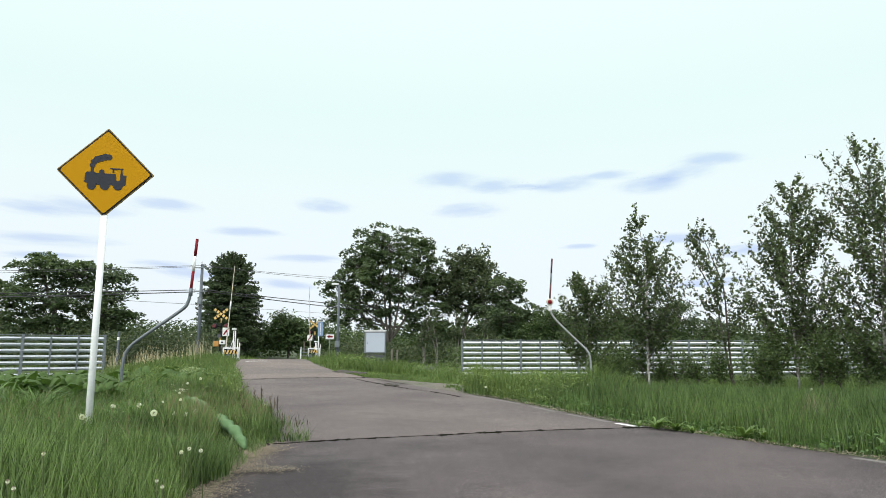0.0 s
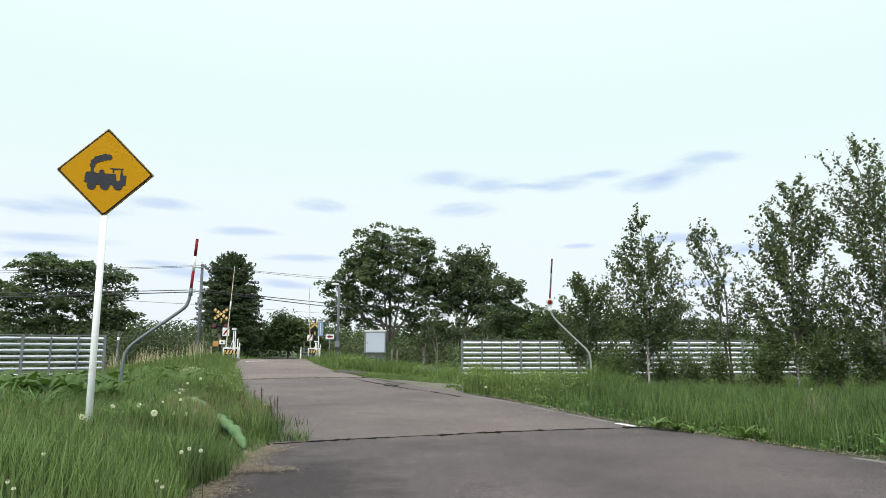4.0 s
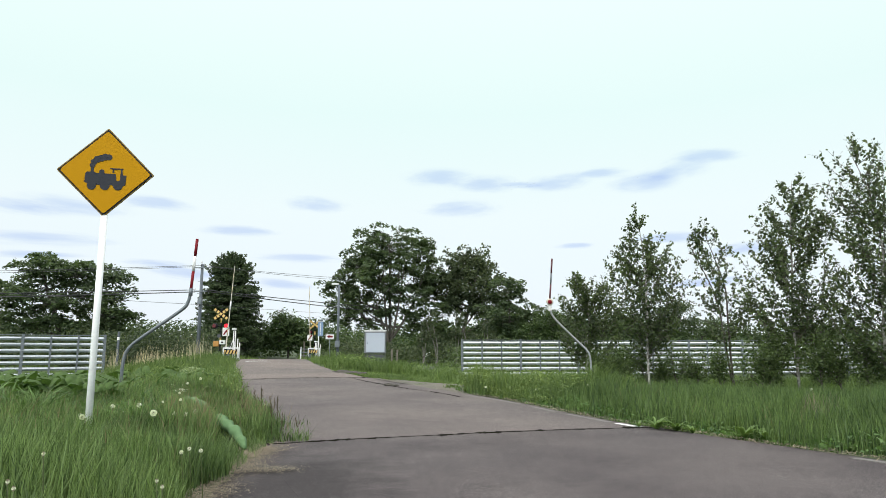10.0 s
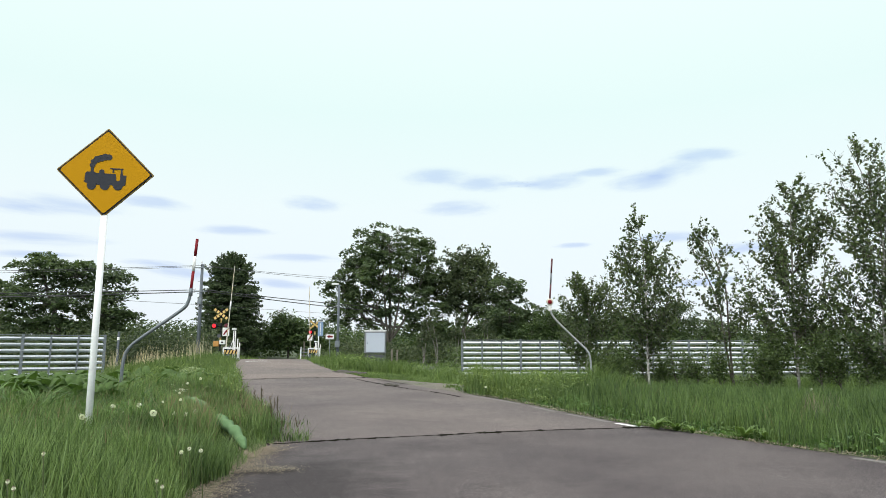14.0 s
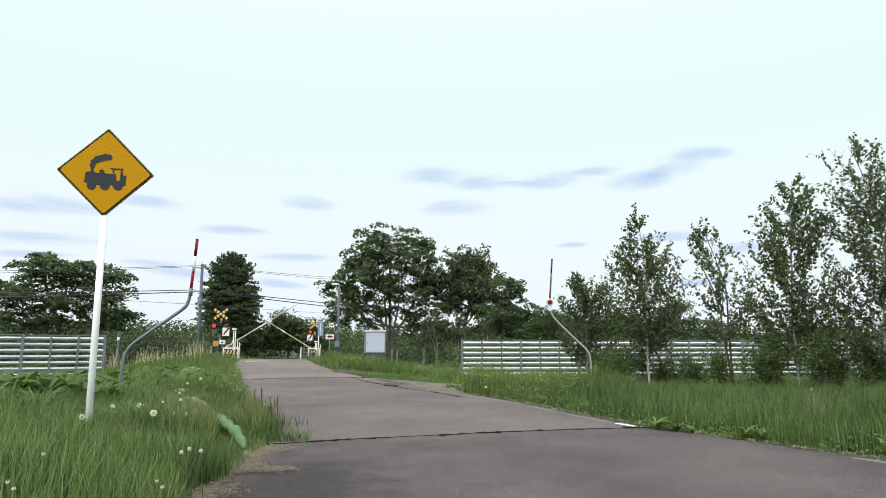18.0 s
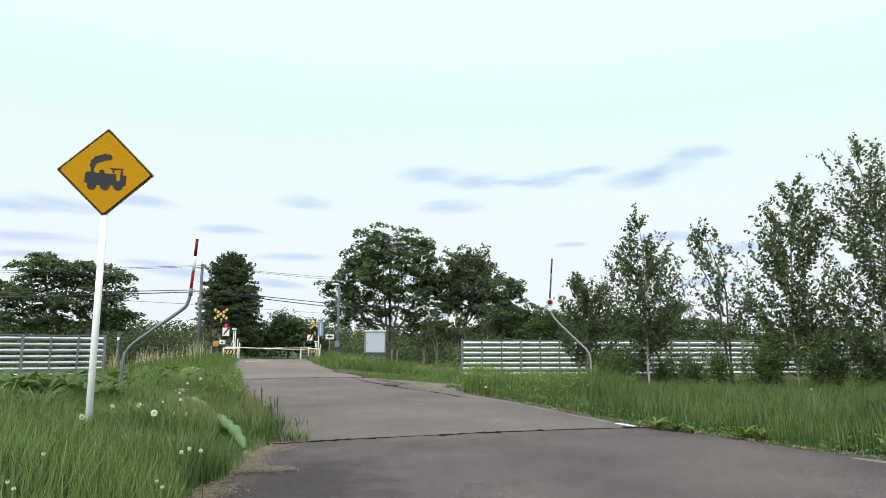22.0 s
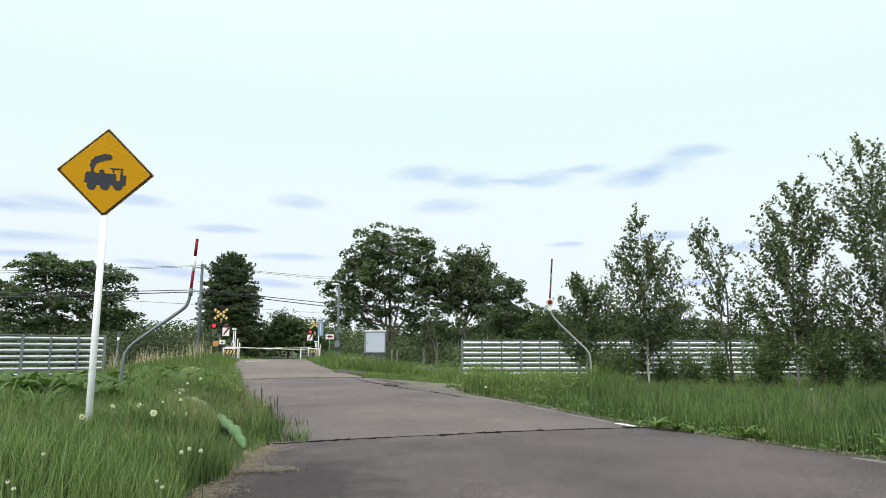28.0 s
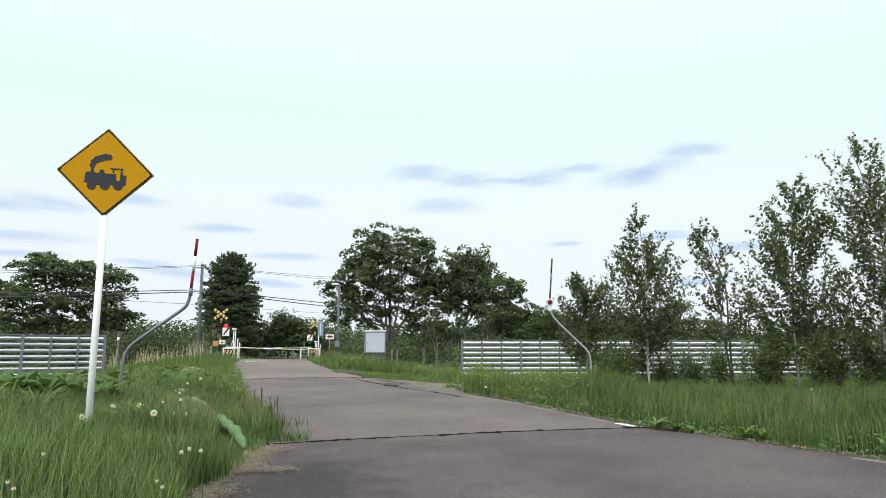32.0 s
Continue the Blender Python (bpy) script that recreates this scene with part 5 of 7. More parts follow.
signal_near()
BOOM_NEAR = barrier("crossing_barrier", (-14.45, 45.2, 1.30), 1, 5.45, "cream crossing barrier machine with a long pale boom", 1.85, True)
BOOM_FAR = barrier("crossing_barrier", (-11.75, 60.0, 1.30), 1, 5.45, "cream barrier machine beyond the track, pale boom", 1.2, True)


def signal_far():
    g = float(land(-11.45, 60.3))
    s = thing("crossing_signal", (-11.45, 60.3, g), "far crossing signal with yellow crossbuck and red lamps", "railway signal", "crossing signals")
    o = -g
    banded(s, "post_band", (0, 0, -0.2), (0, 0, 3.75 + o), 0.055, 11, 1)
    crossbuck(s, 3.35 + o, 0.80, 0.62, 0.17, share=0.2)
    part("lamp_bar", rod((-0.4, 0, 2.68 + o), (0.4, 0, 2.68 + o), 0.03, seg=10), M_BLACK, s)
    lamp(s, -0.38, 2.68 + o, "L")
    lamp(s, 0.42, 2.68 + o, "R")
    p = part("warning_plate", box((0.46, 0.02, 0.5), (-0.42, -0.10, 2.2 + o), 0.01), M_WHITE, s, "white plate with a red slanting stripe")
    part("red_stripe", plate([(-0.6, 1.98 + o), (-0.5, 1.98 + o), (-0.22, 2.36 + o), (-0.22, 2.43 + o), (-0.34, 2.43 + o)], 0.004, m=pose(0, -0.117, 0)), M_RED, p)
    return s


signal_far()


def blue_board():
    g = float(land(-10.6, 58))
    s = thing("blue_notice_board", (-10.6, 58, g), "tall blue notice board on a white post", "notice board")
    part("post", rod((-0.1, 0.03, -0.2), (-0.1, 0.03, 3.55 - g), 0.05, seg=12), M_WHITE, s, smooth=True)
    b = part("board", box((0.46, 0.03, 1.2), (0.06, -0.02, 2.9 - g), 0.01), M_BLUE, s, "blue board")
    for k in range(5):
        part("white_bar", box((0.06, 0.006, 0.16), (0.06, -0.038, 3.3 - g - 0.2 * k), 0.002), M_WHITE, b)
    part("cap_lamp", box((0.3, 0.2, 0.16), (0.1, 0, 3.62 - g), 0.03), M_GALV, s)


def arrow_sign():
    g = float(land(-8.66, 52))
    s = thing("arrow_sign", (-8.72, 52, g), "white board with a red arrow on a thin post", "road sign")
    part("post", rod((0, 0.03, -0.2), (0, 0.03, 2.3 - g), 0.03, seg=10), M_GALV, s, smooth=True)
    b = part("board", box((0.64, 0.02, 0.42), (0, -0.01, 2.13 - g), 0.01), M_WHITE, s, "white board")
    o = 2.13 - g
    part("arrow", plate([(-0.25, o), (-0.02, o + 0.13), (-0.02, o + 0.07), (0.24, o + 0.07), (0.24, o - 0.07), (-0.02, o - 0.07), (-0.02, o - 0.13)], 0.004, m=pose(0, -0.026, 0)), M_RED, b, "red arrow")
    for dz in (-0.18, 0.18):
        part("board_line", box((0.6, 0.005, 0.025), (0, -0.024, o + dz), 0.001), M_BLACK, b)


def gate_fence():
    g = float(land(-12.3, 60))
    s = thing("crossing_fence", (-12.35, 61.0, g), "short white railing beside the track", "railing")
    for x in (-0.45, 0.38):
        part("post", box((0.09, 0.09, 1.2), (x, 0, 0.5), 0.01), M_WHITE, s)
    part("tall_post", box((0.09, 0.09, 1.75), (-0.2, 0.1, 0.72), 0.01), M_WOOD, s)
    for z in (0.3, 0.6, 0.9):
        part("rail", box((0.75, 0.04, 0.07), (-0.03, 0, z), 0.006), M_GALV, s)


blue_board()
arrow_sign()
gate_fence()


def cabinet():
    g = float(land(-3.8, 38))
    s = thing("signal_cabinet", (-3.8, 38, g), "pale grey railway equipment cabinet on a dark stand", "equipment cabinet")
    part("stand", box((1.1, 0.6, 0.9 - g), (0, 0, (0.9 - g) / 2 - 0.05), 0.01), M_CABINET_DARK, s, "dark steel stand")
    b = part("body", box((1.17, 0.62, 1.22), (0, 0, 1.53 - g), 0.02), M_CABINET_TRIM, s, "grey cabinet frame")
    part("door", box((1.03, 0.02, 1.08), (0.03, -0.322, 1.52 - g), 0.012), M_CABINET, b, "pale blue-white cabinet door")
    part("door_handle", box((0.03, 0.03, 0.14), (-0.42, -0.345, 1.5 - g), 0.006), M_GALV, b)
    part("roof", box((1.24, 0.74, 0.045), (0, -0.02, 2.185 - g), 0.015), M_WHITE, s, "white cabinet roof")
    part("roof_rim", box((1.2, 0.02, 0.04), (0, -0.35, 2.145 - g), 0.005), M_WHITE, s, "white rim under the roof")
    for k, x in enumerate((0.95, 1.25)):
        p = thing("wooden_stake", (-3.8 + x, 38 - 0.3, float(land(-3.8 + x, 37.7))), "weathered wooden stake in the grass", "stake", "stakes by the cabinet")
        part("stake", box((0.09, 0.09, 1.5), (0, 0, 0.55), 0.01), M_WOOD, p)


cabinet()


# ---- poles and cables ----
def utility_pole():
    g = float(land(-18.11, 50))
    s = thing("utility_pole", (-18.11, 50, g), "grey concrete utility pole carrying cables", "utility pole", "poles by the crossing")
    top = 7.5 - g
    part("shaft", rod((0, 0, -0.4), (0, 0, top), 0.14, 0.10, 16), M_CONCRETE, s, smooth=True)
    part("cross_arm", box((1.3, 0.09, 0.09), (0, -0.12, 7.22 - g), 0.008), M_GALV, s)
    part("cross_arm", box((0.9, 0.09, 0.09), (0, -0.12, 5.45 - g), 0.008), M_GALV, s)
    for x, z in ((-0.6, 7.3), (0.6, 7.3), (0.0, 7.55), (-0.4, 5.53), (0.4, 5.53)):
        part("insulator", rod((x, -0.12, z - g), (x, -0.12, z - g + 0.14), 0.05, 0.035, 10), M_WHITE, s, smooth=True)
    part("junction_box", box((0.3, 0.22, 0.5), (0.05, -0.25, 4.7 - g), 0.02), M_GALV, s)
    for k in range(5):
        part("step_bolt", rod((-0.3, 0, 2.6 - g + k * 0.9), (0.3, 0, 2.6 - g + k * 0.9), 0.012, seg=6), M_GALV, s)


def light_pole():
    g = float(land(-7.79, 50))
    s = thing("crossing_light_pole", (-7.79, 50, g), "grey pole with a small white lamp head", "lamp post", "poles by the crossing")
    part("shaft", rod((0, 0, -0.4), (0, 0, 5.95 - g), 0.11, 0.085, 16), M_CONCRETE, s, smooth=True)
    part("lamp_arm", rod((0, 0, 5.85 - g), (-0.35, -0.05, 5.98 - g), 0.03, seg=8), M_GALV, s)
    part("lamp_head", box((0.5, 0.2, 0.14), (-0.28, -0.05, 6.0 - g), 0.03), M_WHITE, s, "white lamp head")
    part("meter_box", box((0.34, 0.24, 0.46), (0, -0.2, 1.55 - g), 0.02), M_GALV, s, "grey box on the pole")


def marker_post():
    g = float(land(-18.5, 38.5))
    s = thing("marker_post", (-18.5, 38.5, g), "thin pale marker post in the field", "post")
    part("post", box((0.11, 0.11, 2.3 - g), (0, 0, (2.0 - g) / 2), 0.012), M_CONCRETE, s)
    part("band", box((0.12, 0.12, 0.18), (0, 0, 1.75 - g), 0.012), M_WHITE, s)


def cable(a, b, sag, r, label="thin dark overhead cable"):
    pts = []
    a, b = Vector(a), Vector(b)
    for k in range(17):
        t = k / 16
        p = a.lerp(b, t)
        p.z -= sag * 4 * t * (1 - t)
        pts.append(p)
    v, f = tube(pts, [r] * 17, 6)
    bm = bmesh.new()
    vs = [bm.verts.new(c) for c in v]
    for q in f:
        bm.faces.new([vs[i] for i in q])
    ob = part("overhead_cable", bm, M_WIRE, None)
    tagged(ob, label, "cable", "overhead cables")


utility_pole()
light_pole()
marker_post()
for a, b, sag, r in (((-18.11, 49.9, 7.4), (-3.2, 85, 9.9), 0.3, 0.016), ((-17.5, 49.9, 7.3), (-2.6, 85, 9.6), 0.35, 0.014), ((-18.1, 49.9, 7.4), (-44.2, 48, 6.6), 0.1, 0.016), ((-18.7, 49.9, 7.3), (-44.2, 48, 6.4), 0.1, 0.014),
                     ((-17.7, 49.9, 5.55), (-3.15, 85, 6.1), 0.15, 0.034), ((-17.8, 49.9, 5.45), (-3.15, 85, 5.5), 0.15, 0.04), ((-18.5, 49.9, 5.55), (-44.0, 48, 5.0), 0.05, 0.03), ((-18.5, 49.9, 5.4), (-44.0, 48, 4.65), 0.05, 0.036),
                     ((-18.1, 49.8, 4.45), (-44.1, 48, 6.1), 0.1, 0.014), ((-18.1, 49.8, 4.45), (-3.15, 85, 5.0), 0.05, 0.012)):
    cable(a, b, sag, r)


# ---- vehicles on the far road ----
M_CAR_WHITE = paint("white_car_paint", (0.80, 0.81, 0.82), 0.2, 0, 0.02, 20, 2, (0.5, 0.5, 0.5), 0.1)
M_GLASS = plain("dark_car_glass", (0.012, 0.015, 0.018), 0.08)
M_TYRE = plain("tyre_rubber", (0.018, 0.018, 0.019), 0.85)
M_RIM = paint("wheel_rim", (0.5, 0.5, 0.52), 0.35, 0.6)
M_TAIL = plain("red_tail_lamp", (0.35, 0.01, 0.015), 0.25)
M_CLEAR = plain("clear_headlamp", (0.62, 0.64, 0.66), 0.12)
M_PLASTIC = plain("dark_plastic", (0.025, 0.025, 0.027), 0.6)


def loft(stations, bm=None):
    """A closed shell through cross-sections (x, then pairs of half-width and height)."""
    bm = bm or bmesh.new()
    rings = []
    for x, prof in stations:
        pts = [(hw, z) for hw, z in prof] + [(-hw, z) for hw, z in reversed(prof)]
        rings.append([bm.verts.new((x, y, z)) for y, z in pts])
    for p, q in zip(rings, rings[1:]):
        n = len(p)
        for k in range(n):
            bm.faces.new((p[k], p[(k + 1) % n], q[(k + 1) % n], q[k]))
    bm.faces.new(rings[0][::-1])
    bm.faces.new(rings[-1])
    bmesh.ops.recalc_face_normals(bm, faces=bm.faces)
    return bm


def wheels(s, xs, half, r):
    for x in xs:
        for y in (-half, half):
            q = math.copysign(1, y)
            wh = part("wheel", rod((x, y - 0.09 * q, r), (x, y + 0.09 * q, r), r, seg=24), M_TYRE, s, "black tyre", True)
            part("rim", rod((x, y + 0.088 * q, r), (x, y + 0.1 * q, r), r * 0.66, r * 0.6, 20), M_RIM, wh, "grey wheel rim", True)
            part("wheel_arch", rod((x, y - 0.02 * q, r + 0.02), (x, y + 0.06 * q, r + 0.02), r * 1.16, seg=24), M_PLASTIC, s, "dark wheel arch", True)


def hatchback():
    s = thing("car", (-151, 74.3, -0.22), "small white hatchback driving along the far road", "car")
    lo = [(-1.93, 0.62, 0.66, 0.78), (-1.80, 0.25, 0.80, 1.02), (-1.2, 0.2, 0.84, 1.04), (0, 0.2, 0.845, 1.0), (0.9, 0.2, 0.84, 0.98), (1.45, 0.22, 0.80, 0.90), (1.83, 0.28, 0.70, 0.74), (1.96, 0.4, 0.55, 0.6)]
    part("body", loft([(x, [(w_ * 0.9, zb), (w_, (zb + zt) / 2), (w_ * 0.96, zt)]) for x, zb, w_, zt in lo]), M_CAR_WHITE, s, "white car body", True)
    hi = [(-1.88, 0.60, 0.98), (-1.62, 0.60, 1.28), (-1.25, 0.60, 1.42), (-0.6, 0.60, 1.50), (0.0, 0.60, 1.49), (0.35, 0.59, 1.40), (0.85, 0.60, 1.16), (1.32, 0.64, 0.92)]
    part("cabin", loft([(x, [(0.79, 0.90), (w_ + 0.1, (zt + 0.93) / 2 + 0.02), (w_, zt)]) for x, w_, zt in hi]), M_CAR_WHITE, s, "white roof and pillars", True)
    for q in (-1, 1):
        for o in ([(-1.42, 1.06), (-1.2, 1.28), (-0.82, 1.36), (-0.82, 1.03)], [(-0.78, 1.03), (-0.78, 1.37), (-0.12, 1.40), (-0.12, 1.01)], [(-0.08, 1.01), (-0.08, 1.40), (0.2, 1.34), (0.78, 1.02)]):
            bm = bmesh.new()
            rows = [bm.verts.new((x, q * (0.79 - (z - 0.92) * 0.18 + 0.03), z)) for x, z in o]
            bm.faces.new(rows)
            bmesh.ops.solidify(bm, geom=bm.faces[:], thickness=0.012)
            part("side_window", bm, M_GLASS, s, "dark side window")
    part("windscreen", box((1.02, 1.12, 0.012), (0.80, 0, 1.20), 0.004, (0, 27, 0)), M_GLASS, s, "dark windscreen")
    part("rear_window", box((0.42, 1.05, 0.012), (-1.78, 0, 1.22), 0.004, (0, -62, 0)), M_GLASS, s)
    for q in (-1, 1):
        part("headlight", box((0.34, 0.12, 0.14), (1.72, q * 0.62, 0.74), 0.03, (0, 12, q * -20)), M_CLEAR, s, "clear headlight")
        part("tail_light", box((0.1, 0.12, 0.4), (-1.84, q * 0.68, 0.98), 0.02), M_TAIL, s, "red tail light")
        part("door_mirror", box((0.16, 0.2, 0.13), (0.62, q * 0.93, 1.02), 0.03), M_CAR_WHITE, s)
    part("front_bumper", box((0.16, 1.4, 0.2), (1.88, 0, 0.36), 0.04), M_CAR_WHITE, s)
    part("grille", box((0.04, 0.8, 0.1), (1.95, 0, 0.5), 0.01), M_PLASTIC, s)
    wheels(s, (-1.22, 1.25), 0.80, 0.31)
    return s


def small_truck():
    s = thing("pickup_truck", (-150, 74.4, -0.22), "small white flatbed truck driving along the far road", "truck")
    part("chassis", box((4.3, 1.1, 0.16), (-0.6, 0, 0.5), 0.02), M_PLASTIC, s, "dark chassis")
    part("cab", loft([(0.35, [(0.70, 0.34), (0.72, 0.95), (0.62, 1.76)]), (0.75, [(0.71, 0.34), (0.73, 0.95), (0.62, 1.80)]), (1.05, [(0.71, 0.34), (0.73, 0.95), (0.61, 1.74)]), (1.45, [(0.71, 0.34), (0.73, 0.98), (0.64, 1.34)]), (1.78, [(0.70, 0.34), (0.72, 0.86), (0.66, 1.04)]), (1.92, [(0.64, 0.36), (0.68, 0.7), (0.6, 0.84)])]), M_CAR_WHITE, s, "white rounded cab", True)
    part("windscreen", box((0.92, 1.16, 0.012), (1.40, 0, 1.415), 0.004, (0, 44, 0)), M_GLASS, s, "dark windscreen")
    for q in (-1, 1):
        bm = bmesh.new()
        bm.faces.new([bm.verts.new((x, q * (0.735 - (z - 0.95) * 0.13), z)) for x, z in ((0.48, 1.02), (0.48, 1.6), (0.98, 1.6), (1.48, 1.06))])
        bmesh.ops.solidify(bm, geom=bm.faces[:], thickness=0.012)
        part("side_window", bm, M_GLASS, s, "dark side window")
        part("bed_side", box((3.05, 0.04, 0.3), (-1.24, q * 0.7, 0.82), 0.008), M_GALV, s, "grey drop side")
        part("headlight", box((0.05, 0.24, 0.14), (1.90, q * 0.5, 0.66), 0.02), M_CLEAR, s)
        part("tail_light", box((0.04, 0.2, 0.1), (-2.78, q * 0.55, 0.58), 0.01), M_TAIL, s)
    part("bed_floor", box((3.05, 1.4, 0.05), (-1.24, 0, 0.68), 0.008), M_GALV, s)
    part("tail_gate", box((0.04, 1.4, 0.3), (-2.77, 0, 0.82), 0.008), M_CAR_WHITE, s)
    part("head_board", box((0.04, 1.4, 0.85), (0.29, 0, 1.1), 0.008), M_PLASTIC, s)
    wheels(s, (-1.75, 1.36), 0.68, 0.3)
    return s


CAR, TRUCK = hatchback(), small_truck()


# ---- plants of the verge ----
def butterbur_leaf(r, seed):
    """A broad round leaf with a notch, a wavy rim and a crinkle between its ribs."""
    q = random.Random(seed)
    rows, n = 5, 26
    v, f = [(0, 0, 0)], []
    ph = q.uniform(0, 6)
    for i in range(1, rows + 1):
        for j in range(n):
            a = 0.24 + (2 * math.pi - 0.48) * j / (n - 1)
            rr = r * i / rows * (1 + 0.06 * math.sin(a * 5 + ph) + 0.03 * math.sin(a * 11))
            z = 0.1 * r * (i / rows) ** 2 * math.sin(a * 3 + ph) + 0.22 * rr - 0.5 * r * (i / rows) ** 3 + 0.035 * r * (i / rows) * math.sin(a * 9 + ph)
            v.append((rr * math.cos(a), rr * math.sin(a), z + q.uniform(-0.02, 0.02) * r))
    for j in range(n - 1):
        f.append((0, 1 + j, 2 + j))
    for i in range(rows - 1):
        for j in range(n - 1):
            o = 1 + i * n + j
            f.append((o, o + n, o + n + 1, o + 1))
    me = bpy.data.meshes.new("butterbur_leaf")
    me.from_pydata(v, [], f)
    me.update()
    return me


BUR = [butterbur_leaf(0.2, k) for k in range(4)]


def butterbur(at, n, tall, spread, seed, size=1.0):
    q = random.Random(seed)
    s = thing("butterbur_plant", (at[0], at[1], float(land(*at)) - 0.02), "clump of butterbur with broad round green leaves", "plant", "butterbur clumps")
    for k in range(n):
        a, d, h = q.uniform(0, 6.28), spread * math.sqrt(q.random()), tall * q.uniform(0.55, 1.1)
        top = Vector((d * math.cos(a), d * math.sin(a), h))
        lf = hold("leaf", BUR[k % 4], M_BUR, s, smooth=True)
        lf.matrix_basis = Matrix.Translation(top) @ pose(0, 0, 0, q.uniform(-44, 44) + 18, q.uniform(-46, 46), q.uniform(0, 360)) @ Matrix.Scale(size * q.uniform(0.5, 1.2), 4)
        part("stalk", rod((top.x * 0.25, top.y * 0.25, 0), top, 0.009, 0.006, 6), M_BUTTERBUR, s)
    return s


q = random.Random(5)
for k in range(26):
    y = q.uniform(9.2, 13.5)
    butterbur((-y * q.uniform(0.535, 0.68), y), q.randint(16, 20), q.uniform(0.26, 0.50), q.uniform(0.45, 0.75), 100 + k, q.uniform(0.52, 0.85))
for k in range(12):
    y = q.uniform(14, 25)
    butterbur((float(road_x(y)) - HALF - q.uniform(0.5, 3.2), y), q.randint(6, 8), 0.42, 0.5, 140 + k, 1.1)



def dock_rosette(x, y, n, reach, wide, seed):
    """A low rosette of broad pointed leaves that arch outwards."""
    r = random.Random(seed)
    s = thing("dock_rosette", (x, y, max(float(land(x, y)), float(rise(y)))), "low rosette of bright green dock leaves at the asphalt edge", "weed", "dock rosettes")
    for k in range(n):
        a, ln, up = r.uniform(0, 6.28), reach * r.uniform(0.6, 1.1), r.uniform(0.45, 1.3)
        rows = []
        bm = bmesh.new()
        for j in range(7):
            t = j / 6
            w_ = wide * r.uniform(0.9, 1.1) * math.sin(math.pi * min(1, 0.12 + t * 0.88)) ** 0.8
            d, z = ln * t * (0.55 + 0.3 * t), ln * up * (t - 0.55 * t * t) + 0.01
            rows.append([bm.verts.new((d * math.cos(a) - math.sin(a) * q_ * w_, d * math.sin(a) + math.cos(a) * q_ * w_, z + 0.25 * w_ * abs(q_))) for q_ in (-0.5, 0, 0.5)])
        for p, q_ in zip(rows, rows[1:]):
            for j in range(2):
                bm.faces.new((p[j], p[j + 1], q_[j + 1], q_[j]))
        part("leaf", bm, M_ROSETTE, s, "", True)
    return s


for k, (x, y, n, reach, wide) in enumerate(((2.95, 9.5, 46, 0.30, 0.032), (3.15, 9.3, 40, 0.28, 0.03), (2.8, 9.85, 20, 0.2, 0.026), (3.3, 9.1, 18, 0.2, 0.03), (3.72, 8.5, 18, 0.34, 0.05), (3.92, 8.35, 14, 0.28, 0.048), (4.9, 7.5, 12, 0.26, 0.045), (4.45, 7.6, 9, 0.18, 0.04))):
    dock_rosette(x, y, n, reach, wide, 500 + k)

M_FLUFF = leafy("dandelion_fluff", (0.72, 0.72, 0.70), (0.90, 0.90, 0.88), 0.4, 0.9)
M_STALK = leafy("dandelion_stalk", (0.07, 0.10, 0.035), (0.13, 0.15, 0.06), 0.2, 0.6)


def clock_mesh(r, seed):
    """A seed head: fine spokes, each with a star of hairs, round a core."""
    g = np.random.default_rng(seed)
    n = 280
    d = g.normal(0, 1, (n, 3))
    d /= np.linalg.norm(d, axis=1)[:, None]
    c, _ = leaves(d * r * g.uniform(0.78, 1.0, n)[:, None], r * 0.5, g, 1.0)
    return mesh_np("seed_head", c, np.arange(len(c)).reshape(-1, 4))


CLOCKS = [clock_mesh(0.024, k) for k in range(3)]


def dandelion(x, y, z, k):
    g = float(land(x, y))
    s = thing("dandelion_clock", (x, y, g), "dandelion gone to seed, round white head on a thin stalk", "flower", "dandelion clocks")
    h = max(0.12, z - g)
    tube_part("stalk", [(0.03, 0.02, -0.02), (0.02, 0.0, h * 0.5), (0, 0, h)], [0.004, 0.003], M_STALK, s, "", 6, 4)
    hd = hold("seed_head", CLOCKS[k % 3], M_FLUFF, s, "white fluffy seed head")
    hd.location = (0, 0, h + 0.012)
    hd.scale = (0.36,) * 3 if y < 3.9 else (0.55,) * 3 if y < 5.5 else (1.25,) * 3 if k in (0, 4) else (0.78 + 0.25 * math.sin(k * 2.3),) * 3
    part("core", rod((0, 0, h), (0, 0, h + 0.022), 0.005, 0.006, 8), M_STRAW, s)
    return s


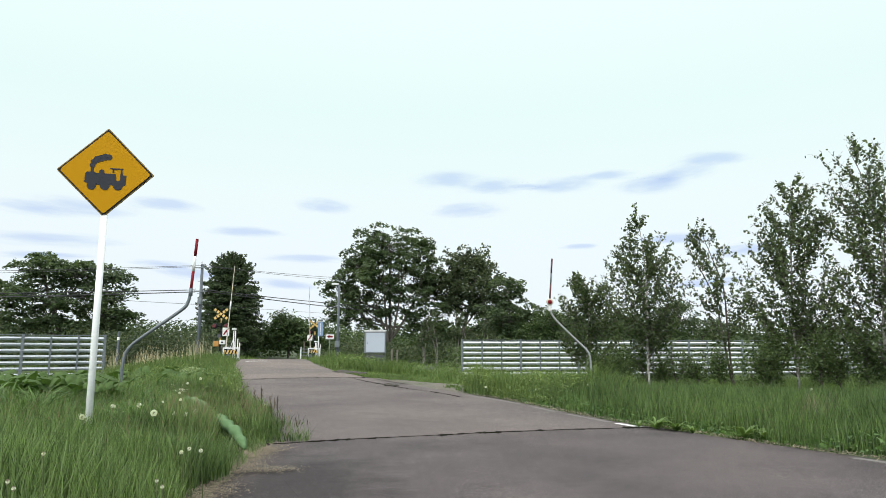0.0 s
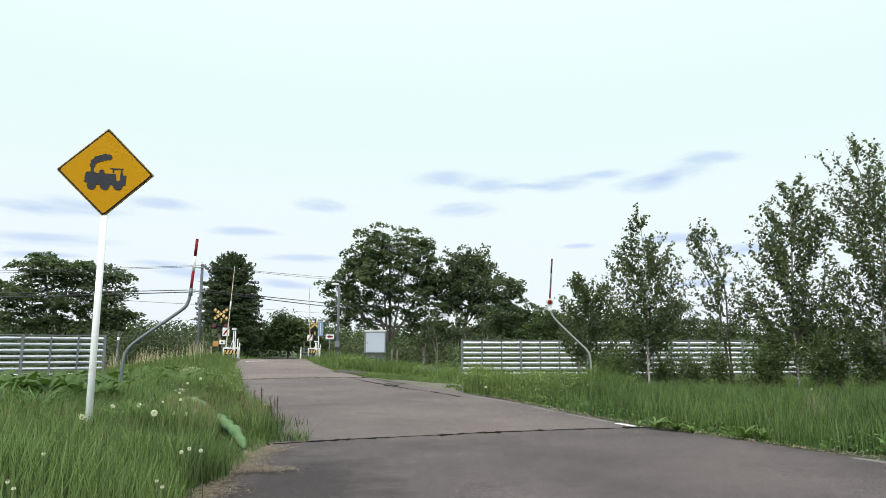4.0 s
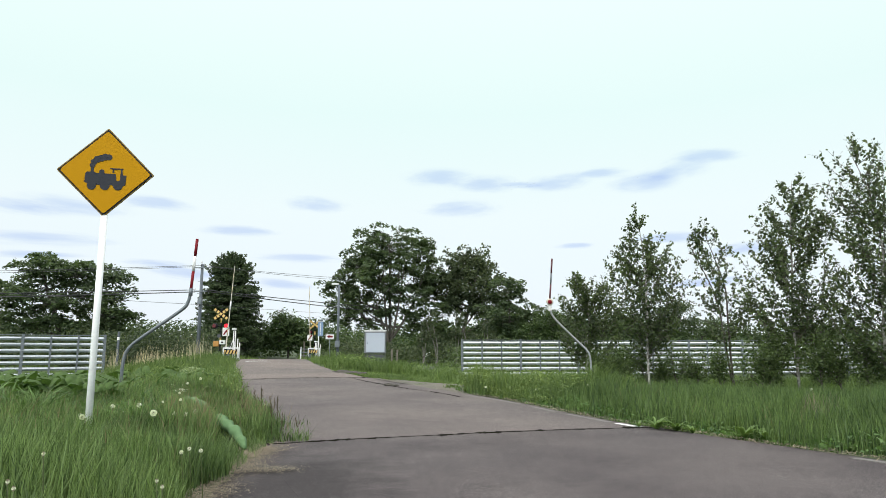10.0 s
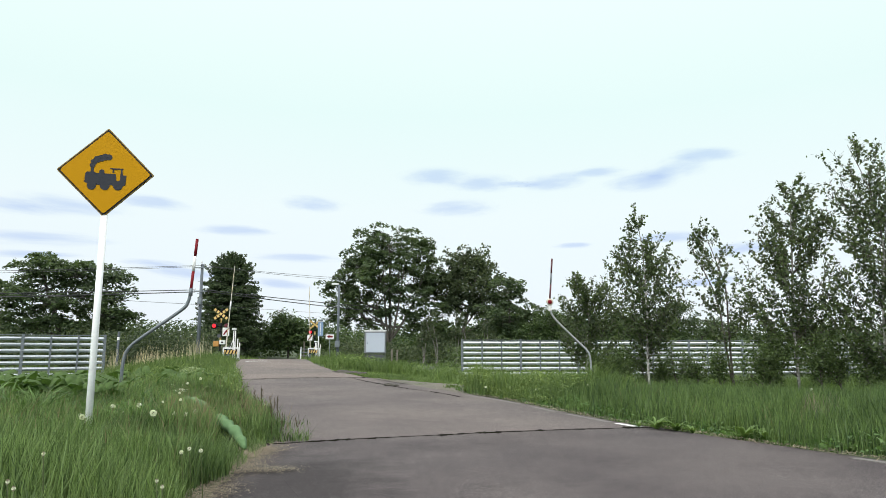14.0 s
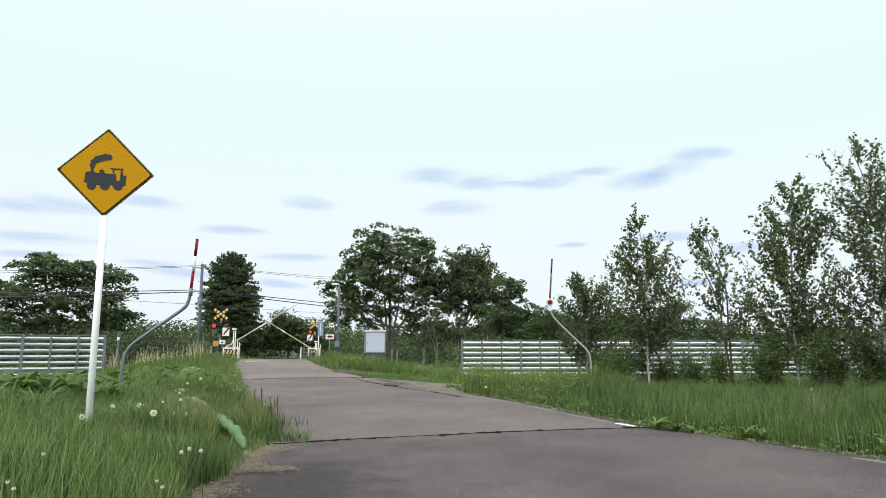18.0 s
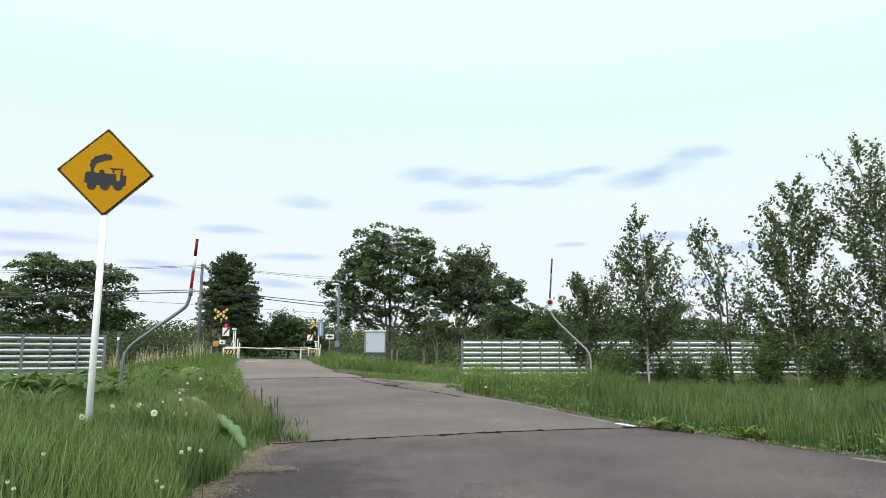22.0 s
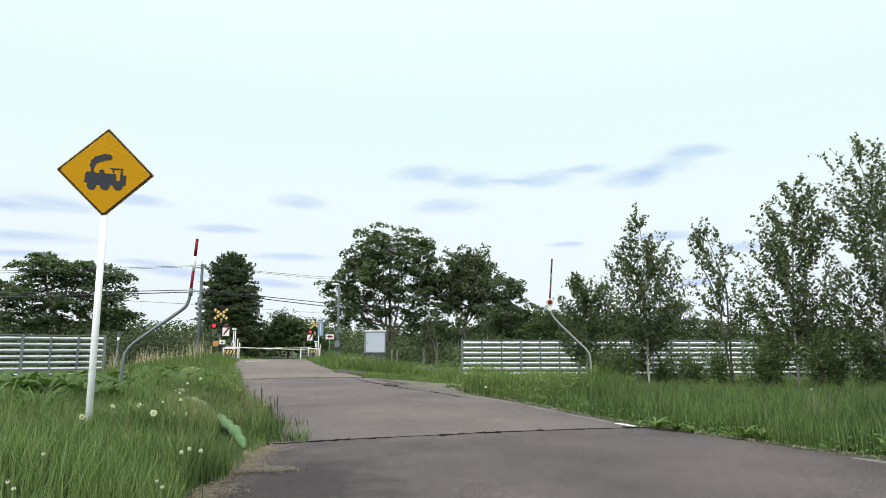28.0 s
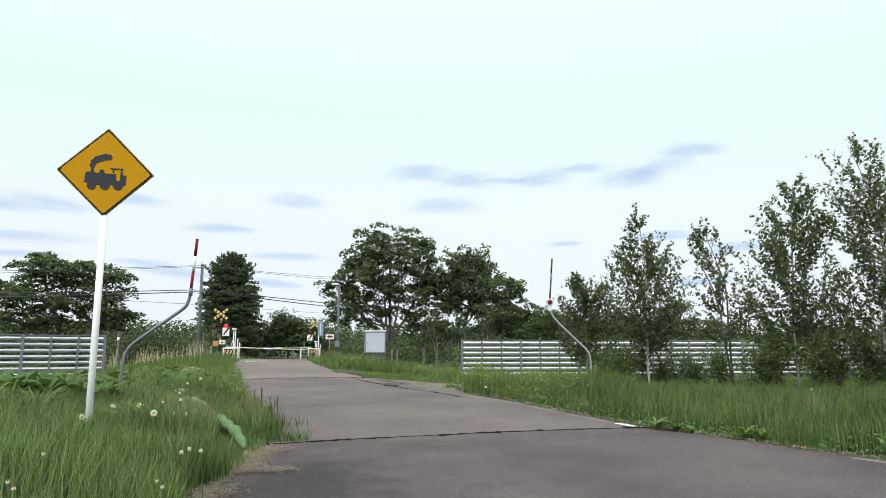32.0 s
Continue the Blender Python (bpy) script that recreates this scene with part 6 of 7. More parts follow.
CLOCK_THINGS = []
for k, (x, y, z) in enumerate(((-2.78, 6.6, 0.49), (-3.33, 7.2, 0.44), (-3.33, 7.6, 0.48), (-3.75, 7.8, 0.45), (-2.65, 4.6, 0.39), (-2.62, 4.2, 0.29), (-2.35, 6.2, 0.2), (-2.31, 6.3, 0.2), (-2.24, 6.4, 0.17), (-3.31, 6.3, 0.48),
                               (-3.47, 9, 0.53), (-4.12, 11, 0.56), (-4.27, 12, 0.59), (-2.6, 10, 0.3), (7.01, 13, 0.35), (2.97, 14, 0.38), (1.89, 17, 0.51), (0.97, 15.5, 0.26), (1.97, 14.5, 0.27), (-3.26, 8.5, 0.48), (-2.89, 8, 0.38), (-2.02, 3.5, 0.57), (-2.0, 3.2, 0.49), (-1.97, 3.2, 0.46), (-1.48, 3.6, 0.42), (-1.45, 3.6, 0.39), (-1.89, 5.0, 0.36), (-1.87, 5.1, 0.37), (-1.75, 5.0, 0.37), (-3.65, 6.9, 0.45), (-3.57, 7.4, 0.49), (-3.28, 7.4, 0.50), (-3.11, 7.6, 0.52), (-2.62, 7.0, 0.44), (-2.74, 7.0, 0.45))):
    CLOCK_THINGS.append(dandelion(x, y, z, k))


def verge_roll():
    """A long green roll of netting that lies along the verge."""
    s = thing("netting_roll", (-2.13, 7.36, 0.02), "long green roll of netting lying in the grass", "netting roll")
    pts = [(0.02, 0.0, 0.05), (-0.22, 0.42, 0.17), (-0.42, 0.72, 0.22), (-0.58, 1.02, 0.25), (-0.70, 1.25, 0.22)]
    pts2 = [(-1.05, 1.95, 0.26), (-1.32, 2.45, 0.31), (-1.66, 3.0, 0.33), (-2.0, 3.55, 0.30)]
    for name, p in (("roll", pts), ("roll", pts2)):
        path = smooth_path(p, 14)
        rr = [(0.056 if p is pts else 0.046) * (1 + 0.14 * math.sin(k * 0.55) + 0.06 * math.sin(k * 2.7)) * min(1, 0.3 + 0.14 * k, 0.4 + 0.2 * (len(path) - 1 - k)) for k in range(len(path))]
        v, f = tube(path, rr, 14)
        bm = bmesh.new()
        vs = [bm.verts.new(c) for c in v]
        for qd in f:
            bm.faces.new([vs[i] for i in qd])
        bm.faces.new(vs[:14][::-1])
        bm.faces.new(vs[-14:])
        bm.normal_update()
        for vert in bm.verts:
            vert.co += vert.normal * (0.012 * noise.noise(vert.co * 22) + 0.009 * noise.noise(vert.co * 9))
        part(name, bm, M_NET, s, "", True)


M_NET = paint("green_netting", (0.085, 0.165, 0.065), 0.8, 0, 0.3, 120, 8, (0.24, 0.3, 0.16), 0.4)
verge_roll()

# straw and grit that the rain left on the asphalt's edge
srng = np.random.default_rng(8)
sy_ = np.concatenate([srng.uniform(4.3, 7.6, 7000), srng.normal(7.4, 0.28, 2200), srng.normal(6.3, 0.1, 900)])
sx_ = road_x(sy_) - HALF - apron(sy_) + srng.normal(-0.03, 0.11, len(sy_)) + 0.05 * np.sin(sy_ * 5) + np.concatenate([np.zeros(7000), srng.normal(0.05, 0.1, 2200), srng.uniform(0.05, 0.5, 900)])
sxy = np.stack([sx_, sy_], 1)


def litter(xy, length, width, g):
    n = len(xy)
    a = g.uniform(0, math.pi, n)
    l = length * g.uniform(0.3, 1.2, n)
    u = np.stack([np.cos(a), np.sin(a), g.normal(0, 0.12, n)], 1) * l[:, None] / 2
    v = np.stack([-np.sin(a), np.cos(a), np.zeros(n)], 1) * width * g.uniform(0.5, 1.4, n)[:, None] / 2
    c = np.stack([xy[:, 0], xy[:, 1], np.maximum(land(xy[:, 0], xy[:, 1]), rise(xy[:, 1]) + 0.02) + g.uniform(0.004, 0.03, n)], 1)
    return np.stack([c - u - v, c + u - v, c + u + v, c - u + v], 1).reshape(-1, 3), np.arange(n * 4).reshape(-1, 4)


ry_ = srng.uniform(5.0, 16.0, 2400)
rxy = np.stack([edge_x(ry_) + 0.02 + srng.normal(0.02, 0.07, 2400), ry_], 1)
tagged(hold("edge_litter", mesh_np("edge_litter", *litter(rxy, 0.07, 0.008, srng)), M_STRAW), "dry litter between the asphalt and the grass", "litter", kind="stuff")
tagged(hold("straw_litter", mesh_np("straw_litter", *litter(sxy, 0.045, 0.0045, srng)), M_STRAW), "dry straw and leaf litter on the road's edge", "litter", kind="stuff")



def chunk(x, y, s, seed, material, label):
    """A flat broken lump with uneven corners."""
    r = random.Random(seed)
    bm = bmesh.new()
    bmesh.ops.create_icosphere(bm, subdivisions=2, radius=1)
    for v in bm.verts:
        k = 1 + r.uniform(-0.22, 0.22)
        v.co = Vector((v.co.x * s * k, v.co.y * s * 0.7 * k, max(-0.3, v.co.z) * s * 0.32 * k))
    z = max(float(land(x, y)), float(rise(y)) + 0.02 if abs(x - road_x(y)) < HALF - narrow(y) else -9)
    ob = part("asphalt_chunk", bm, material, None)
    ob.matrix_basis = pose(x, y, z + 0.02, 0, 0, r.uniform(0, 180))
    tagged(ob, label, "rubble", "rubble on the road edge")


for k, (x, y, s) in enumerate(((-3.9, 26.6, 0.36), (-3.45, 26.0, 0.34), (-3.0, 25.5, 0.28), (-1.5, 19.0, 0.19), (-1.3, 18.75, 0.13), (-4.3, 27.2, 0.2))):
    chunk(x, y, s, k, M_CRUMBLE, "dark broken asphalt lump at the road edge")
for k, (x, y, s) in enumerate(((-5.55, 18.8, 0.12), (-5.3, 18.4, 0.09), (-2.0, 7.75, 0.035), (-1.86, 7.55, 0.03), (-2.1, 7.6, 0.04), (-1.55, 7.2, 0.022))):
    chunk(x, y, s, 20 + k, M_GRAVEL, "pale stone on the road edge")
stone = random.Random(17)
for k in range(14):
    y = stone.uniform(17.6, 21.8)
    chunk(float(edge_x(y)) + stone.uniform(0.1, 1.0), y, stone.uniform(0.03, 0.08), 50 + k, M_GRAVEL, "grey stone on the gravel shoulder")

# taller weeds with seed heads in the grass and along the cracks
grng = np.random.default_rng(9)
seed_xy = np.concatenate([scatter(grng, 2200, -5.5, -1.7, 5.0, 13, lambda x, y: (x - road_x(y) < -HALF - apron(y) - 0.15) & (x > -y * 0.66) & off_roll(x, y)), scatter(grng, 160, -4.6, -1.9, 8.6, 12.2, lambda x, y: np.abs(x - road_x(y) + HALF) < 0.28)])
grass("seeding_grass", seed_xy, 0.46, 0.005, 0.45, M_SEED, "brown seeding grass stems among the green", 25)
haze_xy = scatter(grng, 1700, -4.4, -2.1, 6.6, 11.5, lambda x, y: (x - road_x(y) < -HALF - apron(y) - 0.1) & (x - road_x(y) > -HALF - apron(y) - 1.5) & off_roll(x, y), 0.1)
grass("flowering_grass", haze_xy, 0.5, 0.006, 0.4, M_SEED, "reddish flowering grass stems beside the road", 31)
right_xy = scatter(grng, 800, 1.5, 9.5, 6.5, 15, lambda x, y: (x > edge_x(y) + 0.5) & (x < y * 0.66) & (np.sin(x * 1.9 + 0.6) + np.sin(y * 1.6 + x) > 0.1))
grass("seeding_grass_right", right_xy, 0.52, 0.006, 0.35, M_SEED, "brown seeding grass stems on the verge", 74)
dry_xy = np.stack([grng.normal(5.6, 0.13, 90), grng.normal(10.2, 0.12, 90)], 1)
grass("dry_grass_tuft", dry_xy, 0.5, 0.008, 0.28, M_STRAW, "pale dry grass tuft on the verge", 75)
edge_xy = scatter(grng, 1500, -7, -1.9, 8.3, 16, lambda x, y: (np.abs(x - road_x(y) + HALF - 0.05) < 0.2))
grass("edge_weeds", edge_xy, 0.32, 0.013, 0.9, M_GRASS, "weeds growing along the asphalt's edge", 26)
clump = np.stack([-2.35 + 0.72 * grng.random(420) ** 1.7, np.zeros(420)], 1)
clump[:, 1] = 8.35 + 0.28 * (clump[:, 0] + 1.9) + grng.normal(0, 0.10, 420)
clump = np.concatenate([clump, np.stack([grng.normal(-2.35, 0.16, 420), grng.uniform(8.3, 10.2, 420)], 1) + np.array([0, 0])])
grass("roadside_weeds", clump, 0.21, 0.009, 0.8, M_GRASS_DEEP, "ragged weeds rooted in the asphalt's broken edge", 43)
def umbel_plant(x, y, z, seed):
    """A stem that carries flat clusters of small white flowers."""
    r = random.Random(seed)
    g = float(land(x, y))
    h = max(0.25, z - g)
    s = thing("umbel_plant", (x, y, g), "wild plant with flat clusters of white flowers", "flower", "white umbels on the bank")
    tube_part("stem", [(0, 0, -0.02), (0.01, 0.02, h * 0.5), (0, 0, h)], [0.006, 0.004], M_STALK, s, "", 6, 4)
    for k in range(r.randint(2, 4)):
        a, d = r.uniform(0, 6.28), 0.0 if k == 0 else r.uniform(0.06, 0.14)
        c = Vector((d * math.cos(a), d * math.sin(a), h + r.uniform(-0.06, 0.02)))
        part("side_stem", rod((0, 0, h - 0.12), c, 0.003, 0.002, 5), M_STALK, s)
        n = np.random.default_rng(seed * 5 + k)
        p = np.array(c)[None] + n.normal(0, 1, (70, 3)) * np.array([0.032, 0.032, 0.008])
        hold("flower_cluster", mesh_np("flower_cluster", *leaves(p, 0.016, n)), M_FLUFF, s, "flat white flower cluster")["kind"] = "stuff"


for k, (x, y, z) in enumerate(((-5.15, 13, 0.32), (-5.35, 14, 0.38), (-5.3, 14.5, 0.34), (-5.9, 13, 0.3), (-6.3, 16, 0.42), (-6.7, 17.5, 0.4), (-4.75, 12, 0.38), (-7.6, 20, 0.42), (-6.9, 18.5, 0.36), (-4.4, 11.3, 0.36))):
    umbel_plant(x, y, z, 400 + k)


def dock_plant(x, y, tall, seed):
    """A seeding dock: leaning stem, brown spikes near its top, narrow leaves below."""
    r = random.Random(seed)
    g = max(float(land(x, y)), float(rise(y)))
    s = thing("dock_plant", (x, y, g), "brown seeding dock weed at the asphalt's edge", "weed", "dock weeds")
    lean_ = (r.uniform(-0.06, 0.06), r.uniform(-0.04, 0.04))
    top = Vector((lean_[0], lean_[1], tall))
    tube_part("stem", [(0, 0, -0.03), tuple(top * 0.5 + Vector((0.01, 0, 0))), tuple(top)], [0.005, 0.003], M_DOCK, s, "", 6, 4)
    for k in range(3):
        a = top * (0.66 + 0.1 * k)
        b = a + Vector((r.uniform(-0.05, 0.05), r.uniform(-0.03, 0.03), 0.09))
        n = np.random.default_rng(seed * 7 + k)
        t = n.uniform(0, 1, 46)[:, None]
        c = np.array(a)[None] * (1 - t) + np.array(b)[None] * t + n.normal(0, 0.004, (46, 3))
        hold("seed_spike", mesh_np("seed_spike", *leaves(c, 0.011, n)), M_DOCK, s, "brown seed spike")
    for k in range(4):
        n = np.random.default_rng(seed * 9 + k)
        v, f = blades(np.array([[0.0, 0.0]]), tall * 0.55, 0.035, 1.0, n, np.array([0.0]))
        hold("leaf", mesh_np("leaf", v, f), M_BUTTERBUR, s)


for k, (x, y, h) in enumerate(((-2.56, 9.6, 0.5), (-2.12, 8.5, 0.42), (-2.02, 8.45, 0.30), (-2.6, 9.0, 0.36), (-1.78, 8.55, 0.22), (-3.0, 11.0, 0.42), (-3.95, 13.6, 0.36), (-3.58, 13.45, 0.34), (-2.93, 11.7, 0.3), (-3.2, 11.0, 0.34), (-2.3, 9.5, 0.46), (-2.42, 9.7, 0.4))):
    dock_plant(x, y, h, 300 + k)
crack_xy = np.stack([grng.uniform(-1.9, 3.2, 260), np.zeros(260)], 1)
crack_xy[:, 1] = 8.985 + (crack_xy[:, 0] - road_x(8.985)) * 0.33 + grng.normal(0, 0.02, 260)
grass("crack_grass", crack_xy, 0.05, 0.008, 0.9, M_GRASS, "small grass growing in the asphalt crack", 27)
reed_xy = scatter(grng, 680, -18.5, -11.9, 36, 43, lambda x, y: x < road_x(y) - HALF - 0.9, 0.25)
grass("dry_reeds", reed_xy, 1.2, 0.022, 0.25, M_REED, "pale dry reeds beside the crossing", 28)


# ---- far ridge ----
def ridge():
    xs = np.arange(-1400, 1401, 20.0)
    v, f = [], []
    for x in xs:
        h = 14 + 6 * math.sin(x * 0.006 + 1) + 5 * math.sin(x * 0.021) + 1.8 * math.sin(x * 0.11)
        v += [(x, 620, -1), (x, 640, h * 0.7), (x, 680, h), (x, 760, -1)]
    n = len(xs)
    for k in range(n - 1):
        for j in range(3):
            f.append((k * 4 + j, k * 4 + 4 + j, k * 4 + 5 + j, k * 4 + 1 + j))
    return mesh_np("backdrop_ridge", v, f)


M_RIDGE = soil("wooded_ridge", ((0.02, 0.034, 0.018), (0.035, 0.056, 0.027), (0.055, 0.078, 0.038)), 0.12)
tagged(hold("backdrop_ridge", ridge(), M_RIDGE, smooth=True), "low wooded ridge on the horizon", "hill", kind="structure")


# ---- clouds: thin grey patches of one layer, drifting together ----
def cloud_material():
    m = bpy.data.materials.new("thin_grey_cloud")
    m.use_nodes = True
    n, l = m.node_tree.nodes, m.node_tree.links
    n.clear()
    out, tr = n.new("ShaderNodeOutputMaterial"), n.new("ShaderNodeBsdfTransparent")
    c, info = n.new("ShaderNodeTexCoord"), n.new("ShaderNodeObjectInfo")
    sub = n.new("ShaderNodeVectorMath")
    sub.operation = "MULTIPLY_ADD"
    sub.inputs[1].default_value, sub.inputs[2].default_value = (2, 2, 0), (-1, -1, 0)
    l.new(c.outputs["Generated"], sub.inputs[0])
    length = n.new("ShaderNodeVectorMath")
    length.operation = "LENGTH"
    l.new(sub.outputs[0], length.inputs[0])
    t = n.new("ShaderNodeTexNoise")
    t.noise_dimensions = "4D"
    t.inputs["Scale"].default_value, t.inputs["Detail"].default_value = 2.6, 5
    l.new(c.outputs["Generated"], t.inputs["Vector"])
    w4 = n.new("ShaderNodeMath")
    w4.operation, w4.inputs[1].default_value = "MULTIPLY", 40
    l.new(info.outputs["Random"], w4.inputs[0])
    l.new(w4.outputs[0], t.inputs["W"])
    k = n.new("ShaderNodeMath")
    k.operation, k.inputs[1].default_value, k.inputs[2].default_value = "MULTIPLY_ADD", 1.5, -0.75
    l.new(t.outputs[0], k.inputs[0])
    add = n.new("ShaderNodeMath")
    l.new(length.outputs["Value"], add.inputs[0])
    l.new(k.outputs[0], add.inputs[1])
    edge = n.new("ShaderNodeMapRange")
    edge.interpolation_type = "SMOOTHSTEP"
    edge.inputs[1].default_value, edge.inputs[2].default_value, edge.inputs[3].default_value, edge.inputs[4].default_value = 1.0, -0.05, 0, 1
    l.new(add.outputs[0], edge.inputs[0])
    rim = n.new("ShaderNodeMapRange")
    rim.interpolation_type = "SMOOTHSTEP"
    rim.inputs[1].default_value, rim.inputs[2].default_value = 1.0, 0.4
    l.new(length.outputs["Value"], rim.inputs[0])
    both = n.new("ShaderNodeMath")
    both.operation = "MULTIPLY"
    l.new(edge.outputs[0], both.inputs[0])
    l.new(rim.outputs[0], both.inputs[1])
    l.new(blend(n, l, "MIX", both.outputs[0], (1, 1, 1), (0.735, 0.79, 0.955)), tr.inputs[0])
    l.new(tr.outputs[0], out.inputs[0])
    return m


M_CLOUD = cloud_material()
CLOUD_AT = ((13, 1178, 61, 61), (95, 1226, 60, 62), (51, 1439, 79, 85), (158, 1228, 41, 27), (223, 1214, 56, 65), (289, 1142, 49, 35), (383, 1215, 60, 78), (409, 1131, 50, 75),
            (432, 1039, 54, 42), (-252, 1405, 60, 81), (-592, 1383, 74, 79), (-771, 1410, 100, 116), (-886, 1423, 76, 95), (-1089, 1839, 179, 128), (-1307, 2140, 151, 107), (-997, 2381, 95, 132),
            (-1003, 2715, 132, 255), (-508, 1712, 91, 77), (-464, 2233, 138, 116), (-741, 3133, 124, 283), (405, 1962, 55, 56), (638, 1817, 104, 96), (930, 2028, 108, 167), (1200, 3053, 161, 269))
CLOUDS = []
for k, (x, y, hw, hd) in enumerate(CLOUD_AT):
    hw, hd = hw * 1.5, hd * 1.5
    xs, ys = np.linspace(-1, 1, 9), np.linspace(-1, 1, 7)
    v, f = grid_sheet(xs * hw, ys * hd, lambda a, b: 6 - 4 * (a / hw) ** 2 - 2 * (b / hd) ** 2)
    me = mesh_np("cloud", v, f)
    ob = hold("cloud", me, M_CLOUD, None)
    ob.location = (x, y, 300)
    ob.visible_shadow = False
    tagged(ob, "thin soft grey-blue cloud patch in a pale sky", "cloud", "drifting clouds")
    CLOUDS.append((ob, x, y))


# ---- insects that cross before the lens ----
def insect(r):
    s = thing("flying_insect", (0, 0, 0), "tiny grey flying insect", "insect", "flying insects")
    part("body", rod((-r, 0, 0), (r, 0, 0), r * 0.3, r * 0.18, 10), M_GALV, s, "grey body", True)
    for q_ in (-1, 1):
        bm = bmesh.new()
        bm.faces.new([bm.verts.new(p) for p in ((0, 0, r * 0.2), (-r * 0.5, q_ * r * 0.5, r * 0.5), (-r * 0.9, q_ * r * 0.9, r * 0.5), (-r * 0.2, q_ * r * 0.8, r * 0.45))])
        bmesh.ops.solidify(bm, geom=bm.faces[:], thickness=r * 0.02)
        part("wing", bm, M_GALV, s)
    return s


INSECTS = [insect(0.010), insect(0.010)]


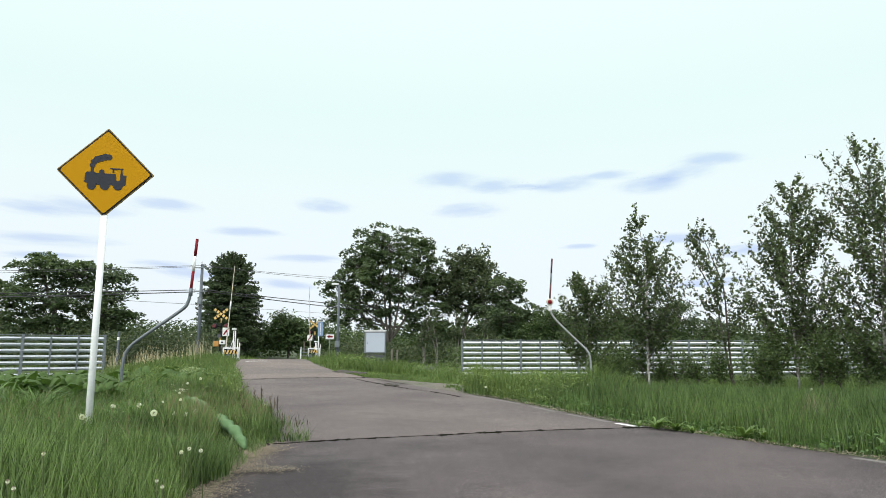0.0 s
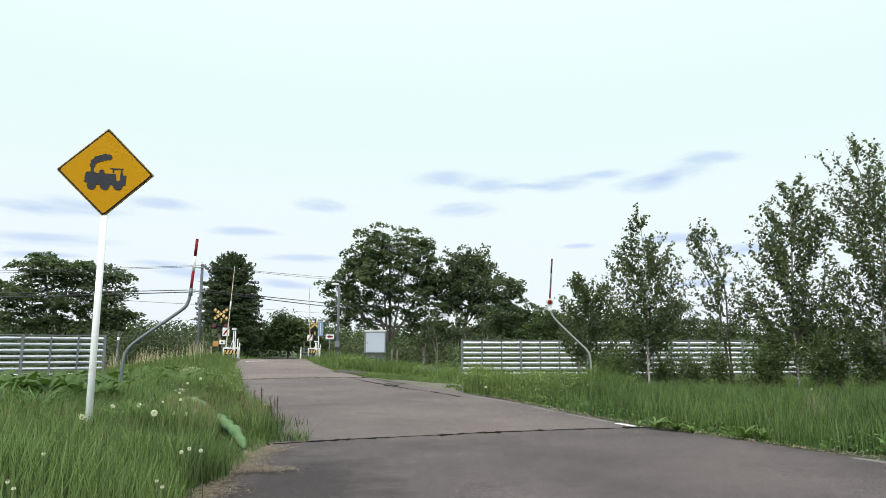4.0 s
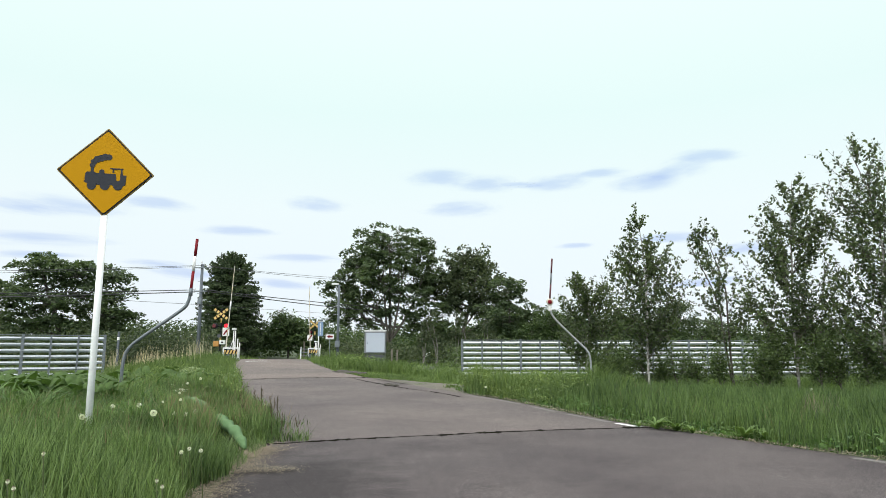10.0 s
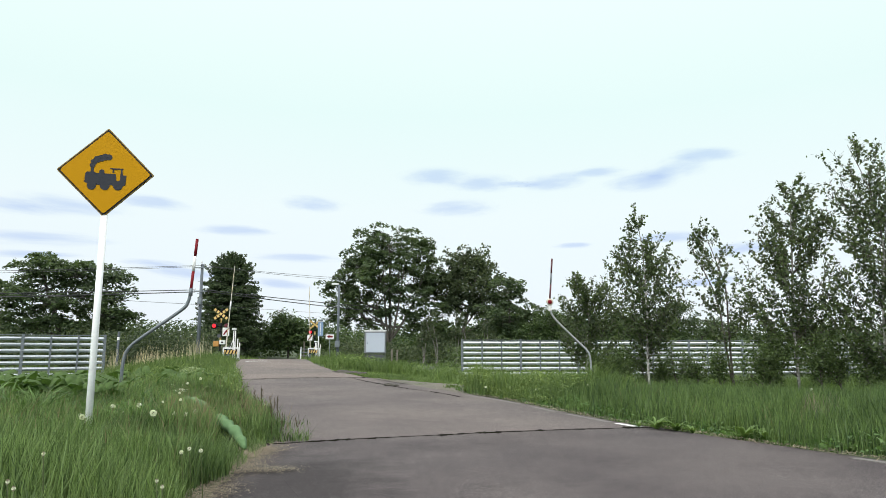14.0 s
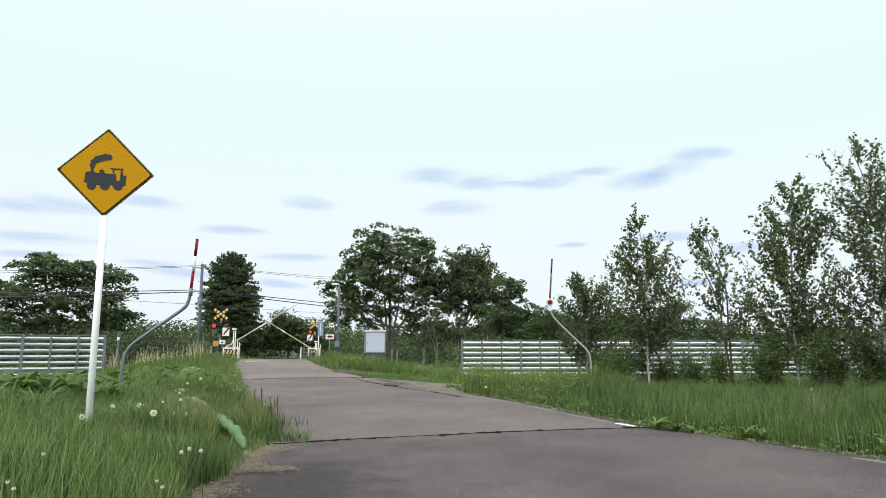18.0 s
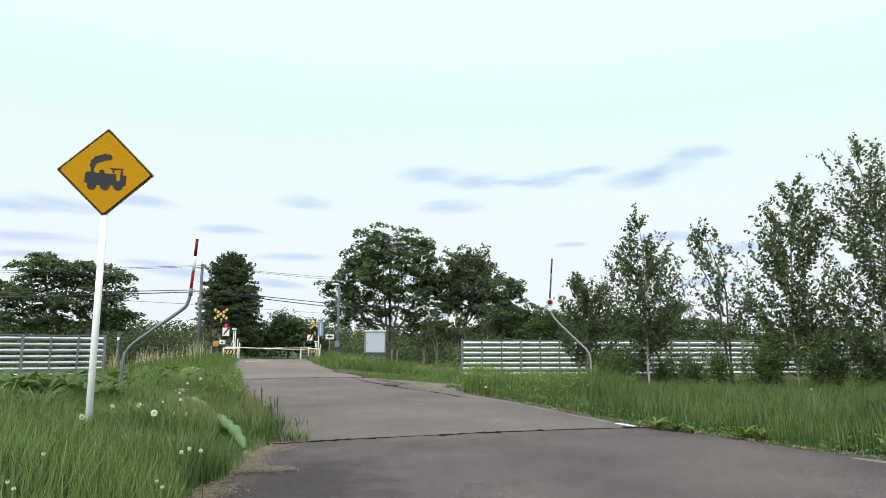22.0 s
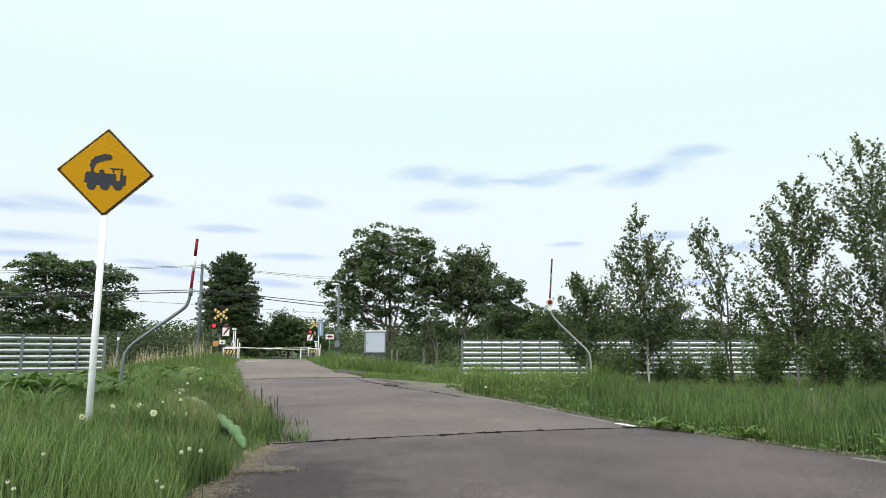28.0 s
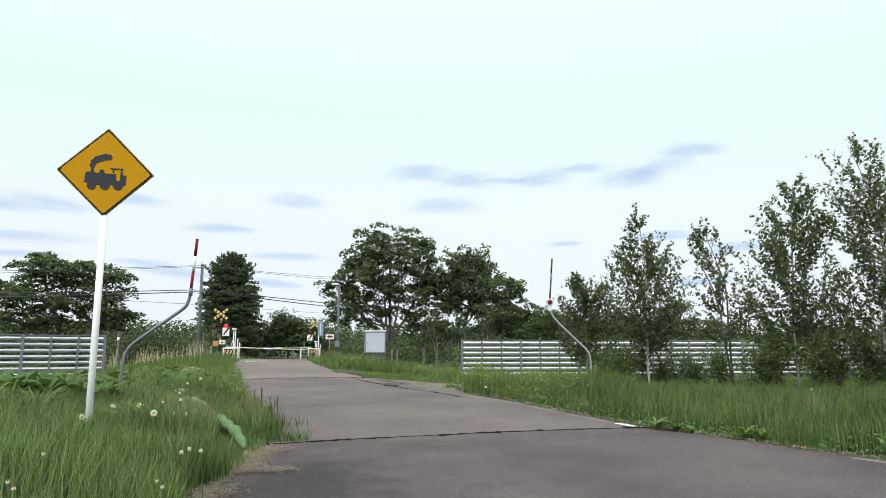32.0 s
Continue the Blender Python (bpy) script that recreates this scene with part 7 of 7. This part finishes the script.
# ---- all that moves ----
def motions():
    # the booms come down from 14.6 s
    near = ((0, 86.5), (14.5, 86.5), (15, 80), (15.5, 71.5), (16, 63), (16.5, 54.5), (17, 47.5), (17.5, 39.5), (18, 31.5), (18.5, 23), (19, 14.5), (19.5, 8), (20, 1.7), (20.4, -1.2), (20.8, -2), (32, -2))
    far_ = ((0, 87.5), (14.4, 87.5), (15, 79), (15.5, 71), (16, 62.5), (16.5, 54.5), (17, 47), (17.5, 39.5), (18, 31), (18.5, 23.3), (19, 16.3), (19.5, 10.3), (20, 3.6), (20.4, 0.6), (20.8, -0.5), (32, -0.5))
    arm, at = BOOM_NEAR
    walk(arm, [(t, pose(*at, 0, -a, 0)) for t, a in near])
    arm, at = BOOM_FAR
    walk(arm, [(t, pose(*at, 0, a - 180, 0)) for t, a in far_])
    # the lamps flash by turns: times at which the left one comes on, then the right one
    flips = (4.75, 5.3, 5.85, 6.6, 7.22, 7.82, 8.32, 8.9, 9.6, 10.22, 10.8, 11.43, 12.05, 12.65, 13.25, 13.85, 14.42, 15.02, 15.6, 16.15, 16.66, 16.84, 17.3, 17.65, 18.15, 18.8, 19.35, 20.02, 20.55, 21.40, 21.93, 22.7, 23.28, 23.88, 24.48, 25.1, 25.7, 26.3, 26.9, 27.45, 28.12, 28.7, 29.3, 29.9, 30.52, 31.1, 31.75)
    for disc, at, first in DISCS:
        turn, rows = 180, [(0, pose(*at, 0, 0, 180))]
        for k, t in enumerate(flips):
            lit = (k % 2 == 1) == (first == "L")
            if k == 0:
                lit = first == "R"
            want = 0 if lit else 180
            if want != turn:
                for j in range(4):
                    rows.append((t + j / 30, pose(*at, 0, 0, turn + (want - turn) * j / 3)))
                turn = want
        rows.append((32, pose(*at, 0, 0, turn)))
        walk(disc, rows)
    # car and truck on the far road
    line = lambda x: 93.5 + 0.15 * (x + 22.5)
    heading = math.degrees(math.atan(0.15))
    xs = [(t, -24.7 + 15 * (t - 8.4)) for t in np.arange(0, 20.01, 0.5)]
    walk(CAR, [(float(t), pose(x, line(x), -0.22, 0, 0, heading)) for t, x in xs] + [(32, pose(xs[-1][1], line(xs[-1][1]), -0.22, 0, 0, heading))])
    xs = [(t, -24.9 + 18.5 * (t - 30.2)) for t in np.arange(23.5, 32.01, 0.5)]
    walk(TRUCK, [(0, pose(xs[0][1], line(xs[0][1]), -0.22, 0, 0, heading))] + [(float(t), pose(x, line(x), -0.22, 0, 0, heading)) for t, x in xs])
    # clouds drift together
    for ob, x, y in CLOUDS:
        walk(ob, [(0, pose(x, y, 300)), (32, pose(x - 51, y - 46, 300))])
    # birches sway in a light wind, in degrees of lean to the right
    sway = (((0, 0.4), (2.2, 1.2), (3.5, 0.5), (5.5, 1.2), (9, 0.7), (11, 0), (13, 0.3), (16.5, 0), (20, 0.1), (25, 0.2), (28, -0.2), (32, -0.2)),
            ((0, 0.1), (2.3, 0.8), (3.5, 0.5), (6, 0.5), (8, 0.2), (10, 0), (13.3, -0.2), (16.5, -0.2), (19.5, 0.2), (22.5, 0), (23.5, 0.55), (24.5, 0.05), (28, 0.15), (32, 0.15)),
            ((0, -0.9), (2, -0.5), (5.5, -0.3), (7, -0.5), (10, 0), (13, 0.3), (16.5, -0.4), (18, 0.2), (21.5, 0.2), (22.7, -0.6), (25, 0.8), (28, 0.3), (32, 0.2)),
            ((0, -0.2), (1.5, -0.5), (3.5, 0.1), (9, 0), (14, 0.15), (20.5, -0.2), (21.5, 0.2), (22.5, -0.4), (25, 0.4), (29, 0.5), (32, 0.3)),
            ((0, 0), (2, -0.8), (3.5, 0), (8, -0.1), (14.5, 0.3), (18, 0.35), (20.5, 0), (22, 0.3), (25.5, 0.75), (29, 0.6), (32, 0.2)))
    for ob, rows in zip(BIRCHES, sway):
        x, y, z = ob.location
        walk(ob, [(t, pose(x, y, z, 0.15 * a, a, 0)) for t, a in rows])
    # the nearer dandelions nod a little
    for k, ob in enumerate(CLOCK_THINGS[:7]):
        x, y, z = ob.location
        r = random.Random(k)
        walk(ob, [(0, pose(x, y, z))] + [(t, pose(x, y, z, 0, r.uniform(-2.2, 1.2), 0)) for t in range(4, 32, 3)] + [(32, pose(x, y, z))])
    # two insects cross the view at twelve seconds
    for ob, a, b, c in ((INSECTS[0], (2.6, 1.6, 1.0), (0.305, 2.0, 1.752), (-2.4, 2.6, 2.2)), (INSECTS[1], (4.2, 3.0, 1.2), (1.16, 3.3, 2.37), (-3.6, 3.8, 3.2))):
        q_ = lambda p, s=0: pose(*p, 0, 18, 0)
        walk(ob, [(0, q_((a[0], -3, 0.6))), (11.5, q_((a[0], -3, 0.6))), (11.8, q_(a)), (12, q_(b)), (12.2, q_(c)), (12.6, q_((c[0] * 2, -3, 3.4))), (32, q_((c[0] * 2, -3, 3.4)))])


motions()
